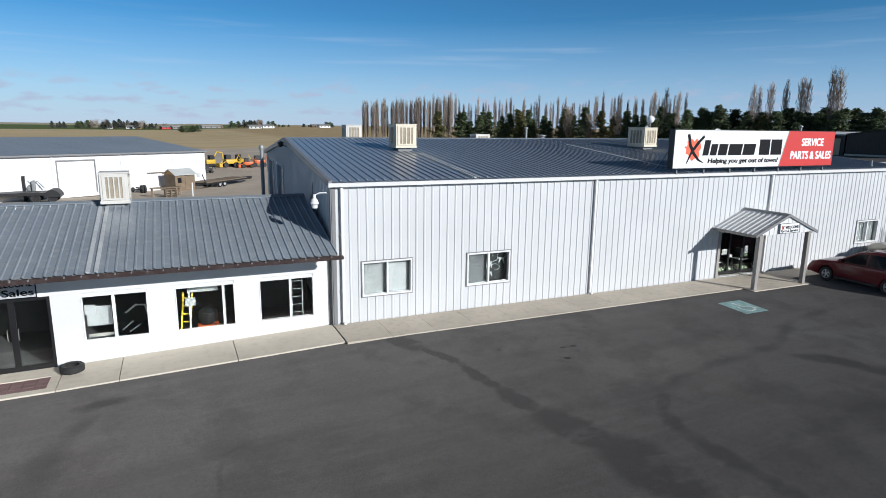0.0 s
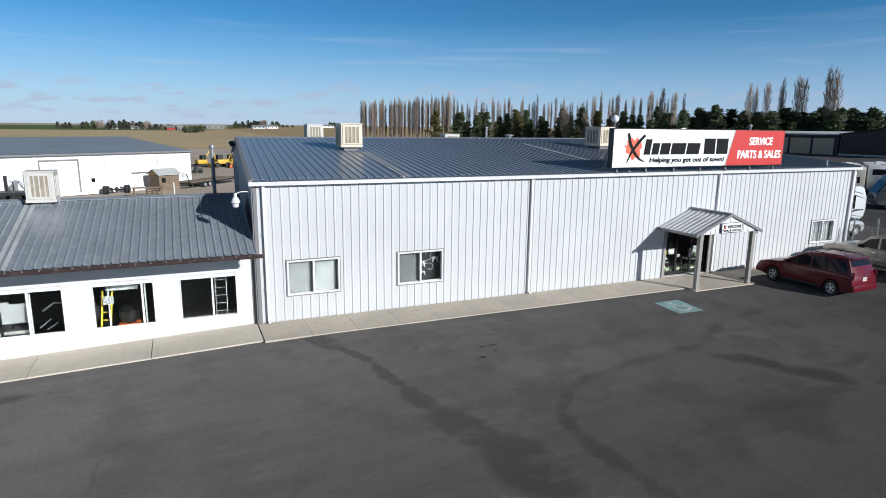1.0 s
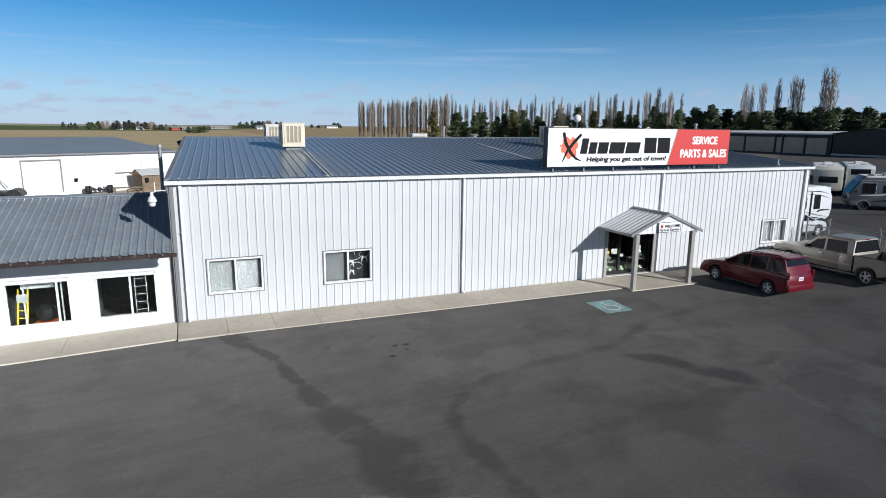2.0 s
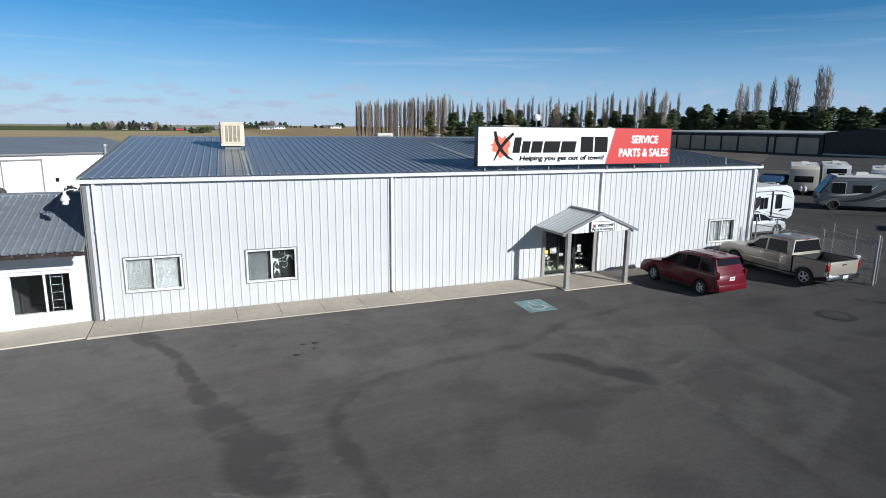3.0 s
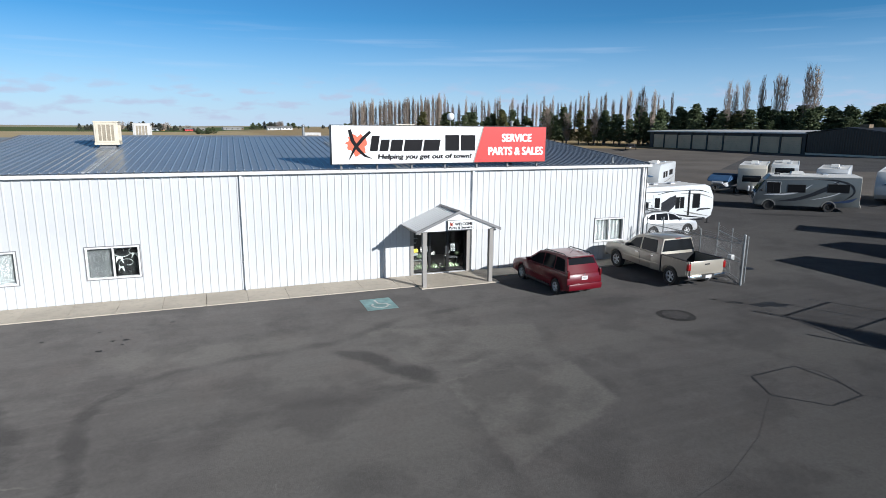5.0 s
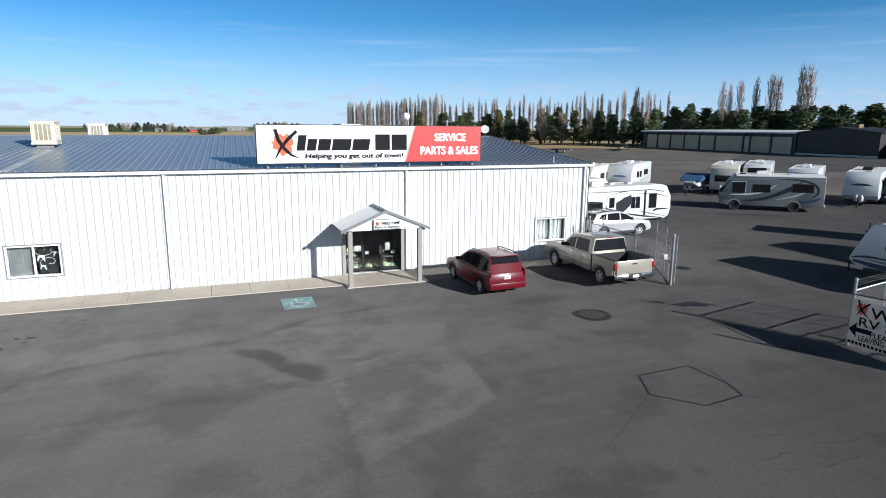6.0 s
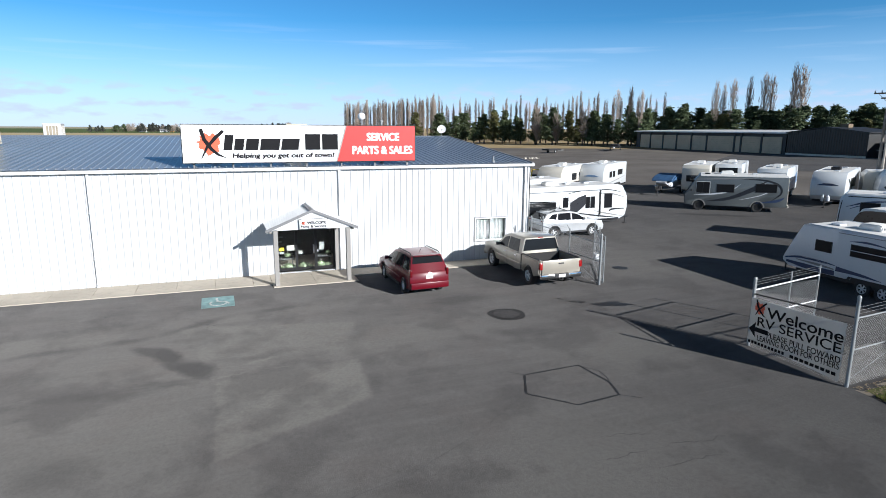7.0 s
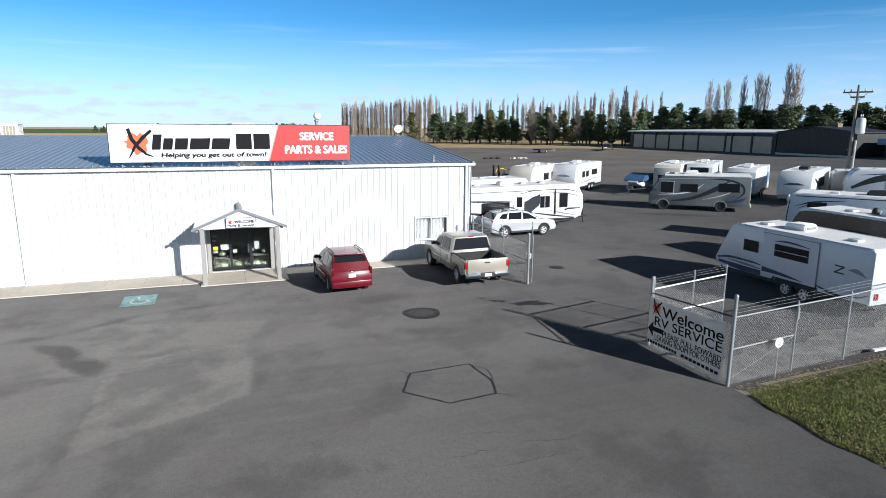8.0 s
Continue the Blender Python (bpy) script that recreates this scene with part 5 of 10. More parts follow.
box(bm, -0.32, 0.32, -0.2, 0.2, 0.5, 0.62, 0.02)
part("tray", bm, M_ORANGE, drum)
for x, y in ((-0.25, -0.15), (0.25, -0.15), (-0.25, 0.15), (0.25, 0.15)):
    bm = bm_new()
    tube(bm, [(x, y, 0), (x * 0.8, y * 0.8, 0.55)], 0.018, 6)
    part("leg", bm, M_BLACK, drum)
ylad = thing("yellow_ladder", "yellow step ladder leaning in the showroom", "ladder", m=pose(-4.72, 0.7, -0.2, 0, 6, 0))
for x in (-0.12, 0.14):
    bm = bm_new()
    box(bm, x, x + 0.05, 0, 0.03, 0, 1.75)
    part("rail", bm, M_YEL, ylad)
for k in range(6):
    bm = bm_new()
    box(bm, -0.07, 0.14, 0.0, 0.05, 0.25 + k * 0.26, 0.28 + k * 0.26)
    part("rung", bm, M_YEL, ylad)
stand = thing("display_rack", "pale steel display rack with side posts in the showroom", "rack")
for x in (-4.5, -3.45):
    bm = bm_new()
    box(bm, x, x + 0.05, 0.55, 0.6, -0.2, 1.75)
    part("post", bm, M_PALE, stand)
bm = bm_new()
box(bm, -4.45, -3.45, 0.55, 0.6, 1.70, 1.75)
part("rail", bm, M_PALE, stand)
rack = thing("wire_rack", "white wire rack standing inside the office window", "rack")
for x in (-1.30, -0.95):
    bm = bm_new()
    tube(bm, [(x, 0.5, -0.2), (x, 0.5, 1.8)], 0.012, 6)
    part("upright", bm, M_PALE, rack)
for k in range(6):
    bm = bm_new()
    tube(bm, [(-1.3, 0.5, 0.3 + k * 0.27), (-0.95, 0.5, 0.3 + k * 0.27)], 0.008, 6)
    part("bar", bm, M_PALE, rack)
# old tyre by the office door
tyre = thing("old_tyre", "worn black tyre lying flat by the office door", "tyre", m=pose(-7.66, -0.42, wing_z(-7.66) + 0.10))
bm = bm_new()
lathe(bm, [(0.17, -0.08), (0.19, -0.10), (0.27, -0.105), (0.31, -0.07), (0.315, 0.0), (0.31, 0.07), (0.27, 0.105), (0.19, 0.10), (0.17, 0.08), (0.185, 0.06), (0.185, -0.06), (0.17, -0.08)], (0, 0, 0), "z", 26)
part("casing", bm, M_RUBBER, tyre, smooth=True)
# ---- vehicles: x ahead, y to the left, z up, origin on the ground under the middle ----
def car_paint(name, col, metal=0.35):
    m, nt, b = principled(name)
    v = coords(nt)
    f1 = noise_fac(nt, v, 1.2, 3)
    f2 = noise_fac(nt, v, 60, 3)
    c = mix_col(nt, f1, tuple(k * 0.9 for k in col), col)
    c = mix_col(nt, math_node(nt, "MULTIPLY", f2, 0.08), c, tuple(k * 0.6 + 0.05 for k in col))
    link(nt, c, b.inputs["Base Color"])
    b.inputs["Metallic"].default_value = metal
    b.inputs["Roughness"].default_value = 0.32
    b.inputs["Coat Weight"].default_value = 0.5
    b.inputs["Specular IOR Level"].default_value = 0.3
    b.inputs["Coat Roughness"].default_value = 0.05
    return m


M_CARRED = car_paint("dark_red_paint", (0.125, 0.002, 0.010), 0.0)
M_CARGOLD = car_paint("beige_paint", (0.42, 0.385, 0.325))
M_CARSILV = car_paint("silver_paint", (0.62, 0.64, 0.66))
M_TAIL = paint("tail_lamp", (0.26, 0.008, 0.008), 0.15, 0, 0.1, 20, 2, 0.0, coat=0.6)
M_TAILDARK = paint("dark_tail_lamp", (0.11, 0.003, 0.006), 0.15, 0, 0.1, 20, 2, 0.0, coat=0.4)
M_LAMP = paint("clear_lamp", (0.7, 0.7, 0.7), 0.12, 0.2, 0.1, 20, 2, 0.0, coat=0.6)
M_RIM = paint("alloy", (0.72, 0.73, 0.74), 0.35, 0.2, 0.1, 20, 2, 0.0)
M_PLASTIC = paint("black_plastic", (0.025, 0.025, 0.027), 0.6, 0, 0.15, 30, 2, 0.03)
M_CHROME = paint("chrome", (0.75, 0.75, 0.75), 0.12, 1.0, 0.04, 20, 2, 0.0)
M_PLATE = paint("plate_white", (0.7, 0.68, 0.68), 0.4, 0, 0.1, 20, 2, 0.0)
M_BED = paint("bed_liner", (0.02, 0.02, 0.021), 0.8, 0, 0.2, 40, 2, 0.2)

WHEELS = {}


def wheel(parent, x, y, r, w, rim_mat=None, spokes=5):
    """A wheel with tyre and spoked rim under a vehicle; the outer face looks away from the middle line."""
    rim_mat = rim_mat or M_RIM
    key = (r, w, rim_mat.name, spokes)
    if key not in WHEELS:
        bt = bm_new()
        lathe(bt, [(r * 0.62, -w / 2 + 0.01), (r * 0.68, -w / 2), (r * 0.93, -w / 2), (r, -w / 2 + 0.03), (r, w / 2 - 0.03), (r * 0.93, w / 2), (r * 0.68, w / 2), (r * 0.62, w / 2 - 0.01), (r * 0.62, -w / 2 + 0.01)], (0, 0, 0), "y", 28)
        br = bm_new()
        lathe(br, [(r * 0.615, -w / 2 + 0.015), (r * 0.58, -w / 2 + 0.02), (r * 0.56, w / 2 - 0.02), (r * 0.615, w / 2 - 0.02), (r * 0.615, -w / 2 + 0.015)], (0, 0, 0), "y", 28)
        lathe(br, [(0.001, w / 2 - 0.035), (r * 0.17, w / 2 - 0.035), (r * 0.2, w / 2 - 0.06), (0.001, w / 2 - 0.065)], (0, 0, 0), "y", 14)
        for k in range(spokes):
            a = 2 * math.pi * k / spokes
            c, s = math.cos(a), math.sin(a)
            vs = []
            for rr, hw in ((r * 0.12, r * 0.07), (r * 0.59, r * 0.085)):
                for side in (-1, 1):
                    for yy in (w / 2 - 0.075, w / 2 - 0.04):
                        vs.append(br.verts.new((rr * c - side * hw * s, yy, rr * s + side * hw * c)))
            for q in ((0, 1, 5, 4), (2, 6, 7, 3), (1, 3, 7, 5), (0, 4, 6, 2), (4, 5, 7, 6), (0, 2, 3, 1)):
                br.faces.new([vs[i] for i in q])
        bd = bm_new()
        lathe(bd, [(0.001, w / 2 - 0.09), (r * 0.57, w / 2 - 0.09), (r * 0.57, w / 2 - 0.10), (0.001, w / 2 - 0.10)], (0, 0, 0), "y", 20)
        WHEELS[key] = (mesh_of(bt, "tyre", M_RUBBER, True), mesh_of(br, "rim", rim_mat, True), mesh_of(bd, "brake_disc", M_PLASTIC))
    wh = new("wheel")
    wh.parent = parent
    wh.matrix_basis = pose(x, y, r, 0, 0, 0 if y > 0 else 180)
    for nm, me in zip(("tyre", "rim", "brake_disc"), WHEELS[key]):
        o = new(nm, me)
        o.parent = wh
    return wh


def arch(cx, r, z0, n=9):
    """Points of a wheel opening from front to back along the lower edge."""
    out = []
    a0 = math.asin(clamp((z0 - 0.34) / r, -1, 1))
    for k in range(n):
        a = a0 + (math.pi - 2 * a0) * k / (n - 1)
        out.append((cx + r * math.cos(a), 0.34 + r * math.sin(a)))
    return out


def shell(name, pts, half, parent, material, bevel=0.05, taper=None, segs=2, label=""):
    """A side outline made solid over the whole width, its edges rounded; taper(z, x) narrows it."""
    bm = bm_new()
    prism(bm, pts, -half, half, "y")
    if bevel:
        side = [e for e in bm.edges if abs(abs(e.verts[0].co.y) - half) < 1e-4 and abs(e.verts[0].co.y - e.verts[1].co.y) < 1e-4]
        bmesh.ops.bevel(bm, geom=side, offset=bevel, segments=segs, affect="EDGES", profile=0.5, clamp_overlap=True)
    if taper:
        for v in bm.verts:
            v.co.y *= taper(v.co.z, v.co.x)
    return part(name, bm, material, parent, label, smooth=True)


def side_glass(parent, pts, half, taper, proud=0.012, name="side_window"):
    """Dark side windows on both sides, laid on a tapered cabin."""
    for s in (1, -1):
        bm = bm_new()
        vs = []
        for x, z in pts:
            y = half * taper(z, x)
            vs.append((x, z, y))
        a = [bm.verts.new((x, s * (y + proud), z)) for x, z, y in vs]
        b = [bm.verts.new((x, s * (y - 0.03), z)) for x, z, y in vs]
        n = len(vs)
        bm.faces.new(a if s < 0 else a[::-1])
        for i in range(n):
            bm.faces.new([a[i], a[(i + 1) % n], b[(i + 1) % n], b[i]])
        bmesh.ops.recalc_face_normals(bm, faces=bm.faces[:])
        part(name, bm, M_TINT, parent)


def cross_glass(parent, p0, p1, half, taper, name, proud=0.015):
    """Windscreen or rear window between two outline points, across the cabin."""
    d = Vector((p1[0] - p0[0], p1[1] - p0[1])).normalized()
    n = Vector((-d.y, d.x))
    if (n.x > 0) != (p0[0] > 0):
        n = -n
    bm = bm_new()
    rows = []
    for k in (0.06, 0.94):
        x, z = p0[0] + (p1[0] - p0[0]) * k, p0[1] + (p1[1] - p0[1]) * k
        y = half * taper(z, x) - 0.07
        rows.append([(x + n.x * proud, -y, z + n.y * proud), (x + n.x * proud, y, z + n.y * proud)])
    top = [bm.verts.new(v) for v in (rows[0][0], rows[0][1], rows[1][1], rows[1][0])]
    low = [bm.verts.new((v.co.x - n.x * 0.03, v.co.y, v.co.z - n.y * 0.03)) for v in top]
    bm.faces.new(top)
    for i in range(4):
        bm.faces.new([top[i], top[(i + 1) % 4], low[(i + 1) % 4], low[i]])
    bmesh.ops.recalc_face_normals(bm, faces=bm.faces[:])
    part(name, bm, M_TINT, parent)


def slab_part(name, parent, mt, dims, bevel=0.01, label="", smooth=False):
    bm = bm_new()
    box(bm, *dims, bevel)
    return part(name, bm, mt, parent, label, smooth)


def mirrors(ob, x, y, z, mt):
    for s in (1, -1):
        slab_part("wing_mirror", ob, mt, (x - 0.06, x + 0.08, min(s * y, s * (y + 0.2)), max(s * y, s * (y + 0.2)), z, z + 0.15), 0.03, smooth=True)


def minivan(m):
    ob = thing("minivan", "dark red minivan with roof rails parked nose to the wall", "car", "parked vehicles", m)
    L, W = 4.75, 1.83
    h = W / 2
    fa, ra = 1.40, -1.44
    low = [(2.28, 0.30)] + arch(fa, 0.36, 0.24) + arch(ra, 0.36, 0.24) + [(-2.30, 0.32), (-2.38, 0.55), (-2.33, 0.95), (-2.26, 1.03), (1.02, 1.01), (1.75, 0.93), (2.18, 0.80), (2.36, 0.60), (2.37, 0.42)]

    def tp(z, x):
        k = 1 - 0.03 * clamp((0.55 - z) / 0.3)
        return k * (1 - 0.10 * clamp((x - 1.5) / 0.9) ** 2)
    shell("body", low, h, ob, M_CARRED, 0.07, tp)
    cab = [(1.05, 1.0), (0.10, 1.56), (-0.4, 1.64), (-1.2, 1.665), (-1.95, 1.63), (-2.30, 1.02)]

    def tc(z, x):
        return 1 - 0.24 * clamp((z - 1.0) / 0.66)
    shell("cabin", cab, h - 0.02, ob, M_CARRED, 0.05, tc)
    side_glass(ob, [(0.78, 1.05), (0.10, 1.46), (-0.34, 1.53), (-0.36, 1.05)], h - 0.02, tc)
    side_glass(ob, [(-0.44, 1.05), (-0.42, 1.54), (-1.20, 1.56), (-1.24, 1.05)], h - 0.02, tc)
    side_glass(ob, [(-1.32, 1.05), (-1.28, 1.56), (-1.86, 1.52), (-2.08, 1.08)], h - 0.02, tc)
    cross_glass(ob, (1.05, 1.0), (0.10, 1.56), h - 0.02, tc, "windscreen")
    cross_glass(ob, (-2.24, 1.06), (-1.97, 1.60), h - 0.02, tc, "rear_window")
    for s in (1, -1):
        bm = bm_new()
        tube(bm, [(-0.15, s * 0.66, 1.60), (-0.3, s * 0.66, 1.68), (-1.7, s * 0.66, 1.71), (-1.85, s * 0.66, 1.63)], 0.02, 6)
        part("roof_rail", bm, M_PLASTIC, ob, smooth=True)
        slab_part("tail_light", ob, M_TAILDARK, (-2.365, -2.20, min(s * 0.78, s * 0.895), max(s * 0.78, s * 0.895), 0.84, 1.14), 0.03, smooth=True)
        slab_part("headlight", ob, M_LAMP, (2.05, 2.26, min(s * 0.52, s * 0.80), max(s * 0.52, s * 0.80), 0.66, 0.80), 0.03, smooth=True)
        slab_part("reflector", ob, M_LAMP, (-2.39, -2.34, min(s * 0.72, s * 0.82), max(s * 0.72, s * 0.82), 0.50, 0.57), 0.01)
        slab_part("sill", ob, M_PLASTIC, (-1.0, 0.98, min(s * 0.88, s * 0.925), max(s * 0.88, s * 0.925), 0.24, 0.34), 0.015)
        for x in (-0.30, -1.05):
            slab_part("door_handle", ob, M_CARRED, (x - 0.09, x + 0.09, min(s * 0.905, s * 0.935), max(s * 0.905, s * 0.935), 0.90, 0.93), 0.01)
        slab_part("rub_strip", ob, M_CARRED, (-1.05, 1.0, min(s * 0.905, s * 0.928), max(s * 0.905, s * 0.928), 0.56, 0.62), 0.01)
    slab_part("rear_bumper", ob, M_CARRED, (-2.46, -2.28, -0.88, 0.88, 0.34, 0.62), 0.06, smooth=True)
    slab_part("front_bumper", ob, M_CARRED, (2.24, 2.42, -0.80, 0.80, 0.28, 0.56), 0.06, smooth=True)
    slab_part("spoiler", ob, M_CARRED, (-2.12, -1.86, -0.62, 0.62, 1.62, 1.66), 0.015, smooth=True)
    plate = slab_part("number_plate", ob, M_PLATE, (-2.365, -2.345, -0.16, 0.16, 0.74, 0.90), 0.004)
    bm = bm_new()
    for k in range(6):
        box(bm, -2.369, -2.366, -0.12 + k * 0.042, -0.10 + k * 0.042, 0.79, 0.85)
    part("plate_bars", bm, M_INKGREY, plate)
    slab_part("badge", ob, M_CHROME, (-2.34, -2.318, -0.05, 0.05, 0.95, 0.99), 0.01)
    mirrors(ob, 0.72, 0.86, 1.02, M_CARRED)
    bm = bm_new()
    tube(bm, [(-1.35, 0.1, 1.66), (-1.65, 0.1, 1.9)], 0.006, 5)
    part("antenna", bm, M_PLASTIC, ob)
    for x in (fa, ra):
        for s in (1, -1):
            wheel(ob, x, s * 0.80, 0.33, 0.21)
    return ob


def pickup(m):
    ob = thing("pickup_truck", "beige crew-cab pickup truck with an empty open bed", "truck", "parked vehicles", m)
    W = 2.03
    h = W / 2
    fa, ra = 1.85, -1.85

    def lift(pts):
        return [(x, z + 0.06) for x, z in pts]
    front = [(2.72, 0.52)] + lift(arch(fa, 0.47, 0.42)) + [(-0.62, 0.46), (-0.62, 1.22), (1.28, 1.22), (2.3, 1.17), (2.68, 1.08), (2.84, 0.92), (2.86, 0.62)]

    def tp(z, x):
        return (1 - 0.03 * clamp((0.7 - z) / 0.3)) * (1 - 0.09 * clamp((x - 1.9) / 0.9) ** 2)
    shell("body", front, h, ob, M_CARGOLD, 0.07, tp)
    cab = [(1.35, 1.2), (0.68, 1.78), (0.25, 1.90), (-0.95, 1.92), (-1.12, 1.88), (-1.20, 1.2)]

    def tc(z, x):
        return 1 - 0.20 * clamp((z - 1.2) / 0.7)
    shell("cabin", [(x * 0.94 + 0.32 if False else x, z) for x, z in cab], h - 0.03, ob, M_CARGOLD, 0.06, tc)
    shell("cab_side", [(-0.60, 0.46), (-1.22, 0.50), (-1.22, 1.22), (-0.60, 1.22)], h, ob, M_CARGOLD, 0.03)
    side_glass(ob, [(1.05, 1.26), (0.62, 1.66), (0.22, 1.76), (0.18, 1.26)], h - 0.03, tc)
    side_glass(ob, [(0.08, 1.26), (0.12, 1.77), (-0.80, 1.79), (-0.92, 1.26)], h - 0.03, tc)
    cross_glass(ob, (1.35, 1.2), (0.68, 1.78), h - 0.03, tc, "windscreen")
    cross_glass(ob, (-1.19, 1.30), (-1.115, 1.86), h - 0.03, tc, "rear_window")
    slab_part("brake_light", ob, M_TAIL, (-1.14, -1.09, -0.14, 0.14, 1.86, 1.90), 0.01)
    bed = new("cargo_bed")
    bed.parent = ob
    for s in (1, -1):
        pts = [(-1.26, 0.52)] + lift(arch(ra, 0.47, 0.42)) + [(-2.84, 0.62), (-2.88, 1.24), (-1.26, 1.24)]
        bm = bm_new()
        prism(bm, pts, s * (h - 0.13), s * h, "y")
        ed = [e for e in bm.edges if abs(abs(e.verts[0].co.y) - h) < 1e-4 and abs(abs(e.verts[1].co.y) - h) < 1e-4]
        bmesh.ops.bevel(bm, geom=ed, offset=0.05, segments=2, affect="EDGES")
        part("bed_side", bm, M_CARGOLD, bed, smooth=True)
        slab_part("bed_rail", bed, M_PLASTIC, (-2.86, -1.27, min(s * (h - 0.14), s * (h - 0.03)), max(s * (h - 0.14), s * (h - 0.03)), 1.235, 1.262), 0.01)
    slab_part("bed_floor", bed, M_BED, (-2.84, -1.26, -h + 0.135, h - 0.135, 0.70, 0.76), 0)
    slab_part("headboard", bed, M_BED, (-1.30, -1.25, -h + 0.135, h - 0.135, 0.765, 1.22), 0)
    slab_part("tailgate", bed, M_CARGOLD, (-2.92, -2.845, -h + 0.12, h - 0.12, 0.66, 1.24), 0.02, smooth=True)
    slab_part("tailgate_liner", bed, M_BED, (-2.842, -2.832, -h + 0.14, h - 0.14, 0.77, 1.2), 0)
    slab_part("tailgate_handle", bed, M_PLASTIC, (-2.935, -2.915, -0.13, 0.13, 1.06, 1.12), 0.01)
    for s in (1, -1):
        slab_part("tail_light", ob, M_TAIL, (-2.935, -2.80, min(s * 0.87, s * 1.02), max(s * 0.87, s * 1.02), 0.86, 1.16), 0.03, smooth=True)
        slab_part("headlight", ob, M_LAMP, (2.62, 2.80, min(s * 0.62, s * 0.90), max(s * 0.62, s * 0.90), 0.82, 1.04), 0.03, smooth=True)
        for x in (0.32, -0.72):
            slab_part("door_handle", ob, M_CHROME, (x - 0.1, x + 0.1, min(s * (h - 0.005), s * (h + 0.03)), max(s * (h - 0.005), s * (h + 0.03)), 1.06, 1.10), 0.012)
        slab_part("rub_strip", ob, M_CARGOLD, (-1.15, 1.3, min(s * (h - 0.01), s * (h + 0.02)), max(s * (h - 0.01), s * (h + 0.02)), 0.72, 0.80), 0.012)
        slab_part("door_gap", ob, M_PLASTIC, (0.125, 0.135, min(s * (h - 0.02), s * (h + 0.002)), max(s * (h - 0.02), s * (h + 0.002)), 0.56, 1.2), 0)
        slab_part("door_gap", ob, M_PLASTIC, (-1.245, -1.22, min(s * (h - 0.10), s * (h + 0.002)), max(s * (h - 0.10), s * (h + 0.002)), 0.5, 1.24), 0)
    slab_part("rear_bumper", ob, M_CHROME, (-3.02, -2.86, -0.98, 0.98, 0.46, 0.66), 0.05, smooth=True)
    slab_part("bumper_step", ob, M_PLASTIC, (-3.03, -2.93, -0.34, 0.34, 0.50, 0.67), 0.02)
    slab_part("front_bumper", ob, M_CARGOLD, (2.78, 2.92, -0.92, 0.92, 0.42, 0.68), 0.05, smooth=True)
    slab_part("number_plate", ob, M_PLATE, (-3.045, -3.031, -0.16, 0.16, 0.52, 0.65), 0.004)
    bm = bm_new()
    tube(bm, [(-2.9, 0, 0.42), (-3.1, 0, 0.42), (-3.12, 0, 0.5)], 0.03, 8)
    part("tow_hitch", bm, M_CHROME, ob)
    bm = bm_new()
    tube(bm, [(-2.5, -0.55, 0.36), (-2.96, -0.62, 0.36)], 0.045, 10)
    part("tail_pipe", bm, M_CHROME, ob)
    slab_part("chassis", ob, M_PLASTIC, (-2.7, 2.5, -0.7, 0.7, 0.36, 0.56), 0.02)
    mirrors(ob, 0.92, 0.98, 1.24, M_PLASTIC)
    for x in (fa, ra):
        for s in (1, -1):
            wheel(ob, x, s * 0.87, 0.40, 0.27)
    return ob


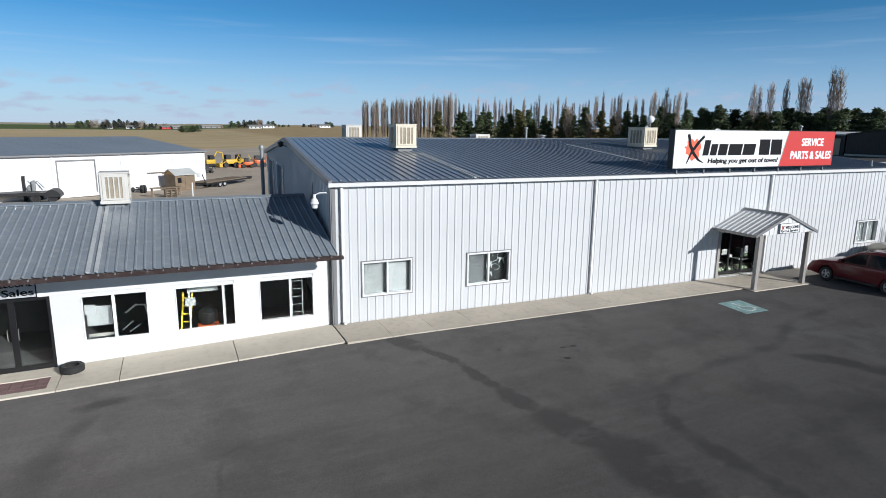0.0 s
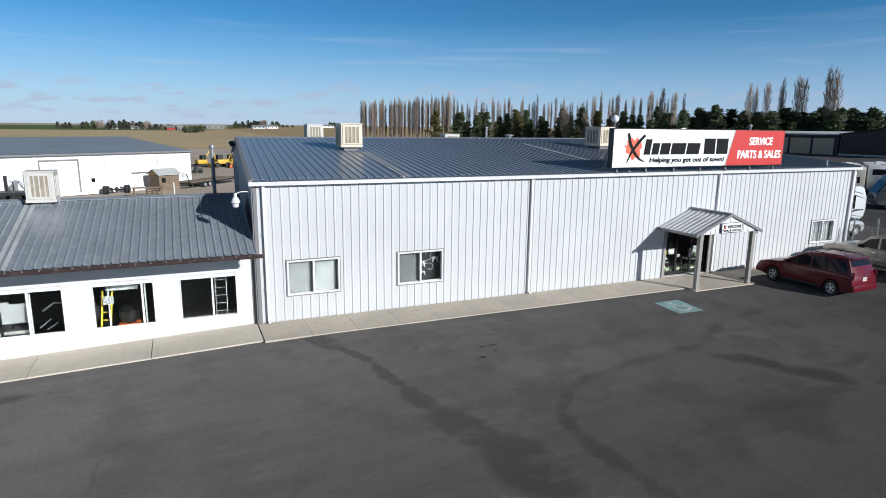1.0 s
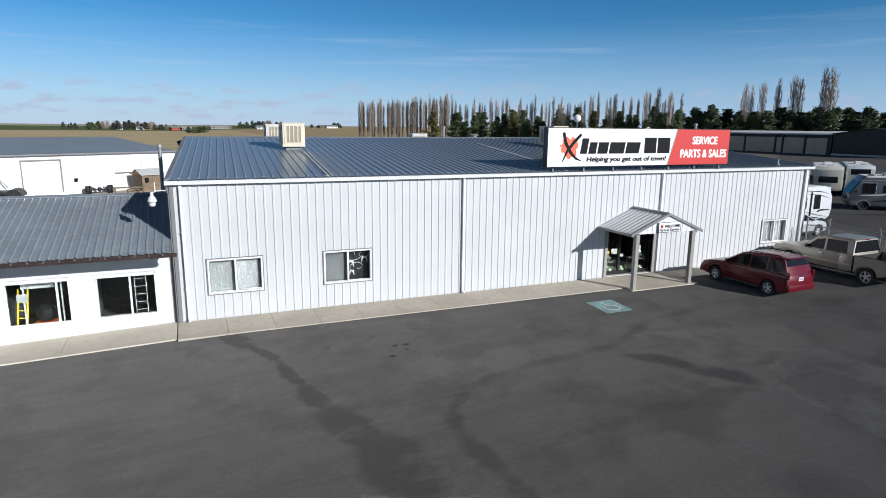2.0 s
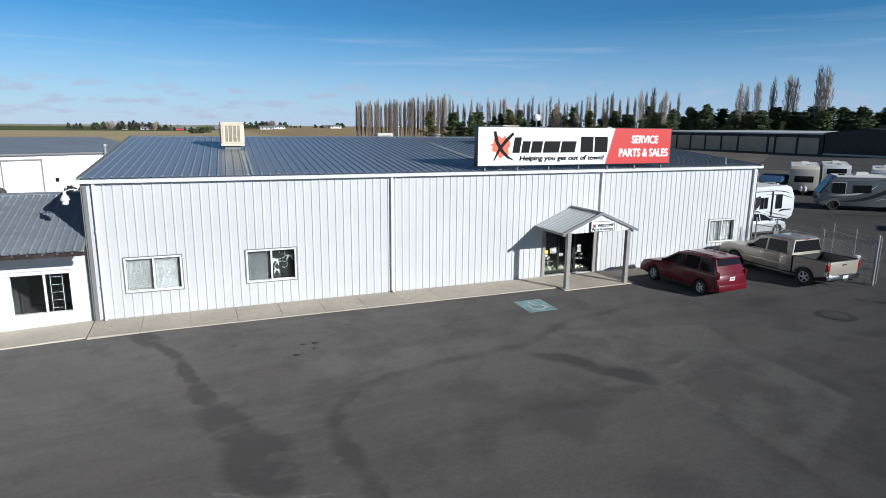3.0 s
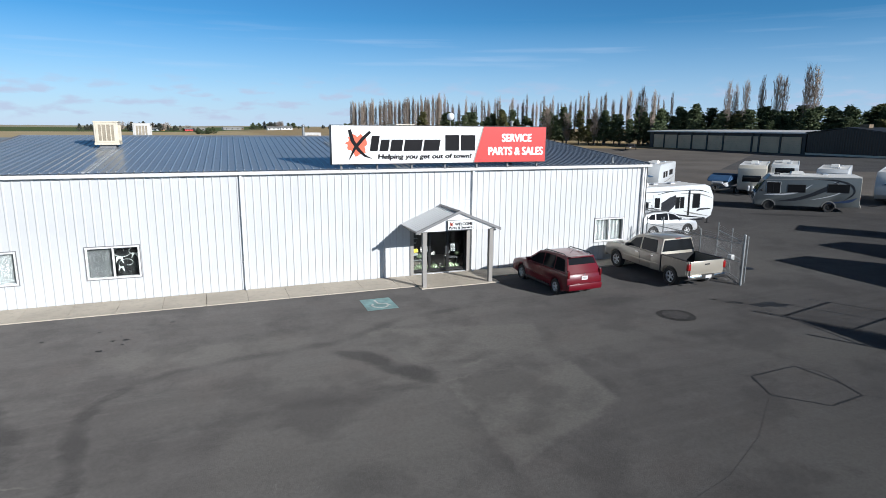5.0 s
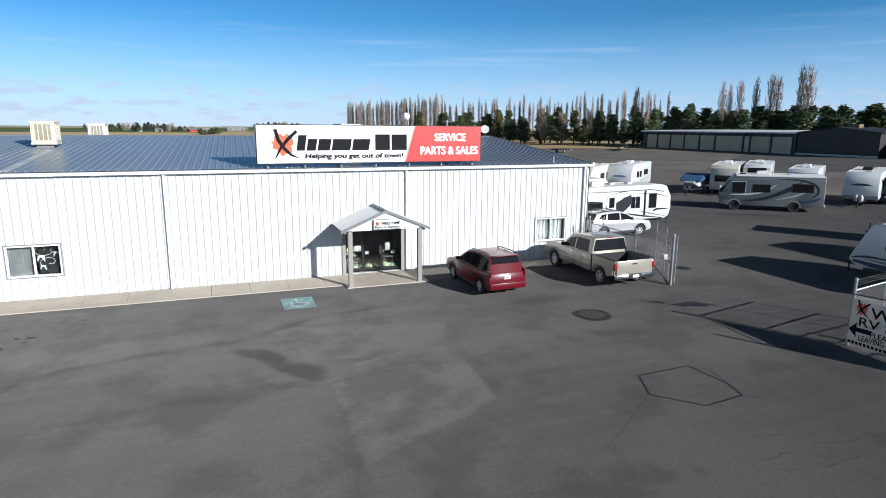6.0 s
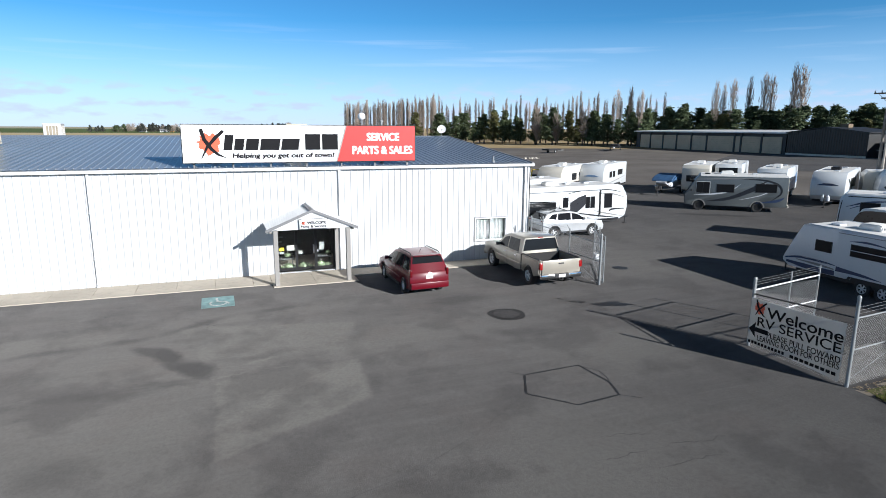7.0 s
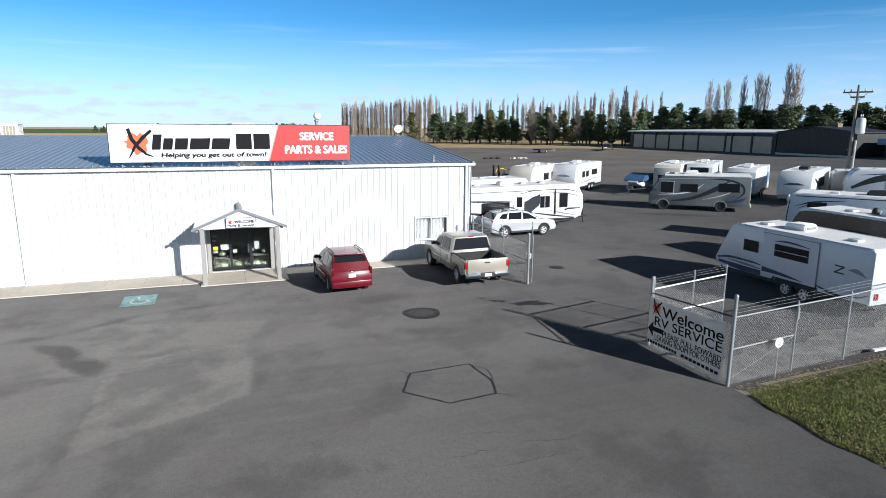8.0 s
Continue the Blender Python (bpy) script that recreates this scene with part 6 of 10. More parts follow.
def crossover(m):
    ob = thing("crossover_car", "silver crossover car with black wheel arches and roof rails", "car", "parked vehicles", m)
    W = 1.80
    h = W / 2
    fa, ra = 1.32, -1.32
    low = [(2.12, 0.32)] + arch(fa, 0.385, 0.28) + arch(ra, 0.385, 0.28) + [(-2.14, 0.36), (-2.22, 0.62), (-2.17, 1.02), (-2.05, 1.07), (0.98, 1.02), (1.70, 0.96), (2.1, 0.82), (2.22, 0.62), (2.22, 0.42)]

    def tp(z, x):
        return 1 - 0.11 * clamp((x - 1.4) / 0.85) ** 2 - 0.05 * clamp((-1.6 - x) / 0.6) ** 2
    shell("body", low, h, ob, M_CARSILV, 0.07, tp)
    cab = [(1.10, 1.02), (0.35, 1.46), (-0.1, 1.56), (-1.1, 1.57), (-1.72, 1.50), (-2.1, 1.06)]

    def tc(z, x):
        return 1 - 0.26 * clamp((z - 1.02) / 0.54)
    shell("cabin", cab, h - 0.03, ob, M_CARSILV, 0.05, tc)
    side_glass(ob, [(0.86, 1.07), (0.33, 1.38), (-0.06, 1.47), (-0.10, 1.07)], h - 0.03, tc)
    side_glass(ob, [(-0.18, 1.07), (-0.14, 1.48), (-0.98, 1.47), (-1.10, 1.09)], h - 0.03, tc)
    side_glass(ob, [(-1.18, 1.11), (-1.06, 1.46), (-1.40, 1.43), (-1.72, 1.2)], h - 0.03, tc)
    cross_glass(ob, (1.10, 1.02), (0.35, 1.46), h - 0.03, tc, "windscreen")
    cross_glass(ob, (-2.06, 1.1), (-1.74, 1.48), h - 0.03, tc, "rear_window")
    for s in (1, -1):
        bm = bm_new()
        tube(bm, [(0.05, s * 0.62, 1.52), (-0.1, s * 0.62, 1.61), (-1.35, s * 0.62, 1.62), (-1.5, s * 0.62, 1.54)], 0.022, 6)
        part("roof_rail", bm, M_PLASTIC, ob)
        slab_part("tail_light", ob, M_TAIL, (-2.16, -1.92, min(s * 0.66, s * 0.86), max(s * 0.66, s * 0.86), 0.90, 1.08), 0.03, smooth=True)
        slab_part("headlight", ob, M_LAMP, (1.90, 2.12, min(s * 0.48, s * 0.76), max(s * 0.48, s * 0.76), 0.74, 0.88), 0.03, smooth=True)
        slab_part("sill", ob, M_PLASTIC, (-0.95, 0.95, min(s * 0.86, s * 0.91), max(s * 0.86, s * 0.91), 0.28, 0.40), 0.015)
        for cx in (fa, ra):
            bm = bm_new()
            o, i = [], []
            for k in range(11):
                a = math.pi * k / 10
                o.append((cx + 0.43 * math.cos(a), 0.36 + 0.43 * math.sin(a)))
                i.append((cx + 0.37 * math.cos(a), 0.36 + 0.37 * math.sin(a)))
            prism(bm, o + i[::-1], min(s * 0.85, s * 0.912), max(s * 0.85, s * 0.912), "y")
            part("arch_trim", bm, M_PLASTIC, ob)
    for x in (-0.35, -1.1):
        bm = bm_new()
        tube(bm, [(x, -0.64, 1.63), (x, 0.64, 1.63)], 0.018, 6)
        part("cross_bar", bm, M_PLASTIC, ob)
    slab_part("rear_bumper", ob, M_PLASTIC, (-2.26, -2.08, -0.8, 0.8, 0.36, 0.56), 0.05, smooth=True)
    slab_part("front_bumper", ob, M_PLASTIC, (2.06, 2.25, -0.74, 0.74, 0.3, 0.48), 0.05, smooth=True)
    mirrors(ob, 0.74, 0.84, 1.04, M_CARSILV)
    for x in (fa, ra):
        for s in (1, -1):
            wheel(ob, x, s * 0.79, 0.34, 0.21, None, 5)
    return ob


def on_ground(x, y, rz, lift=0.012):
    """A pose on the yard that follows its slope."""
    d = 1.5
    c, s = math.cos(radians(rz)), math.sin(radians(rz))
    pitch = math.atan2(ground_z(x + c * d, y + s * d) - ground_z(x - c * d, y - s * d), 2 * d)
    roll = math.atan2(ground_z(x - s * d, y + c * d) - ground_z(x + s * d, y - c * d), 2 * d)
    return pose(x, y, ground_z(x, y) + lift, 0, 0, rz) @ pose(0, 0, 0, math.degrees(roll), -math.degrees(pitch), 0)


minivan(on_ground(23.12, -3.40, 93) @ Matrix.Diagonal((0.91, 0.93, 1.0, 1)))
pickup(on_ground(28.82, -3.38, 90))
crossover(on_ground(35.62, 4.32, 0))
# ---- trailers and motorhomes: x ahead, y to the left, z up, origin on the ground ----
def gel(name, col, vary=0.05):
    return paint(name, col, 0.32, 0.0, vary, 8, 0.6, 0.02, tuple(c * 0.75 for c in col), 0.15, coat=0.25)


M_RVWHITE = gel("rv_white", (0.60, 0.625, 0.64))
M_RVCREAM = gel("rv_cream", (0.58, 0.55, 0.48))
M_RVROOF = paint("rv_roof", (0.78, 0.77, 0.74), 0.6, 0, 0.08, 10, 0.8, 0.04, (0.5, 0.48, 0.44), 0.3)
M_RVGREY = gel("rv_grey", (0.23, 0.23, 0.225), 0.1)
M_RVTAUPE = gel("rv_grey_green", (0.105, 0.118, 0.122), 0.08)
M_RVBROWN = gel("rv_brown", (0.03, 0.018, 0.014), 0.15)
M_RVDARK = gel("rv_dark", (0.018, 0.02, 0.026), 0.15)
M_RVNAVY = gel("rv_navy", (0.03, 0.05, 0.11), 0.1)
M_RVBLUE = gel("rv_blue", (0.16, 0.28, 0.48), 0.1)
M_RVLINE = gel("rv_light_line", (0.55, 0.57, 0.60), 0.05)
M_TARP = paint("blue_tarp", (0.04, 0.10, 0.21), 0.6, 0, 0.25, 10, 1.5, 0.3)
M_STEEL = paint("black_steel", (0.03, 0.03, 0.032), 0.55, 0.3, 0.2, 20, 2, 0.05)


def swoosh(name, parent, pts, widths, mt, side, half, proud=0.006):
    """A painted sweep raised a hair from the side wall."""
    bm = bm_new()
    # smooth curve through the given points
    if len(pts) > 2:
        fine_p, fine_w = [], []
        for i in range(len(pts) - 1):
            p = [Vector(pts[max(0, min(len(pts) - 1, i + k))]) for k in (-1, 0, 1, 2)]
            for k in range(5):
                t = k / 5
                q = 0.5 * (2 * p[1] + (p[2] - p[0]) * t + (2 * p[0] - 5 * p[1] + 4 * p[2] - p[3]) * t * t + (3 * p[1] - p[0] - 3 * p[2] + p[3]) * t ** 3)
                fine_p.append(tuple(q))
                fine_w.append(widths[i] + (widths[i + 1] - widths[i]) * (t * t * (3 - 2 * t)))
        pts, widths = fine_p + [tuple(pts[-1])], fine_w + [widths[-1]]
    y = side * (half + 0.001)
    a, b = sorted((y, y + side * proud))
    stroke(bm, pts, widths, a, b)
    part(name, bm, mt, parent)


def air_conditioner(ob, x, y, z, mt, k=1.0):
    bm = bm_new()
    prism(bm, [(x - 0.48 * k, z), (x + 0.52 * k, z), (x + 0.40 * k, z + 0.24), (x - 0.36 * k, z + 0.27), (x - 0.48 * k, z + 0.20)], y - 0.34, y + 0.34, "y")
    bmesh.ops.bevel(bm, geom=bm.edges[:], offset=0.04, segments=2, affect="EDGES")
    part("air_conditioner", bm, mt, ob, smooth=True)


def roof_vent(ob, x, y, z, mt):
    slab_part("roof_vent", ob, mt, (x - 0.2, x + 0.2, y - 0.2, y + 0.2, z, z + 0.09), 0.025, smooth=True)


def rv_window(ob, x0, x1, z0, z1, half, side, bars=0):
    w = new("window")
    w.parent = ob
    a, b = sorted((side * (half + 0.001), side * (half + 0.022)))
    slab_part("window_frame", w, M_PLASTIC, (x0 - 0.03, x1 + 0.03, a, b, z0 - 0.03, z1 + 0.03), 0.008)
    c, d = sorted((side * (half + 0.022), side * (half + 0.028)))
    step = (x1 - x0) / (bars + 1)
    for k in range(bars + 1):
        slab_part("pane", w, M_TINT, (x0 + k * step + 0.01, x0 + (k + 1) * step - 0.01, c, d, z0, z1), 0)


def trailer(label, m, L, H, W=2.44, body=None, nose="curve", graphics=(), windows=(), doors=(), axles=2, axle_x=-0.1, ac=(0.1,), vents=(0.55, -0.55),
            front_logo=None, front_window=None, low=0.52, awning=None, tail=True, category="travel trailer", name="travel_trailer", group="parked trailers", ac_mat=None, skirt=None):
    """A travel trailer. Lengths along it are fractions of half its length, heights are in metres."""
    body = body or M_RVWHITE
    ob = thing(name, label, category, group, m)
    f, r, hw = L / 2, -L / 2, W / 2
    top = H
    if nose == "curve":
        out = [(r, low + 0.05), (f - 0.55, low), (f - 0.12, low + 0.34), (f, low + 0.85), (f - 0.18, top - 0.62), (f - 0.62, top - 0.08), (f - 0.95, top), (r + 0.12, top), (r, top - 0.12)]
    elif nose == "slant":
        out = [(r, low + 0.05), (f - 0.35, low), (f - 0.02, low + 0.22), (f, low + 0.34), (f - 0.12, low + 0.6), (f - 0.55, top - 0.55), (f - 0.84, top - 0.05), (f - 0.98, top), (r + 0.1, top), (r, top - 0.1)]
    elif nose == "point":
        out = [(r, low + 0.05), (f - 0.75, low), (f - 0.10, low + 0.42), (f, low + 0.75), (f - 0.30, top - 0.40), (f - 0.75, top - 0.05), (f - 1.0, top), (r + 0.1, top), (r, top - 0.1)]
    elif nose == "both":
        out = [(r + 0.2, low + 0.04), (f - 0.55, low), (f - 0.15, low + 0.2), (f, low + 0.72), (f - 0.04, top - 0.75), (f - 0.40, top - 0.10), (f - 0.7, top), (r + 0.6, top), (r + 0.1, top - 0.4), (r, low + 0.5)]
    else:
        out = [(r, low + 0.05), (f - 0.15, low), (f, low + 0.25), (f - 0.05, top - 0.30), (f - 0.30, top), (r + 0.1, top), (r, top - 0.1)]
    shell("body", out, hw, ob, body, 0.05)
    x_top = max(p[0] for p in out if p[1] >= top - 0.001) - 0.05
    x_back = min(p[0] for p in out if p[1] >= top - 0.001) + 0.05
    slab_part("roof", ob, M_RVROOF, (x_back, x_top, -hw + 0.09, hw - 0.09, top - 0.02, top + 0.012), 0.008)
    for s in (1, -1):
        slab_part("roof_edge", ob, M_RVLINE, (x_back, x_top, min(s * (hw - 0.10), s * (hw - 0.07)), max(s * (hw - 0.10), s * (hw - 0.07)), top - 0.02, top + 0.03), 0)
    slab_part("underframe", ob, M_STEEL, (r + 0.2, f - 0.6, -hw + 0.15, hw - 0.15, low - 0.16, low + 0.045), 0.01)
    for a in ac:
        air_conditioner(ob, a * f, 0, top + 0.012, ac_mat or M_RVROOF)
    for v in vents:
        roof_vent(ob, v * f, 0.3, top + 0.012, M_RVLINE)
    for s, x0, x1, z0, z1, bars in windows:
        rv_window(ob, x0 * f, x1 * f, z0, z1, hw, s, bars)
    for s, x, z1 in doors:
        d = new("entry_door")
        d.parent = ob
        a, b = sorted((s * (hw + 0.001), s * (hw + 0.018)))
        slab_part("leaf", d, body, (x * f - 0.34, x * f + 0.34, a, b, low + 0.12, z1), 0.008)
        a2, b2 = sorted((s * (hw + 0.018), s * (hw + 0.024)))
        slab_part("pane", d, M_TINT, (x * f - 0.2, x * f + 0.2, a2, b2, z1 - 0.85, z1 - 0.2), 0)
        bm = bm_new()
        yy = s * (hw + 0.05)
        tube(bm, [(x * f - 0.44, s * hw, low + 0.5), (x * f - 0.44, yy, low + 0.55), (x * f - 0.44, yy, low + 1.1), (x * f - 0.44, s * hw, low + 1.15)], 0.014, 6)
        part("grab_rail", bm, M_PLASTIC, d)
    for g in graphics:
        swoosh("stripe", ob, [(px * f, pz) for px, pz in g[2]], g[3], g[1], g[0], hw, g[4] if len(g) > 4 else 0.005)
    for s in (1, -1):
        for k in range(axles):
            x = axle_x * f + (k - (axles - 1) / 2) * 0.82
            wheel(ob, x, s * (hw - 0.12), 0.33, 0.2, M_RIM, 6)
        a, b = sorted((s * (hw + 0.001), s * (hw + 0.03)))
        bm = bm_new()
        cx, wd = axle_x * f, 0.42 * axles + 0.12
        prism(bm, [(cx - wd - 0.08, low + 0.02), (cx - wd + 0.05, low + 0.24), (cx + wd - 0.05, low + 0.24), (cx + wd + 0.08, low + 0.02), (cx + wd - 0.02, low + 0.02), (cx + wd - 0.12, low + 0.16), (cx - wd + 0.12, low + 0.16), (cx - wd + 0.02, low + 0.02)], a, b, "y")
        part("fender", bm, M_PLASTIC, ob)
        bm = bm_new()
        prism(bm, [(cx - wd + 0.03, low - 0.02), (cx - wd + 0.12, low + 0.155), (cx + wd - 0.12, low + 0.155), (cx + wd - 0.03, low - 0.02)], s * (hw + 0.0), s * (hw + 0.004), "y")
        part("wheel_well", bm, M_STEEL, ob)
    # tongue, jack, gas bottles
    bm = bm_new()
    for s in (1, -1):
        tube(bm, [(f - 0.9, s * 0.6, low - 0.08), (f + 0.95, s * 0.05, low - 0.08)], 0.05, 6)
    tube(bm, [(f + 0.78, 0, 0.02), (f + 0.78, 0, low + 0.45)], 0.035, 8)
    box(bm, f + 0.66, f + 0.90, -0.1, 0.1, 0.0, 0.03)
    part("tongue_jack", bm, M_STEEL, ob)
    for s in (1, -1):
        bm = bm_new()
        lathe(bm, [(0.12, 0.0), (0.15, 0.03), (0.15, 0.34), (0.08, 0.42), (0.05, 0.5), (0.001, 0.5)], (f + 0.35, s * 0.17, low - 0.03), "z", 12)
        part("gas_bottle", bm, M_RVWHITE, ob, smooth=True)
    if tail:
        for s in (1, -1):
            slab_part("tail_light", ob, M_TAIL, (r - 0.03, r + 0.005, min(s * 0.86, s * 1.06), max(s * 0.86, s * 1.06), low + 0.22, low + 0.46), 0.01)
        slab_part("rear_bumper", ob, M_STEEL, (r - 0.16, r - 0.04, -hw + 0.1, hw - 0.1, low - 0.10, low), 0.01)
    if front_logo:
        z, c = front_logo
        xf = f - 0.10
        bm = bm_new()
        stroke(bm, [(-0.75, z), (-0.3, z + 0.06), (0.3, z + 0.06), (0.75, z)], [0.02, 0.18, 0.18, 0.02], 0, 0.012)
        tilt_f = 90
        part("front_mark", bm, c, ob, m=Matrix(((0, -1, 0, f + 0.004), (1, 0, 0, 0), (0, 0, 1, 0), (0, 0, 0, 1))) @ pose(0, 0.0, 0) if nose == "box" else
             Matrix(((0, -1, 0, f - 0.02), (1, 0, 0, 0), (0, 0, 1, 0), (0, 0, 0, 1))))
    if front_window:
        z0, z1 = front_window
        slab_part("front_window", ob, M_TINT, (f - 0.08, f + 0.012, -0.8, 0.8, z0, z1), 0.03, smooth=True)
    if awning:
        s, x0, x1 = awning
        bm = bm_new()
        tube(bm, [(x0 * f, s * (hw + 0.09), top - 0.22), (x1 * f, s * (hw + 0.09), top - 0.22)], 0.06, 10)
        part("awning_roll", bm, M_RVLINE, ob, smooth=True)
        for x in (x0, x1):
            a, b = sorted((s * (hw + 0.01), s * (hw + 0.06)))
            slab_part("awning_arm", ob, M_STEEL, (x * f - 0.035, x * f + 0.035, a, b, low + 0.35, top - 0.25), 0.008)
    return ob


# white trailer with dark sweeps, nearest the gate: heading along +y
z_tr = trailer("white travel trailer with navy and grey sweeps", on_ground(40.42, -11.6, 90), 7.0, 2.53, 2.44, M_RVWHITE, "slant",
               graphics=[(1, M_RVNAVY, [(0.96, 0.92), (0.75, 1.06), (0.45, 1.06), (0.28, 1.02)], [0.06, 0.10, 0.08, 0.02]),
                         (1, M_RVNAVY, [(0.94, 0.78), (0.60, 0.70), (0.29, 0.70)], [0.10, 0.22, 0.20]),
                         (1, M_RVNAVY, [(0.27, 0.92), (0.0, 0.88), (-0.26, 0.80)], [0.20, 0.12, 0.02], 0.046), (1, M_RVGREY, [(0.80, 0.94), (0.5, 0.90), (0.30, 0.86)], [0.03, 0.10, 0.04]),
                         (1, M_RVLINE, [(0.9, 1.12), (0.6, 1.10), (0.35, 1.02)], [0.01, 0.05, 0.01]),
                         (1, M_RVDARK, [(-0.36, 0.86), (-0.62, 0.68), (-0.8, 0.66)], [0.02, 0.10, 0.02]),
                         (1, M_RVDARK, [(-0.72, 0.72), (-0.88, 0.78), (-0.98, 0.95)], [0.01, 0.06, 0.03]),
                         (1, M_RVNAVY, [(0.14, 2.14), (-0.06, 2.20), (-0.32, 2.12)], [0.02, 0.08, 0.02], 0.046),
                         (1, M_RVDARK, [(-0.60, 1.74), (-0.71, 1.73)], [0.05, 0.05]), (1, M_RVDARK, [(-0.70, 1.72), (-0.61, 1.50)], [0.05, 0.05]), (1, M_RVDARK, [(-0.60, 1.49), (-0.71, 1.48)], [0.05, 0.05]),
                         (1, M_RVGREY, [(-0.74, 1.66), (-0.84, 1.68), (-0.94, 1.52)], [0.02, 0.16, 0.03])],
               windows=[(1, 0.36, 0.56, 1.52, 1.94, 0), (1, -0.30, 0.10, 1.56, 2.02, 0)], axles=2, axle_x=-0.16, ac=(0.12,), vents=(0.5, -0.6), low=0.55)
bm = bm_new()
box(bm, -1.45, 1.0, 1.222, 1.262, 0.72, 2.40, 0.012)
part("slide_out", bm, M_RVWHITE, z_tr, "white slide-out section")
rv_window(z_tr, -1.05, 0.40, 1.58, 2.02, 1.262, 1, 0)
slab_part("window_rail", z_tr, M_RVLINE, (-1.05, 0.40, 1.291, 1.298, 1.785, 1.81), 0)
slab_part("slide_seam", z_tr, M_RVGREY, (-1.475, -1.455, 1.221, 1.266, 0.72, 2.42), 0)
slab_part("slide_seam", z_tr, M_RVGREY, (-1.45, 1.0, 1.221, 1.275, 2.402, 2.425), 0)
slab_part("unit_grille", z_tr, M_RVGREY, (-0.085, -0.055, -0.24, 0.24, 2.60, 2.70), 0.008)
slab_part("hatch", z_tr, M_RVWHITE, (-2.4, -1.9, 1.221, 1.24, 0.85, 1.15), 0.01)

trailer("white trailer with a wide brown band along its side", on_ground(46.1, -11.1, 90), 9.0, 2.68, 2.44, M_RVWHITE, "slant",
        graphics=[(1, M_RVBROWN, [(0.88, 1.3), (0.80, 1.95), (0.7, 2.2), (0.0, 2.28), (-0.95, 2.3)], [0.6, 0.75, 0.80, 0.68, 0.60]), (1, M_RVDARK, [(0.1, 1.75), (-0.3, 1.75)], [0.4, 0.4]),
                  (1, M_RVLINE, [(0.9, 1.9), (0.3, 1.7), (-0.6, 1.72)], [0.02, 0.10, 0.04])],
        windows=[(1, 0.05, 0.3, 1.5, 2.0, 0)], ac=(0.0,), ac_mat=M_RVROOF, vents=(0.4, -0.3))
dome = thing("roof_dome", "dark roof dome antenna on the brown-banded trailer", "antenna", m=on_ground(46.1, -11.1, 0) @ pose(0.0, 0.9, 2.692))
bm = bm_new()
lathe(bm, [(0.16, 0.0), (0.17, 0.08), (0.14, 0.20), (0.08, 0.27), (0.001, 0.29)], (0, 0, 0), "z", 16)
part("cover", bm, M_STEEL, dome, smooth=True)
hd = radians(122)
trailer("pale blue-grey fifth-wheel trailer with dark roof sweeps", on_ground(51.6, -7.3, 122), 9.5, 2.87, 2.44, M_RVWHITE, "box",
        graphics=[(1, M_RVNAVY, [(0.92, 2.15), (0.72, 2.45), (0.42, 2.60)], [0.02, 0.10, 0.02]), (1, M_RVNAVY, [(0.88, 2.05), (0.78, 2.25), (0.6, 2.42)], [0.02, 0.05, 0.02]),
                  (1, M_RVDARK, [(0.91, 2.73), (0.0, 2.76), (-0.95, 2.76)], [0.05, 0.06, 0.06]), (1, M_RVDARK, [(0.965, 2.5), (0.982, 1.6), (0.98, 0.95)], [0.04, 0.05, 0.05]),
                  (1, M_RVDARK, [(0.8, 0.8), (0.2, 0.9), (-0.8, 0.75)], [0.05, 0.2, 0.05])],
        windows=[(1, 0.60, 0.78, 1.95, 2.42, 0), (1, -0.3, 0.1, 1.5, 2.1, 1)], ac=(0.15,), ac_mat=M_STEEL)
trailer("white trailer with a dark blue arched roof sweep", on_ground(68.6, 2.6, 132), 9.0, 2.9, 2.44, M_RVWHITE, "curve",
        graphics=[(1, M_RVDARK, [(0.9, 1.5), (0.5, 2.25), (0.0, 2.3), (-0.8, 2.2)], [0.2, 0.5, 0.4, 0.4]), (1, M_RVNAVY, [(0.8, 2.5), (0.2, 2.65), (-0.8, 2.65)], [0.03, 0.12, 0.08])],
        windows=[(1, 0.1, 0.4, 1.5, 2.0, 0)])
trailer("small white trailer end beside the utility pole", on_ground(68.57, 6.22, 132), 5.0, 2.6, 2.2, M_RVCREAM, "box", ac=())
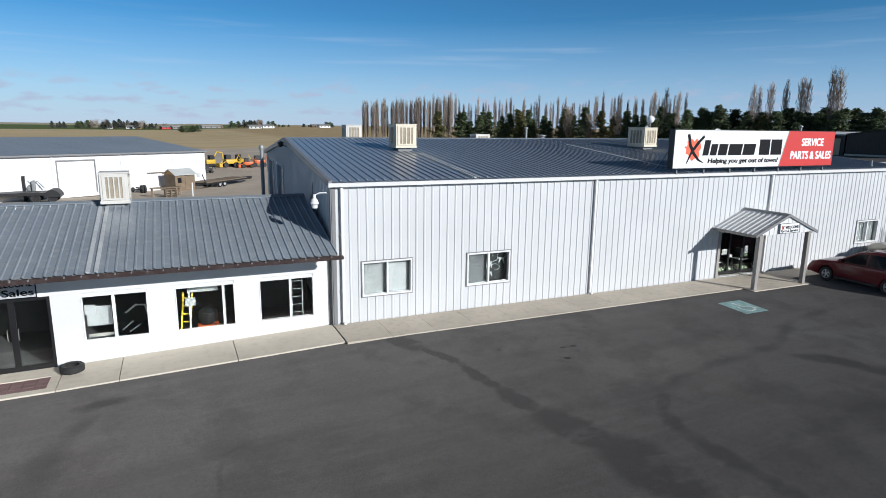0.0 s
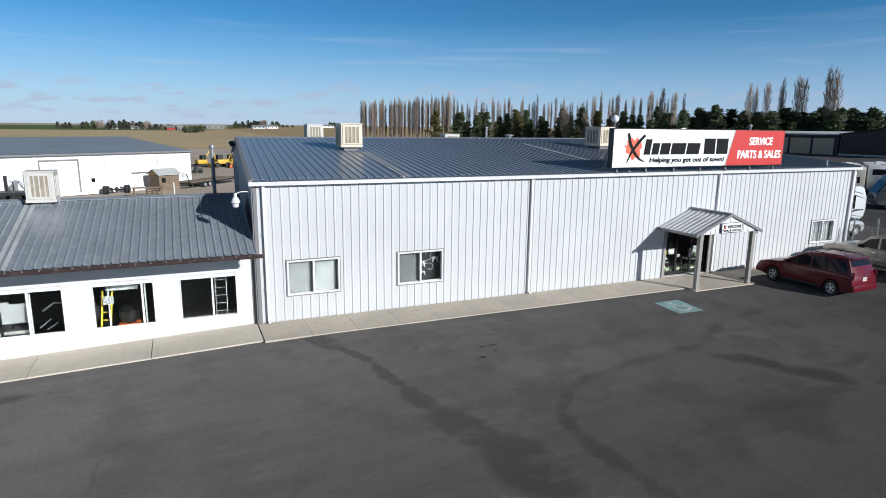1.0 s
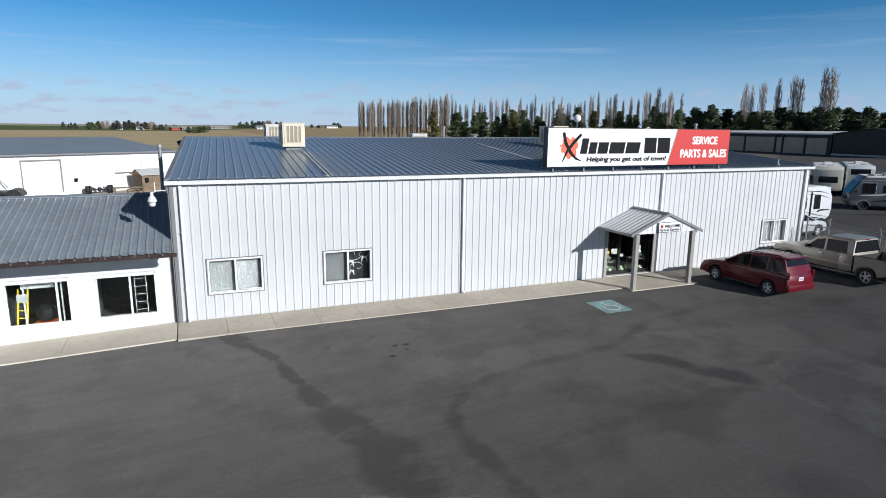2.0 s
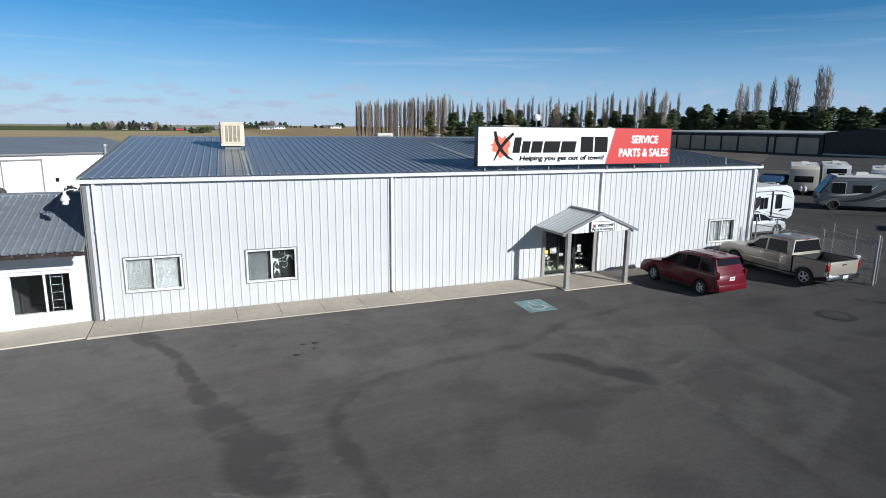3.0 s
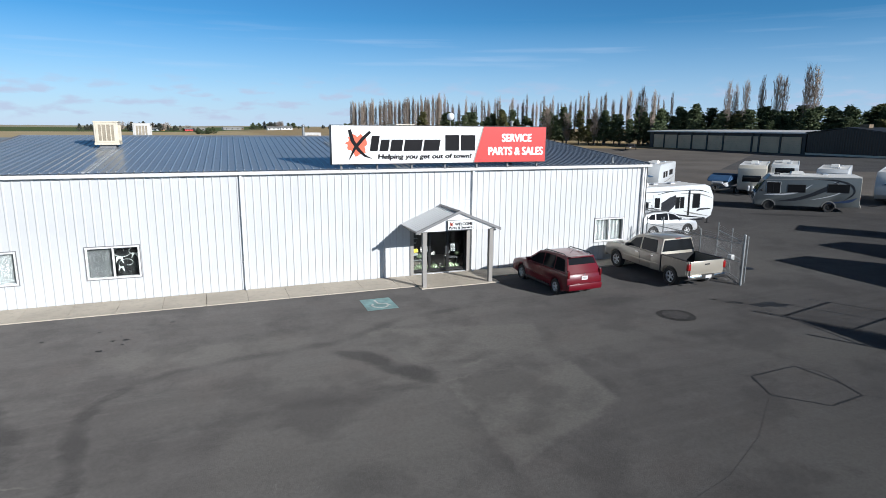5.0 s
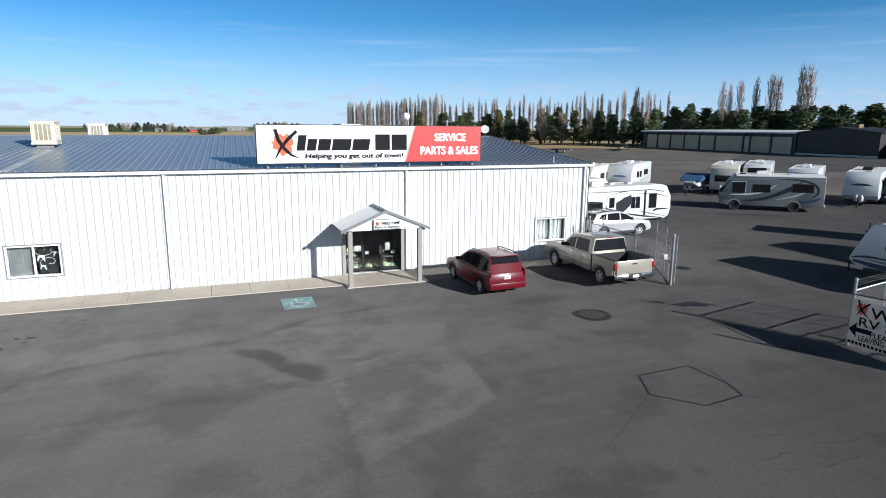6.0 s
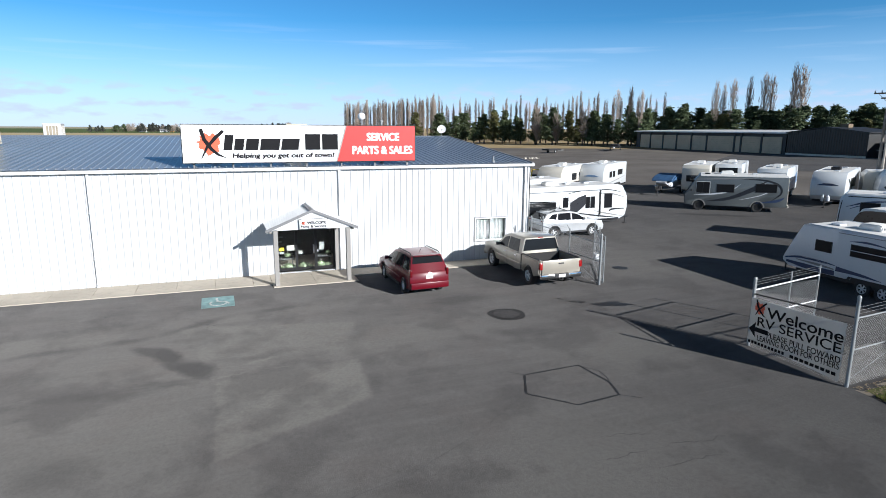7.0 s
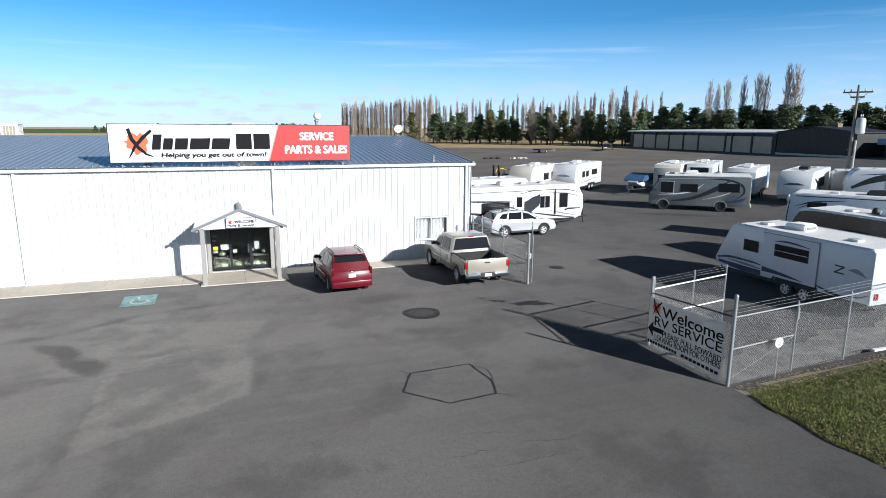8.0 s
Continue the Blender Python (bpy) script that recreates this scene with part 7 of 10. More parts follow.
# long white trailer with awning behind the workshop corner
trailer("long white trailer with black sweeps and a rolled awning", on_ground(36.3, 6.75, 0), 9.5, 2.82, 2.44, M_RVWHITE, "both",
        graphics=[(-1, M_RVDARK, [(-0.1, 0.95), (0.08, 1.35), (0.24, 1.80), (0.31, 2.25)], [0.2, 0.85, 0.75, 0.10]), (-1, M_RVDARK, [(0.0, 2.35), (0.3, 2.55), (0.7, 2.5), (0.9, 2.3)], [0.03, 0.07, 0.06, 0.02]), (-1, M_RVDARK, [(0.535, 0.75), (0.54, 1.5), (0.535, 2.4)], [0.05, 0.07, 0.05]),
                  (-1, M_RVLINE, [(-0.6, 1.5), (-0.25, 2.0), (0.1, 2.05)], [0.04, 0.20, 0.03]),
                  (-1, M_RVDARK, [(-0.95, 2.1), (-0.5, 1.95), (-0.1, 1.9)], [0.03, 0.12, 0.02]),
                  (-1, M_RVDARK, [(-0.95, 1.35), (-0.55, 1.15), (-0.35, 0.8)], [0.04, 0.16, 0.05]),
                  (-1, M_RVDARK, [(0.05, 1.2), (0.5, 0.85), (0.86, 0.62)], [0.03, 0.10, 0.04]),
                  (-1, M_RVGREY, [(0.40, 2.35), (0.72, 2.25), (0.96, 1.95)], [0.02, 0.09, 0.02]),
                  (-1, M_RVGREY, [(0.45, 1.2), (0.62, 1.0), (0.92, 0.72)], [0.02, 0.09, 0.02]),
                  (-1, M_RVDARK, [(0.70, 1.12), (0.76, 1.22), (0.95, 1.22)], [0.10, 0.12, 0.06]), (-1, M_RVDARK, [(-0.9, 0.60), (0.2, 0.60), (0.86, 0.58)], [0.08, 0.08, 0.08])],
        windows=[(-1, -0.55, -0.15, 1.15, 1.85, 1), (-1, 0.62, 0.74, 1.35, 2.25, 0), (-1, 0.32, 0.38, 1.4, 2.1, 0), (-1, 0.40, 0.46, 1.4, 2.1, 0)],
        axle_x=-0.25, ac=(-0.1,), vents=(0.5, 0.2, -0.5), awning=(-1, -0.72, 0.55), low=0.55, doors=[(-1, 0.0, 2.35)])
trailer("white trailer roof with dark skylight behind the long one", on_ground(35.6, 11.6, 0), 8.0, 2.85, 2.44, M_RVWHITE, "box",
        graphics=[(-1, M_RVDARK, [(0.9, 2.5), (0.5, 2.4), (0.2, 2.45)], [0.03, 0.22, 0.05])], windows=[(-1, 0.3, 0.6, 1.5, 2.0, 0)], ac=(-0.3,), vents=(0.6, 0.2), ac_mat=M_RVROOF)
trailer("cream trailer with brown lower sides and roof unit", on_ground(47.6, 24.3, 216), 7.2, 2.75, 2.44, M_RVCREAM, "curve",
        graphics=[(1, M_RVBROWN, [(0.8, 0.95), (0.0, 0.9), (-0.9, 0.95)], [0.3, 0.6, 0.5])], windows=[(1, -0.1, 0.2, 1.4, 2.0, 0), (1, -0.6, -0.3, 1.4, 2.0, 0)])
trailer("white travel trailer with a blue-grey badge on its nose", on_ground(52.9, 25.1, 216), 7.4, 2.78, 2.44, M_RVWHITE, "curve",
        graphics=[(1, M_RVGREY, [(0.7, 0.9), (0.1, 1.0), (-0.9, 1.35)], [0.02, 0.09, 0.02])],
        windows=[(1, 0.28, 0.48, 1.45, 2.0, 0), (1, 0.02, 0.2, 1.45, 2.0, 0), (1, -0.62, -0.22, 1.55, 2.05, 1)], front_logo=(1.65, M_RVBLUE), axle_x=-0.2)
trailer("cream trailer with a beige front window and roof unit", on_ground(60.3, 19.4, 218), 6.6, 2.85, 2.44, M_RVCREAM, "box", front_window=(1.3, 1.9),
        windows=[(1, -0.1, 0.3, 1.5, 2.0, 0)], front_logo=None)
trailer("white camper with a dark front window and roof rack", on_ground(62.7, 17.9, 218), 6.2, 2.9, 2.3, M_RVWHITE, "box", front_window=(2.05, 2.6), windows=[(1, -0.1, 0.3, 1.5, 2.0, 0)], vents=(0.6, 0.2, -0.5))
# the broad blue sweep paints in the shade on this white side
trailer("white trailer beside the motorhome, blue shade painted on its side", on_ground(63.6, 13.5, 212), 6.0, 2.7, 2.4, M_RVWHITE, "box",
        graphics=[(1, M_RVBLUE, [(0.9, 0.9), (0.0, 1.1), (-0.9, 1.7)], [0.5, 0.8, 0.9])])
trailer("white travel trailer with a blue badge on its nose", on_ground(64.6, 8.6, 208), 7.2, 2.72, 2.44, M_RVWHITE, "curve", front_logo=(1.72, M_RVNAVY),
        graphics=[(1, M_RVDARK, [(0.7, 2.2), (0.4, 1.8), (0.1, 1.2), (-0.2, 0.9)], [0.05, 0.3, 0.3, 0.05])], windows=[(1, -0.3, 0.3, 1.4, 2.1, 1)], ac=(0.1,), ac_mat=M_STEEL, axle_x=-0.1)


def motorhome(m):
    ob = thing("motorhome", "grey class A motorhome with dark swirling sweeps", "motorhome", "parked trailers", m)
    L, H, hw = 7.2, 2.76, 1.2
    f, r = L / 2, -L / 2
    out = [(r, 0.45)] + [(-1.62 - 0.42 + 0.42 * (1 - math.cos(a)) , 0.38 + 0.38 * math.sin(a)) for a in (math.pi * k / 8 for k in range(9))] + \
          [(f - 1.1 - 0.42 + 0.42 * (1 - math.cos(a)), 0.38 + 0.38 * math.sin(a)) for a in (math.pi * k / 8 for k in range(9))] + \
          [(f - 0.1, 0.42), (f, 0.75), (f - 0.10, 1.30), (f - 0.72, 2.35), (f - 1.05, H), (r + 0.08, H), (r, H - 0.1)]
    shell("body", out, hw, ob, M_RVTAUPE, 0.05)
    slab_part("roof", ob, M_RVROOF, (r + 0.05, f - 1.1, -hw + 0.08, hw - 0.08, H - 0.02, H + 0.012), 0.008)
    slab_part("rear_wall", ob, M_RVCREAM, (r - 0.03, r + 0.003, -hw + 0.06, hw - 0.06, 0.5, H - 0.1), 0.02)
    slab_part("rear_window", ob, M_TINT, (r - 0.042, r - 0.031, -0.35, 0.35, 1.55, 2.1), 0.01)
    slab_part("rear_bumper", ob, M_RVCREAM, (r - 0.12, r - 0.032, -hw + 0.03, hw - 0.03, 0.4, 0.62), 0.03)
    for s in (1, -1):
        slab_part("cab_window_frame", ob, M_RVLINE, (f - 1.86, f - 0.84, min(s * hw, s * (hw + 0.006)), max(s * hw, s * (hw + 0.006)), 1.32, 2.26), 0.004)
        rv_window(ob, f - 1.80, f - 0.90, 1.38, 2.2, hw, s, 1)
        rv_window(ob, f - 3.55, f - 2.35, 1.48, 2.05, hw, s, 0)
        rv_window(ob, r + 0.75, r + 2.15, 1.55, 2.15, hw, s, 0)
        slab_part("roof_edge", ob, M_RVROOF, (r + 0.03, f - 1.12, min(s * (hw - 0.09), s * (hw + 0.006)), max(s * (hw - 0.09), s * (hw + 0.006)), H - 0.09, H + 0.02), 0.012)
        for cx in (f - 1.1, -1.62):
            bm = bm_new()
            o_ = [(cx + 0.50 * math.cos(a), 0.38 + 0.50 * math.sin(a)) for a in (math.pi * k / 10 for k in range(11))]
            i_ = [(cx + 0.43 * math.cos(a), 0.38 + 0.43 * math.sin(a)) for a in (math.pi * k / 10 for k in range(11))]
            prism(bm, o_ + i_[::-1], min(s * hw, s * (hw + 0.02)), max(s * hw, s * (hw + 0.02)), "y")
            part("arch_trim", bm, M_RVGREY, ob)
        slab_part("tail_light", ob, M_TAIL, (r - 0.045, r - 0.031, min(s * 0.98, s * 1.1), max(s * 0.98, s * 1.1), 0.9, 1.3), 0.008)
        for g in ((M_RVDARK, [(0.55, 0.72), (0.1, 1.0), (-0.35, 1.75), (-0.62, 2.45)], [0.04, 0.24, 0.34, 0.05]), (M_RVDARK, [(-0.1, 2.5), (-0.55, 2.45), (-0.82, 2.1), (-0.88, 1.5), (-0.7, 0.9)], [0.02, 0.12, 0.16, 0.12, 0.02]),
                  (M_RVLINE, [(0.8, 1.2), (0.4, 1.3), (0.1, 1.55), (-0.1, 2.1)], [0.02, 0.10, 0.10, 0.02]), (M_RVLINE, [(-0.1, 0.9), (-0.5, 1.3), (-0.7, 1.8), (-0.5, 2.35)], [0.02, 0.06, 0.07, 0.02]),
                  (M_RVNAVY, [(-0.95, 1.2), (-0.8, 0.9), (-0.4, 0.7)], [0.04, 0.2, 0.02]), (M_RVGREY, [(0.9, 2.4), (0.2, 2.5), (-0.4, 2.55)], [0.02, 0.08, 0.03])):
            swoosh("stripe", ob, [(x * f, z) for x, z in g[1]], g[2], g[0], s, hw)
    bm = bm_new()
    prism(bm, [(f - 0.085, 1.35), (f - 0.70, 2.33), (f - 0.68, 2.345), (f - 0.06, 1.36)], -hw + 0.12, hw - 0.12, "y")
    part("windscreen", bm, M_TINT, ob)
    slab_part("grille", ob, M_PLASTIC, (f - 0.05, f + 0.012, -0.6, 0.6, 0.8, 1.1), 0.02)
    air_conditioner(ob, 0.6, 0, H + 0.012, M_RVROOF)
    roof_vent(ob, 2.0, 0.3, H + 0.012, M_STEEL)
    roof_vent(ob, -1.4, -0.3, H + 0.012, M_RVLINE)
    mirrors(ob, f - 0.55, hw, 1.5, M_PLASTIC)
    for x in (f - 1.1, -1.62):
        for s in (1, -1):
            wheel(ob, x, s * (hw - 0.16), 0.37, 0.24, M_STEEL, 6)
    return ob


motorhome(on_ground(53.6, 8.75, 136))

# covered boat on its trailer
boat = thing("covered_boat", "boat under a blue tarp on a road trailer", "boat", "parked trailers", on_ground(57.2, 20.2, 210))
bm = bm_new()
prism(bm, [(-2.6, 0.75), (1.6, 0.75), (2.5, 1.15), (2.3, 1.35), (-2.6, 1.3)], -0.95, 0.95, "y")
bmesh.ops.bevel(bm, geom=bm.edges[:], offset=0.08, segments=2, affect="EDGES")
for v in bm.verts:
    if v.co.x > 0.8:
        v.co.y *= 1 - 0.5 * clamp((v.co.x - 0.8) / 1.7)
part("hull", bm, M_RVLINE, boat, smooth=True)
bm = bm_new()
prism(bm, [(-2.7, 1.25), (2.4, 1.28), (1.6, 1.75), (0.2, 1.95), (-2.5, 1.72)], -1.05, 1.05, "y")
bmesh.ops.bevel(bm, geom=bm.edges[:], offset=0.12, segments=3, affect="EDGES")
part("tarp", bm, M_TARP, boat, "sagging blue tarp", smooth=True)
bm = bm_new()
for s in (1, -1):
    tube(bm, [(-2.4, s * 0.85, 0.55), (1.4, s * 0.85, 0.55), (3.4, 0, 0.55)], 0.05, 6)
tube(bm, [(3.2, 0, 0.0), (3.2, 0, 0.8)], 0.04, 8)
part("trailer_frame", bm, M_STEEL, boat)
for s in (1, -1):
    wheel(boat, -0.5, s * 0.98, 0.3, 0.18, M_RVLINE, 6)
    bm = bm_new()
    lathe(bm, [(0.10, 0), (0.14, 0.03), (0.14, 0.3), (0.05, 0.4)], (2.95, s * 0.2, 0.58), "z", 12)
    part("gas_bottle", bm, M_CHROME, boat, smooth=True)

# yellow forklift beyond the trailers
fork = thing("forklift", "yellow forklift with a black mast and cage", "forklift", m=on_ground(44.6, 25.5, 200) @ Matrix.Scale(1.12, 4))
slab_part("body", fork, M_YEL, (-1.0, 0.7, -0.55, 0.55, 0.35, 1.25), 0.08, smooth=True)
slab_part("counterweight", fork, M_YEL, (-1.35, -0.95, -0.5, 0.5, 0.4, 1.3), 0.12, smooth=True)
for s in (1, -1):
    bm = bm_new()
    tube(bm, [(-0.8, s * 0.5, 1.25), (-0.6, s * 0.5, 2.1), (0.3, s * 0.5, 2.1), (0.55, s * 0.5, 1.2)], 0.04, 6)
    part("cage", bm, M_YEL, fork)
    slab_part("mast", fork, M_STEEL, (0.75, 0.9, min(s * 0.25, s * 0.4), max(s * 0.25, s * 0.4), 0.1, 2.5), 0.01)
    slab_part("fork", fork, M_STEEL, (0.9, 2.0, min(s * 0.2, s * 0.32), max(s * 0.2, s * 0.32), 0.1, 0.15), 0.01)
    for x in (-0.8, 0.45):
        wheel(fork, x, s * 0.5, 0.3, 0.22, M_STEEL, 6)
slab_part("seat", fork, M_STEEL, (-0.6, -0.1, -0.25, 0.25, 1.2, 1.65), 0.05)
# ---- fence, gates and banner ----
M_WIRE = paint("wire", (0.34, 0.345, 0.35), 0.6, 0.0, 0.2, 24, 2, 0.0)

def chain_mesh(name, parent, p0, p1, z0, z1, pitch=0.085, r=0.0022):
    """Woven wire between two posts: crossing slanted wires, cut to the panel."""
    a, b = Vector((p0[0], p0[1], 0)), Vector((p1[0], p1[1], 0))
    L = (b - a).length
    d = (b - a) / L
    nrm = Vector((-d.y, d.x, 0))
    h = z1 - z0
    verts, faces = [], []
    for s in (1, -1):
        k = -h
        while k < L + h:
            # wire u = k + s * v
            v_lo, v_hi = 0.0, h
            for lim, edge in ((0.0, "lo"), (L, "hi")):
                pass
            if s > 0:
                v_lo, v_hi = max(0.0, -k), min(h, L - k)
            else:
                v_lo, v_hi = max(0.0, k - L), min(h, k)
            if v_hi - v_lo > 0.03:
                q0 = a + d * (k + s * v_lo) + Vector((0, 0, z0 + v_lo))
                q1 = a + d * (k + s * v_hi) + Vector((0, 0, z0 + v_hi))
                w = (q1 - q0).normalized()
                side = w.cross(nrm).normalized()
                i = len(verts)
                for q in (q0, q1):
                    for an in (0, 2.094, 4.189):
                        verts.append(q + r * (math.cos(an) * side + math.sin(an) * nrm) + nrm * 0.002 * s)
                for j in range(3):
                    faces.append((i + j, i + (j + 1) % 3, i + 3 + (j + 1) % 3, i + 3 + j))
            k += pitch
    me = bpy.data.meshes.new(name)
    me.from_pydata([tuple(v) for v in verts], [], faces)
    me.materials.append(M_WIRE)
    ob = new(name, me)
    ob.parent = parent
    return tagged(ob, "woven galvanised wire", kind="stuff")


def pipe_part(name, parent, pts, r, mt=None, seg=10, label=""):
    bm = bm_new()
    tube(bm, pts, r, seg)
    return part(name, bm, mt or M_GALV, parent, label, smooth=True)


def post_part(parent, x, y, z0, z1, r=0.04):
    bm = bm_new()
    tube(bm, [(x, y, z0), (x, y, z1)], r, 12)
    lathe(bm, [(r * 1.15, -0.02), (r * 1.15, 0.02), (r * 0.7, 0.06), (0.001, 0.075)], (x, y, z1), "z", 12)
    for z in (0.4, 0.9, 1.4):
        if z < z1:
            lathe(bm, [(r * 1.12, -0.015), (r * 1.12, 0.015)], (x, y, z0 + z), "z", 12)
    return part("post", bm, M_GALV, parent, smooth=True)


def barbed(parent, pts, n=3, z=0.09):
    for k in range(n):
        bm = bm_new()
        for a, b in zip(pts, pts[1:]):
            tube(bm, [(a[0], a[1], a[2] + k * z), (b[0], b[1], b[2] + k * z)], 0.003, 4, False)
        part("barbed_wire", bm, M_WIRE, parent)


fence = thing("chain_link_fence", "galvanised chain-link fence with barbed wire round the trailer yard", "fence")
FA, FB = (30.87, -14.13), (30.87, -17.34)
post_part(fence, *FA, -0.1, 2.2, 0.045)
post_part(fence, *FB, -0.1, 2.48, 0.047)
pipe_part("rail", fence, [(*FA, 1.74), (*FB, 1.94)], 0.022, M_PLASTIC, 8, "dark top strap")
chain_mesh("wire_mesh", fence, FA, FB, 0.05, 1.72)
EAST = [(30.87, -17.34), (33.25, -17.2), (35.38, -17.12), (37.6, -16.9), (40.0, -16.7), (42.6, -16.5), (45.4, -16.3), (48.2, -16.1)]
for i, (a, b) in enumerate(zip(EAST, EAST[1:])):
    ga, gb = ground_z(*a), ground_z(*b)
    lift = 0.0 if i == 0 else 0.05
    pipe_part("rail", fence, [(a[0], a[1], 1.93 + 0.07 * i), (b[0], b[1], 1.93 + 0.07 * (i + 1))], 0.022)
    post_part(fence, b[0], b[1], -0.1, 1.96 + 0.07 * (i + 1), 0.027)
    chain_mesh("wire_mesh", fence, a, b, 0.06 + 0.05 * i, 1.92 + 0.07 * i)
pipe_part("rail", fence, [(30.9, -17.33, 1.05), (33.22, -17.2, 1.14)], 0.02)
pipe_part("brace_rod", fence, [(31.0, -17.33, 0.25), (33.2, -17.2, 1.1)], 0.006)
barbed(fence, [(30.9, -17.3, 2.02), (33.25, -17.16, 2.10), (37.6, -16.86, 2.24), (48.2, -16.06, 2.5)])
slab_part("lock_box", fence, M_GALV, (33.15, 33.22, -17.30, -17.24, 1.62, 1.94), 0.01)

# swung-back gate leaf on the hinge post
leaf = thing("gate_leaf", "open galvanised chain-link gate leaf with barbed wire", "gate", "yard gates")
LA, LM, LB = (30.98, -14.08), (32.70, -13.88), (34.18, -13.70)
for p, zt in ((LA, 2.24), (LM, 2.26), (LB, 2.30)):
    pipe_part("upright", leaf, [(*p, 0.16), (*p, zt)], 0.024)
pipe_part("rail", leaf, [(*LA, 1.84), (*LB, 1.97)], 0.024, M_TRIM)
pipe_part("rail", leaf, [(*LA, 0.98), (*LB, 1.09)], 0.022, M_TRIM)
pipe_part("rail", leaf, [(*LA, 0.16), (*LB, 0.20)], 0.022)
chain_mesh("wire_mesh", leaf, LA, LB, 0.18, 1.84)
barbed(leaf, [(*LA, 2.0), (*LB, 2.12)], 3, 0.08)

# fence run from the workshop corner to the gate post, with the second leaf folded behind it
run = thing("gate_fence", "chain-link fence run from the workshop corner to the gate post", "fence")
GP = (30.68, -6.4)
post_part(run, *GP, -0.05, 2.28, 0.055)
for y, zt, r in ((-0.25, 2.2, 0.04), (-1.45, 2.35, 0.03), (-3.95, 2.15, 0.03)):
    post_part(run, 30.66, y, -0.05, zt, r)
pipe_part("rail", run, [(30.67, -0.25, 1.9), (30.68, -6.4, 1.9)], 0.022)
pipe_part("rail", run, [(30.67, -3.95, 1.1), (30.68, -6.4, 1.12)], 0.02)
pipe_part("brace_rod", run, [(30.67, -3.95, 0.95), (30.68, -6.35, 0.15)], 0.008)
chain_mesh("wire_mesh", run, (30.67, -0.25), GP, 0.12, 1.88)
barbed(run, [(30.67, -0.25, 1.98), (30.68, -6.4, 1.98)], 3, 0.09)
for y in (-3.95, -1.45):
    pipe_part("barb_arm", run, [(30.66, y, 2.1), (30.50, y + 0.02, 2.36)], 0.016)
leaf2 = thing("gate_leaf", "open galvanised chain-link gate leaf folded along the yard", "gate", "yard gates")
MA, MB = (30.86, -6.42), (32.6, -3.1)
for k, zt in ((0, 2.24), (0.5, 2.3), (1, 2.3)):
    p = (MA[0] + (MB[0] - MA[0]) * k, MA[1] + (MB[1] - MA[1]) * k)
    pipe_part("upright", leaf2, [(*p, 0.18), (*p, zt)], 0.024)
for z in (0.2, 1.1, 1.9):
    pipe_part("rail", leaf2, [(*MA, z), (*MB, z)], 0.022)
chain_mesh("wire_mesh", leaf2, MA, MB, 0.2, 1.9)
barbed(leaf2, [(*MA, 2.0), (*MB, 2.0)], 3, 0.08)
slab_part("latch_box", leaf2, M_TRIM, (31.20, 31.42, -5.3, -5.08, 0.95, 1.18), 0.02)

banner = thing("gate_banner", "white mesh banner with a black arrow and welcome lettering", "sign")
M_BANNER = paint("banner_cloth", (0.60, 0.60, 0.59), 0.7, 0, 0.12, 30, 1.5, 0.1)
# the thin mesh cloth lets sunlight through from behind
nt = M_BANNER.node_tree
out = next(n for n in nt.nodes if n.type == "OUTPUT_MATERIAL")
solid_cloth = out.inputs[0].links[0].from_socket
glow = nt.nodes.new("ShaderNodeBsdfTranslucent")
glow.inputs[0].default_value = (0.62, 0.61, 0.58, 1)
both = nt.nodes.new("ShaderNodeMixShader")
both.inputs[0].default_value = 0.45
link(nt, solid_cloth, both.inputs[1])
link(nt, glow.outputs[0], both.inputs[2])
link(nt, both.outputs[0], out.inputs[0])
FACE = Matrix.Translation((30.80, -14.14, 0)) @ Matrix(((0, 1, 0, 0), (-1, 0, 0, 0), (0, 0, 1, 0), (0, 0, 0, 1)))
# local x runs along the fence, local -y looks out to the lot
bm = bm_new()
n = 12
pts_t, pts_b = [], []
for k in range(n + 1):
    u = 3.0 * k / n
    w = 0.012 * math.sin(k * 1.7)
    pts_t.append(bm.verts.new((u + 0.02, w, 1.64 + 0.10 * k / n - 0.03 * math.sin(math.pi * k / n))))
    pts_b.append(bm.verts.new((u, w * 0.6, 0.20 - 0.10 * k / n + 0.04 * math.sin(math.pi * k / n))))
back = [[bm.verts.new((v.co.x, v.co.y + 0.006, v.co.z)) for v in row] for row in (pts_t, pts_b)]
for k in range(n):
    bm.faces.new([pts_b[k], pts_b[k + 1], pts_t[k + 1], pts_t[k]])
    bm.faces.new([back[1][k + 1], back[1][k], back[0][k], back[0][k + 1]])
bmesh.ops.recalc_face_normals(bm, faces=bm.faces[:])
part("cloth", bm, M_BANNER, banner, m=FACE)


def on_banner(text, size, u, z, width, bold=0.006, slope=0.0):
    ob = lettering("letters", text, size, M_INK, banner, 0, 0, 0, width, 0.0, bold, depth=0.003)
    ob.matrix_basis = FACE @ pose(u, -0.022, z, 0, -slope, 0) @ pose(0, 0, 0, 90, 0, 0)
    return ob


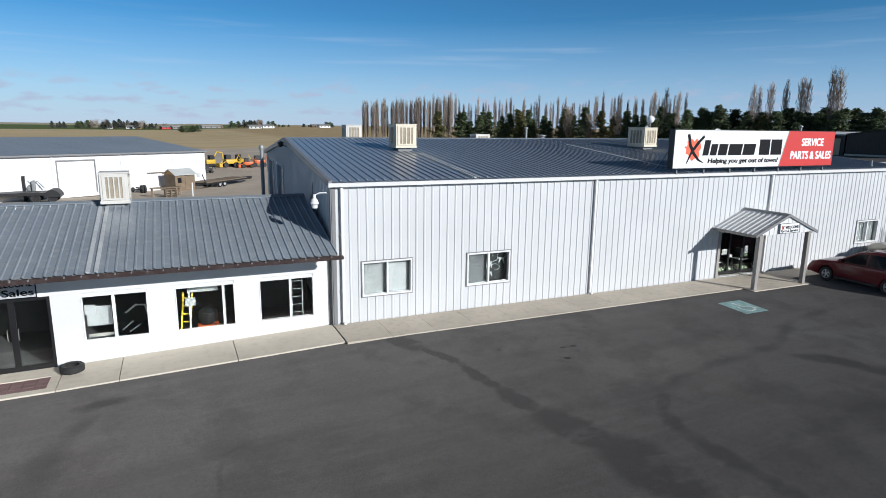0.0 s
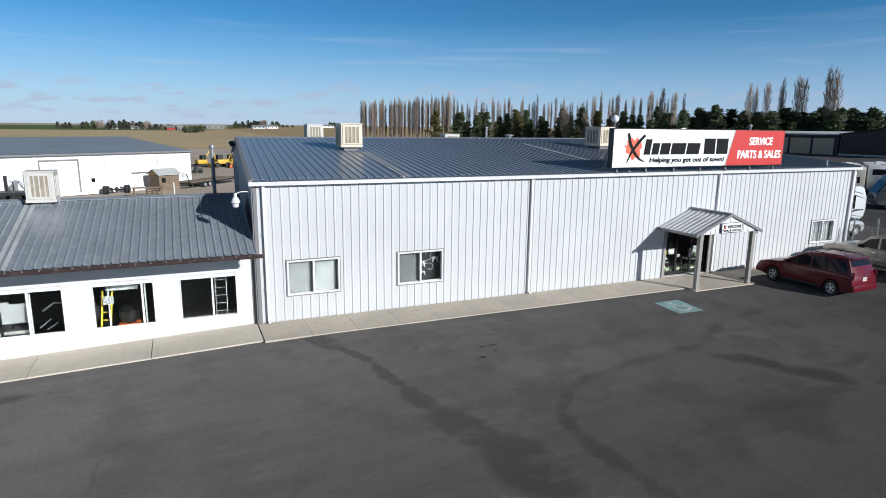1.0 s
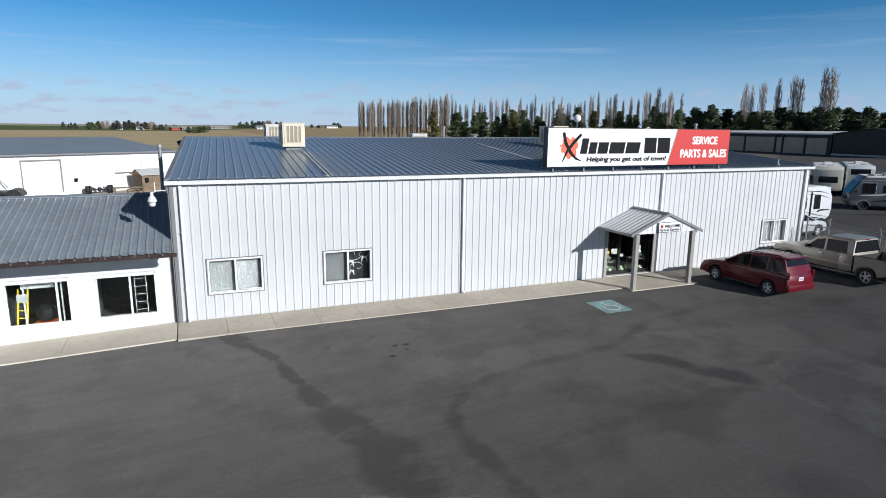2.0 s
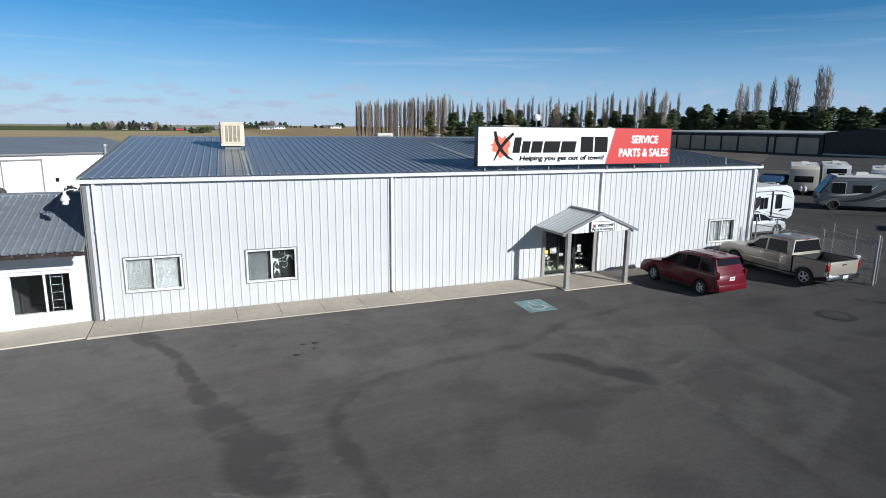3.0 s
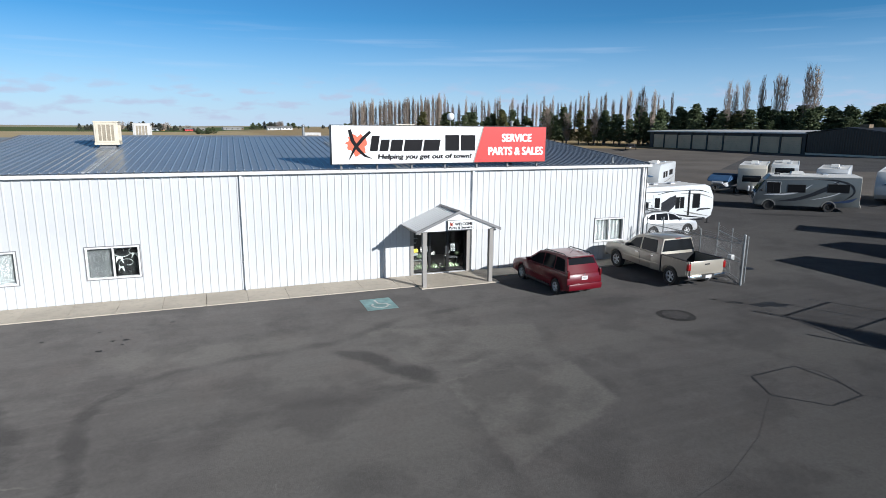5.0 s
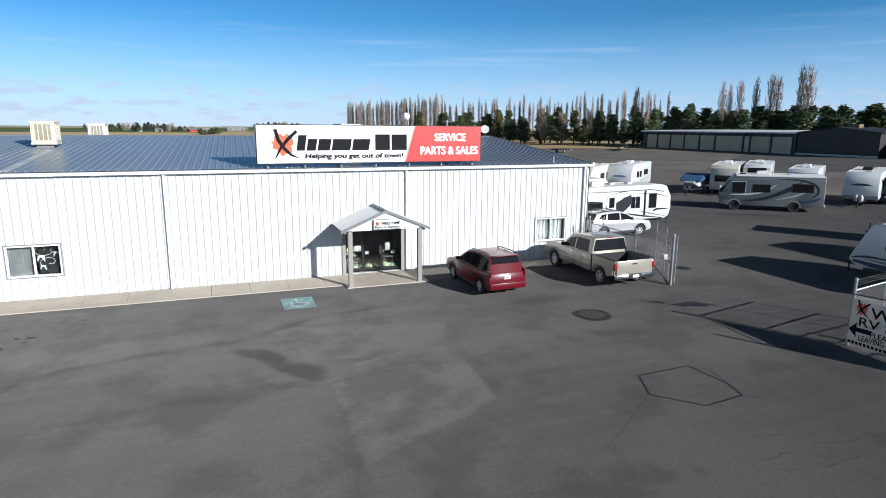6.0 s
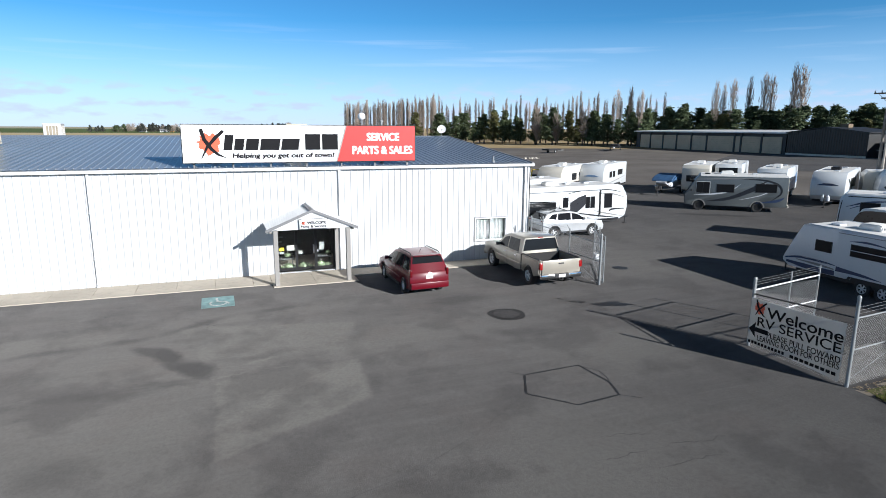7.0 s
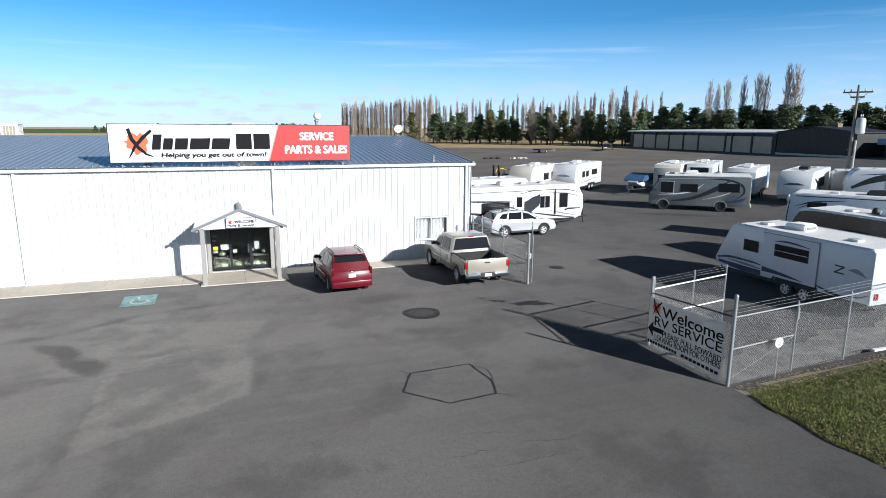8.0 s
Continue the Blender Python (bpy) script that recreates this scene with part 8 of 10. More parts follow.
on_banner("Welcome", 0.46, 0.62, 1.17, 2.38, 0.012, 0.6)
on_banner("RV SERVICE", 0.40, 0.32, 0.83, 2.66, 0.005, 1.2)
on_banner("PLEASE PULL FOWARD", 0.25, 0.70, 0.57, 2.30, 0.002, 1.2)
on_banner("LEAVING ROOM FOR OTHERS", 0.25, 0.37, 0.37, 2.62, 0.002, 1.4)
for k in range(11):
    bm = bm_new()
    box(bm, 0.05 + k * 0.12, 0.13 + k * 0.12, -0.022, -0.016, 0.215 + k * 0.002, 0.305 + k * 0.002)
    part("number_bar", bm, M_INK, banner, m=FACE)
for k in range(9):
    bm = bm_new()
    box(bm, 1.52 + k * 0.16, 1.64 + k * 0.16, -0.022, -0.016, 0.235, 0.325)
    part("name_bar", bm, M_INK, banner, m=FACE)
bm = bm_new()
prism(bm, [(0.03, 0.66), (0.27, 0.92), (0.25, 0.76), (0.72, 0.77), (0.72, 0.63), (0.25, 0.62), (0.28, 0.44)], -0.024, -0.016, "y")
part("arrow", bm, M_INK, banner, m=FACE)
holder = new("emblem")
holder.parent = banner
holder.matrix_basis = FACE
emblem(holder, 0.34, 1.37, 0.50, -0.018, M_BLOT)
disc = thing("marker_disc", "round white marker disc on a thin stake by the fence", "sign")
pipe_part("stake", disc, [(32.42, -17.42, -0.1), (32.40, -17.42, 1.1)], 0.018)
bm = bm_new()
lathe(bm, [(0.001, -0.006), (0.14, -0.006), (0.14, 0.006), (0.001, 0.006)], (32.40, -17.45, 1.10), "y", 22)
part("plate", bm, M_WHITE, disc)
bm = bm_new()
for z in (1.15, 1.10, 1.05):
    box(bm, 32.33, 32.47, -17.460, -17.457, z - 0.012, z + 0.012)
part("text_bars", bm, M_INKGREY, disc)

# ---- grass verge ----
M_GRASS = paint("grass_blades", (0.115, 0.138, 0.02), 0.8, 0, 0.6, 5.0, 1.3, 0.0, (0.26, 0.205, 0.07), 0.75)
M_TURF = paint("turf", (0.072, 0.082, 0.018), 0.95, 0, 0.4, 9, 0.8, 0.4, (0.22, 0.165, 0.075), 0.8)
M_DRYEDGE = paint("dry_verge", (0.25, 0.215, 0.17), 0.95, 0, 0.3, 9, 1.1, 0.5, (0.16, 0.12, 0.08), 0.6)


def verge_edge(y):
    """Where the lot ends and the verge begins, going south."""
    d = min(-17.5 - y, 6.5)
    return 30.84 + 0.07 * math.sin(y * 1.3) + 0.04 * math.sin(y * 4.1) - 0.06 * d + 0.02 * d * d


def verge_sheet(name, inset, south, lift, mt, label):
    bm = bm_new()
    ys = [-17.55 - inset * 0.9 - k * 0.5 for k in range(int((south) / 0.5))]
    prev = None
    for y in ys:
        e = verge_edge(y) + inset
        xs = [e + 0.06 * math.sin(y * 7)] + [e + d for d in (0.5, 1.5, 3, 6, 12, 24, 50)]
        row = [bm.verts.new((x, y + 0.04 * max(0, min(x, 60) - 31) * (1 if y > -19 else 0.6), ground_z(x, y) + lift + 0.008 * math.sin(x * 2.1 + y * 1.7))) for x in xs]
        if prev:
            for i in range(len(xs) - 1):
                bm.faces.new([prev[i], row[i], row[i + 1], prev[i + 1]])
        prev = row
    return solid(name, bm, mt, label, "grass", kind="structure", smooth=True)


verge_sheet("verge_soil", 0.0, 22, 0.016, M_DRYEDGE, "dry leaf-strewn soil along the fence foot")
verge_sheet("lawn", 0.16, 21, 0.022, M_TURF, "mown green lawn beyond the fence")
M_GRIT = paint("grey_gravel", (0.17, 0.16, 0.145), 0.95, 0, 0.45, 14, 1.6, 0.8, (0.075, 0.07, 0.065), 0.6)
bm = bm_new()
prev = None
for k in range(36):
    x = 31.0 + k * 0.5
    y0 = -17.28 + 0.07 * (x - 31)
    row = [bm.verts.new((x, y, ground_z(x, y) + 0.022)) for y in (y0, y0 + 0.8, y0 + 1.5 + 0.25 * math.sin(x * 1.9) + 0.12 * math.sin(x * 5.3))]
    if prev:
        for a in (0, 1):
            bm.faces.new([prev[a], row[a], row[a + 1], prev[a + 1]])
    prev = row
solid("gravel_strip", bm, M_GRIT, "loose grey gravel strip inside the fence", "gravel", kind="structure", smooth=True)
rnd = random.Random(12)
verts, faces = [], []
for k in range(60000):
    y = -18.05 - rnd.random() ** 1.2 * 8.0
    x = verge_edge(y) + 0.03 + rnd.random() ** 1.5 * 16.0
    yy = y + 0.04 * max(0, x - 31) * (1 if y > -19 else 0.6)
    z = ground_z(x, y) + 0.035
    h = 0.02 + 0.045 * rnd.random()
    a = rnd.random() * 6.283
    w = 0.007 + 0.009 * rnd.random()
    lx, ly = 0.05 * (rnd.random() - 0.5), 0.05 * (rnd.random() - 0.5)
    i = len(verts)
    verts += [(x - w * math.cos(a), yy - w * math.sin(a), z), (x + w * math.cos(a), yy + w * math.sin(a), z), (x + lx, yy + ly, z + h)]
    faces.append((i, i + 1, i + 2))
me = bpy.data.meshes.new("grass")
me.from_pydata(verts, [], faces)
me.materials.append(M_GRASS)
tagged(new("grass", me), "short green grass with dry patches", "grass", kind="stuff")
M_LEAF = paint("fallen_leaf", (0.26, 0.20, 0.12), 0.9, 0, 0.4, 20, 3, 0.1)
verts, faces = [], []
for k in range(3400):
    x = 30.95 + rnd.random() * 9.0
    y = -17.45 - abs(rnd.gauss(0, 0.45)) + 0.04 * (x - 31)
    if k > 1300:
        y = -18.0 - rnd.random() * 8.0
        x = verge_edge(y) + abs(rnd.gauss(0, 0.35)) + 0.02
    z = ground_z(x, y) + 0.022 + rnd.random() * 0.015
    s, a = 0.012 + 0.022 * rnd.random(), rnd.random() * 6.28
    i = len(verts)
    c, q = math.cos(a) * s, math.sin(a) * s
    verts += [(x - c, y - q, z), (x + q, y - c, z + 0.02 * rnd.random()), (x + c, y + q, z + 0.01), (x - q, y + c, z + 0.02 * rnd.random())]
    faces.append((i, i + 1, i + 2, i + 3))
me = bpy.data.meshes.new("fallen_leaves")
me.from_pydata(verts, [], faces)
me.materials.append(M_LEAF)
tagged(new("fallen_leaves", me), "brown fallen leaves along the fence foot", "leaves", kind="stuff")
bm = bm_new()
box(bm, 36.4, 37.0, -17.32, -17.2, 0.28, 0.34, 0.01)
solid("loose_board", bm, M_TRIM, "white painted board lying by the fence", "board")

# ---- marks on the asphalt ----
M_SEAL = paint("crack_seal", (0.022, 0.022, 0.023), 0.7, 0, 0.2, 20, 2, 0.1)
M_TEAL = paint("worn_teal_paint", (0.22, 0.36, 0.36), 0.8, 0, 0.35, 9, 2.2, 0.2, (0.12, 0.14, 0.14), 0.6)
M_WORNWHITE = paint("worn_white_paint", (0.55, 0.58, 0.56), 0.8, 0, 0.3, 9, 2.2, 0.2, (0.2, 0.22, 0.22), 0.6)


def ground_stroke(bm, pts, widths, lift):
    """A strip laid on the ground along points, ragged at its edges."""
    out = []
    path = []
    for i in range(len(pts) - 1):
        for k in range(8):
            t = k / 8
            path.append((pts[i][0] + (pts[i + 1][0] - pts[i][0]) * t, pts[i][1] + (pts[i + 1][1] - pts[i][1]) * t, widths[i] + (widths[i + 1] - widths[i]) * t))
    path.append((*pts[-1], widths[-1]))
    prev = None
    rr = random.Random(len(pts) * 7 + int(pts[0][0] * 10))
    for i, (x, y, w) in enumerate(path):
        a, b = path[max(i - 1, 0)], path[min(i + 1, len(path) - 1)]
        d = Vector((b[0] - a[0], b[1] - a[1])).normalized()
        j = (rr.random() - 0.5) * w * 0.8
        wl, wr = w / 2 * (0.7 + 0.6 * rr.random()), w / 2 * (0.7 + 0.6 * rr.random())
        x, y = x - d.y * j * 0.3, y + d.x * j * 0.3
        row = [bm.verts.new((px, py, ground_z(px, py) + lift)) for px, py in ((x - d.y * wl, y + d.x * wl), (x + d.y * wr, y - d.x * wr))]
        if prev:
            bm.faces.new([prev[0], prev[1], row[1], row[0]])
        prev = row


for lines_ in ([(22.70, -14.75), (23.22, -13.68), (25.02, -13.58), (25.18, -14.85), (24.96, -15.60), (23.63, -15.74), (22.70, -14.75)],
               [(24.96, -15.60), (25.4, -15.95)], [(23.22, -13.68), (22.9, -13.38)], [(25.0, -13.6), (25.36, -14.1), (25.3, -14.6), (25.18, -14.85)]):
    bm = bm_new()
    ground_stroke(bm, lines_, [0.06 if len(lines_) > 4 else 0.022] * len(lines_), 0.017)
    solid("crack_seal", bm, M_SEAL, "black sealant line on a pavement crack", "crack", "sealed cracks", "structure")
for lines_ in ([(28.3, -9.6), (30.6, -11.2), (33.0, -12.4)], [(17.0, -17.6), (17.67, -17.33), (18.88, -17.04), (20.7, -16.15), (21.6, -15.5), (22.6, -14.8)]):
    bm = bm_new()
    ground_stroke(bm, lines_, [0.012 if len(lines_) < 4 else 0.0045] * len(lines_), 0.016)
    solid("pavement_crack", bm, M_SEAL, "thin dark crack in the asphalt", "crack", "pavement cracks", "structure")
bm = bm_new()
ring = []
for k in range(30):
    a = 2 * math.pi * k / 30
    x, y = 25.18 + (0.68 + 0.04 * math.sin(3 * a)) * math.cos(a), -8.62 + (0.72 + 0.04 * math.cos(2 * a)) * math.sin(a)
    ring.append(bm.verts.new((x, y, ground_z(x, y) + 0.018)))
bm.faces.new(ring)
M_PATCH = paint("dark_patch", (0.026, 0.025, 0.025), 0.8, 0, 0.3, 14, 1.6, 0.3, (0.06, 0.055, 0.052), 0.5)
solid("round_patch", bm, M_PATCH, "round dark asphalt patch", "patch", kind="structure")
bm = bm_new()
bm.faces.new([bm.verts.new((25.16 + (0.46 + 0.05 * math.sin(2.3 * a)) * math.cos(a), -8.58 + (0.52 + 0.05 * math.cos(3 * a)) * math.sin(a), ground_z(25.16, -8.58) + 0.026)) for a in (2 * math.pi * k / 24 for k in range(24))])
solid("patch_core", bm, paint("worn_patch", (0.052, 0.05, 0.049), 0.85, 0, 0.3, 14, 1.6, 0.3, (0.09, 0.087, 0.083), 0.5), "worn grey middle of the round asphalt patch", "patch", kind="structure")
M_OIL = paint("oil_soaked", (0.018, 0.017, 0.017), 0.6, 0, 0.3, 9, 2.5, 0.1, (0.035, 0.032, 0.031), 0.5)
rr = random.Random(5)
for cx, cy, rx, ry, rot in ((28.0, -7.6, 0.16, 0.06, -30), (28.45, -8.2, 0.34, 0.13, -35), (29.0, -8.75, 0.26, 0.12, -20), (29.55, -8.95, 0.62, 0.30, -20)):
    bm = bm_new()
    ring = []
    ph = [rr.random() * 6.28 for k in range(4)]
    for k in range(44):
        a = 2 * math.pi * k / 44
        q = 1 + 0.16 * math.sin(3 * a + ph[0]) + 0.13 * math.sin(5 * a + ph[1]) + 0.10 * math.sin(9 * a + ph[2]) + 0.07 * math.sin(14 * a + ph[3])
        u, w = rx * q * math.cos(a), ry * q * math.sin(a)
        x, y = cx + u * math.cos(radians(rot)) - w * math.sin(radians(rot)), cy + u * math.sin(radians(rot)) + w * math.cos(radians(rot))
        ring.append(bm.verts.new((x, y, ground_z(x, y) + 0.017)))
    mid_v = bm.verts.new((cx, cy, ground_z(cx, cy) + 0.018))
    for k in range(44):
        bm.faces.new([mid_v, ring[k], ring[(k + 1) % 44]])
    solid("oil_stain", bm, M_OIL, "dark ragged oil stain soaked into the asphalt", "stain", "oil stains", "structure")
cover = thing("utility_cover", "round iron utility cover set in the asphalt", "manhole cover", m=pose(33.4, -4.2, ground_z(33.4, -4.2) + 0.012))
bm = bm_new()
lathe(bm, [(0.001, 0.012), (0.26, 0.012), (0.27, 0.004), (0.36, 0.006), (0.37, 0.0)], (0, 0, 0), "z", 24)
part("lid", bm, M_STEEL, cover)
mark = thing("parking_symbol", "worn teal parking square with a faded white symbol", "road marking", kind="structure")
for x0 in range(4):
    for y0 in range(4):
        bm = bm_new() if (x0, y0) == (0, 0) else bm
        xa, ya = 14.64 + x0 * 0.30, -4.30 + y0 * 0.335
        vs = [bm.verts.new((x, y, ground_z(x, y) + 0.016)) for x, y in ((xa, ya), (xa + 0.30, ya), (xa + 0.30, ya + 0.335), (xa, ya + 0.335))]
        bm.faces.new(vs)
part("square", bm, M_TEAL, mark)
bm = bm_new()
ground_stroke(bm, [(15.25 + 0.30 * math.cos(a), -3.78 + 0.30 * math.sin(a)) for a in (2.4 + 0.45 * k for k in range(11))], [0.08] * 11, 0.020)
part("ring", bm, M_WORNWHITE, mark)
bm = bm_new()
ground_stroke(bm, [(15.2, -3.15), (15.22, -3.6), (15.5, -3.65), (15.66, -3.95)], [0.09, 0.09, 0.08, 0.07], 0.0205)
part("bar", bm, M_WORNWHITE, mark)
for pts in ([(3.27, -11.55), (3.9, -12.1), (4.9, -12.5), (6.3, -12.75)],):
    bm = bm_new()
    ground_stroke(bm, pts, [0.10, 0.05, 0.04, 0.03], 0.016)
    solid("paint_line", bm, M_WORNWHITE, "thin faded white paint line on the asphalt", "road marking", kind="structure")
rnd = random.Random(3)
for k in range(26):
    x, y = rnd.choice(((6.4, -4.6), (8.2, -3.2), (6.2, -4.3), (5.6, -3.6), (15, -6), (22.6, -6.2), (12, -4)))
    x += rnd.gauss(0, 0.5)
    y += rnd.gauss(0, 0.3)
    bm = bm_new()
    vs = []
    r = 0.018 + 0.05 * rnd.random() ** 2
    for j in range(9):
        a = 2 * math.pi * j / 9
        q = r * (0.6 + 0.8 * rnd.random())
        px, py = x + 1.5 * q * math.cos(a), y + q * math.sin(a)
        vs.append(bm.verts.new((px, py, ground_z(px, py) + 0.016)))
    bm.faces.new(vs)
    solid("oil_spot", bm, M_SEAL, "small black oil spot on the asphalt", "stain", "oil spots", "structure")
# ---- warehouse and yard to the north-west ----
M_WHSE = paint("warehouse_white", (0.76, 0.77, 0.78), 0.5, 0, 0.05, 4, 0.2, 0.02, (0.6, 0.6, 0.58), 0.2)
M_WROOF = paint("warehouse_roof", (0.24, 0.27, 0.30), 0.45, 0, 0.12, 3, 0.15, 0.02)
M_DARKSTEEL = paint("dark_siding", (0.020, 0.019, 0.018), 0.5, 0, 0.2, 6, 0.5, 0.05)
M_SHEDDOOR = paint("shed_door", (0.62, 0.47, 0.31), 0.6, 0, 0.12, 6, 0.5, 0.05)
M_OSB = paint("osb_tan", (0.44, 0.25, 0.09), 0.8, 0, 0.25, 12, 2, 0.1)
M_OLDWOOD = paint("old_wood", (0.20, 0.15, 0.10), 0.85, 0, 0.3, 10, 1.5, 0.2)
M_DIGGER = paint("digger_yellow", (0.62, 0.40, 0.04), 0.5, 0, 0.2, 8, 1, 0.05)

WM = pose(-0.74, 67.0, 0, 0, 0, 210)
ware = thing("warehouse", "large white steel warehouse with a grey low-pitched roof", "building", m=WM)
g0, ez, rz_, dp, ln = -1.5, 3.18, 4.65, 34.0, 46.0
bm = bm_new()
dz = (14.0, 17.9, -1.15, 2.5)
wall_core(bm, 0, ln, -0.2, 0.0, g0, ez, [dz])
box(bm, 0, 0.2, -dp, -0.2, g0, ez)
box(bm, ln - 0.2, ln, -dp, -0.2, g0, ez)
box(bm, 0.2, ln - 0.2, -dp, -dp + 0.2, g0, ez)
part("wall", bm, M_WHSE, ware)
for x in (0.0, ln - 0.2):
    bm = bm_new()
    prism(bm, [(0, ez), (-dp, ez), (-dp / 2, rz_)], x, x + 0.2, "x")
    part("gable", bm, M_WHSE, ware)
for k in range(23):
    bm = bm_new()
    x = k * 2.0
    prism(bm, [(0.3, ez), (-dp / 2, rz_ + 0.05), (-dp / 2, rz_ + 0.15), (0.3, ez + 0.10)], x + 0.01, x + 1.99, "x")
    part("roof_panel", bm, M_WROOF, ware)
bm = bm_new()
prism(bm, [(-dp - 0.3, ez), (-dp / 2, rz_ + 0.05), (-dp / 2, rz_ + 0.15), (-dp - 0.3, ez + 0.10)], 0, ln, "x")
part("rear_roof", bm, M_WROOF, ware)
bm = bm_new()
box(bm, -0.1, ln, 0.3, 0.42, ez - 0.08, ez + 0.10)
part("gutter", bm, M_GREYTRIM, ware)
for k in range(6):
    bm = bm_new()
    box(bm, dz[0], dz[1], -0.16, -0.10, -1.15 + k * 0.61, -1.15 + k * 0.61 + 0.6, 0.01)
    part("door_section", bm, M_WHSE, ware)
bm = bm_new()
for a, b, c, d in ((dz[0] - 0.12, dz[0], dz[2], dz[3]), (dz[1], dz[1] + 0.12, dz[2], dz[3]), (dz[0] - 0.12, dz[1] + 0.12, dz[3], dz[3] + 0.14)):
    box(bm, a, b, 0.002, 0.06, c, d)
part("door_trim", bm, M_GREYTRIM, ware)
slab_part("side_door", ware, M_WHSE, (12.05, 12.95, 0.002, 0.05, -1.2, 0.75), 0.01)
slab_part("side_door_window", ware, M_TINT, (12.3, 12.7, 0.05, 0.06, -0.1, 0.35), 0)
slab_part("wall_shelf", ware, M_OLDWOOD, (5.9, 8.0, 0.002, 0.25, 0.70, 0.78), 0.01)
slab_part("meter_box", ware, M_PALE, (0.95, 1.35, 0.002, 0.15, -0.15, 0.45), 0.01)
for x in (4.5, 11.0, 18.4, 25.0):
    slab_part("downspout", ware, M_WHSE, (x - 0.07, x + 0.07, 0.002, 0.12, -1.2, ez - 0.05), 0.01)

shedm = thing("garden_shed", "small plywood garden shed with a pale gabled roof", "shed", m=pose(-4.0, 62.4, ground_z(-4, 62.4), 0, 0, 30))
for nm, mt, dims in (("front_wall", M_OLDWOOD, (-1.3, 1.3, -1.2, -1.1, 0, 2.0)), ("side_wall", M_OSB, (1.2, 1.3, -1.1, 1.1, 0, 2.0)), ("back_wall", M_OLDWOOD, (-1.3, 1.3, 1.1, 1.2, 0, 2.0)), ("side_wall", M_OLDWOOD, (-1.3, -1.2, -1.1, 1.1, 0, 2.0))):
    slab_part(nm, shedm, mt, dims, 0)
bm = bm_new()
prism(bm, [(-1.2, 2.0), (1.2, 2.0), (0, 2.55)], 1.22, 1.3, "x")
prism(bm, [(-1.2, 2.0), (1.2, 2.0), (0, 2.55)], -1.3, -1.22, "x")
part("gable", bm, M_OSB, shedm)
for s in (1, -1):
    bm = bm_new()
    prism(bm, [(s * 1.45, 1.93), (0, 2.60), (0, 2.66), (s * 1.45, 1.99)], -1.5, 1.5, "x")
    part("roof_slope", bm, M_PALE, shedm)
slab_part("door", shedm, M_OLDWOOD, (0.0, 0.9, -1.24, -1.205, 0.05, 1.8), 0.01)
slab_part("window", shedm, M_TINT, (-1.0, -0.5, -1.22, -1.205, 1.0, 1.6), 0.01)

flat = thing("flatbed_trailer", "black flatbed equipment trailer with twin axles", "trailer", m=pose(0.6, 65.2, ground_z(0.6, 65.2), 0, 0, 52))
slab_part("deck", flat, M_OLDWOOD, (-4.0, 5.0, -1.2, 1.2, 0.75, 0.85), 0)
slab_part("frame", flat, M_STEEL, (-4.2, 6.2, -1.25, 1.25, 0.55, 0.745), 0.02)
for x in (-1.2, -0.2):
    for s in (1, -1):
        wheel(flat, x, s * 1.1, 0.38, 0.22, M_RVLINE, 6)
bm = bm_new()
for s in (1, -1):
    tube(bm, [(5.8, s * 0.9, 0.65), (8.2, 0, 0.65)], 0.07, 6)
    tube(bm, [(-4.0, s * 1.0, 0.8), (-4.6, s * 1.0, 1.9)], 0.06, 6)
part("drawbar_and_ramps", bm, M_STEEL, flat)
bench = thing("work_bench", "rough timber work bench in the gravel yard", "bench", m=pose(-5.6, 55.6, ground_z(-5.6, 55.6), 0, 0, 15))
slab_part("top", bench, M_OLDWOOD, (-1.6, 1.6, -0.4, 0.4, 0.85, 0.95), 0)
for x, y in ((-1.5, -0.3), (1.4, -0.3), (-1.5, 0.25), (1.4, 0.25)):
    slab_part("leg", bench, M_OLDWOOD, (x, x + 0.1, y, y + 0.1, 0, 0.85), 0)
pal = thing("pallet_stack", "leaning stack of weathered timber pallets", "pallet", m=pose(-5.1, 53.9, ground_z(-5.1, 53.9), 0, 0, 10))
for k in range(4):
    bm = bm_new()
    for j in range(5):
        box(bm, -0.6, 0.6, -0.5 + j * 0.23, -0.4 + j * 0.23, 0.12 + k * 0.22, 0.14 + k * 0.22)
    for x in (-0.6, -0.05, 0.5):
        box(bm, x, x + 0.1, -0.5, 0.52, k * 0.22, 0.119 + k * 0.22)
    part("pallet", bm, M_OLDWOOD, pal)
bm = bm_new()
tube(bm, [(-2.86, 52.8, ground_z(-2.86, 52.8) - 0.1), (-2.86, 52.8, ground_z(-2.86, 52.8) + 1.5)], 0.07, 8)
solid("marker_post", bm, M_TRIM, "white marker post in the gravel yard", "post")
axle = thing("axle_assembly", "rusty axle assembly with dual tyres on the gravel", "axle", m=pose(-9.2, 60.6, ground_z(-9.2, 60.6), 0, 0, 20))
for x in (-1.3, -1.0, 1.0, 1.3):
    bm = bm_new()
    lathe(bm, [(0.25, -0.12), (0.45, -0.13), (0.5, -0.08), (0.5, 0.08), (0.45, 0.13), (0.25, 0.12), (0.25, -0.12)], (x, 0, 0.5), "x", 18)
    part("tyre", bm, M_RUBBER, axle, smooth=True)
bm = bm_new()
tube(bm, [(-1.3, 0, 0.5), (1.3, 0, 0.5)], 0.1, 8)
lathe(bm, [(0.001, -0.25), (0.25, -0.15), (0.3, 0), (0.25, 0.15), (0.001, 0.25)], (0, 0, 0.5), "x", 12)
box(bm, -0.7, -0.6, -0.9, 0.9, 0.6, 0.75)
box(bm, 0.6, 0.7, -0.9, 0.9, 0.6, 0.75)
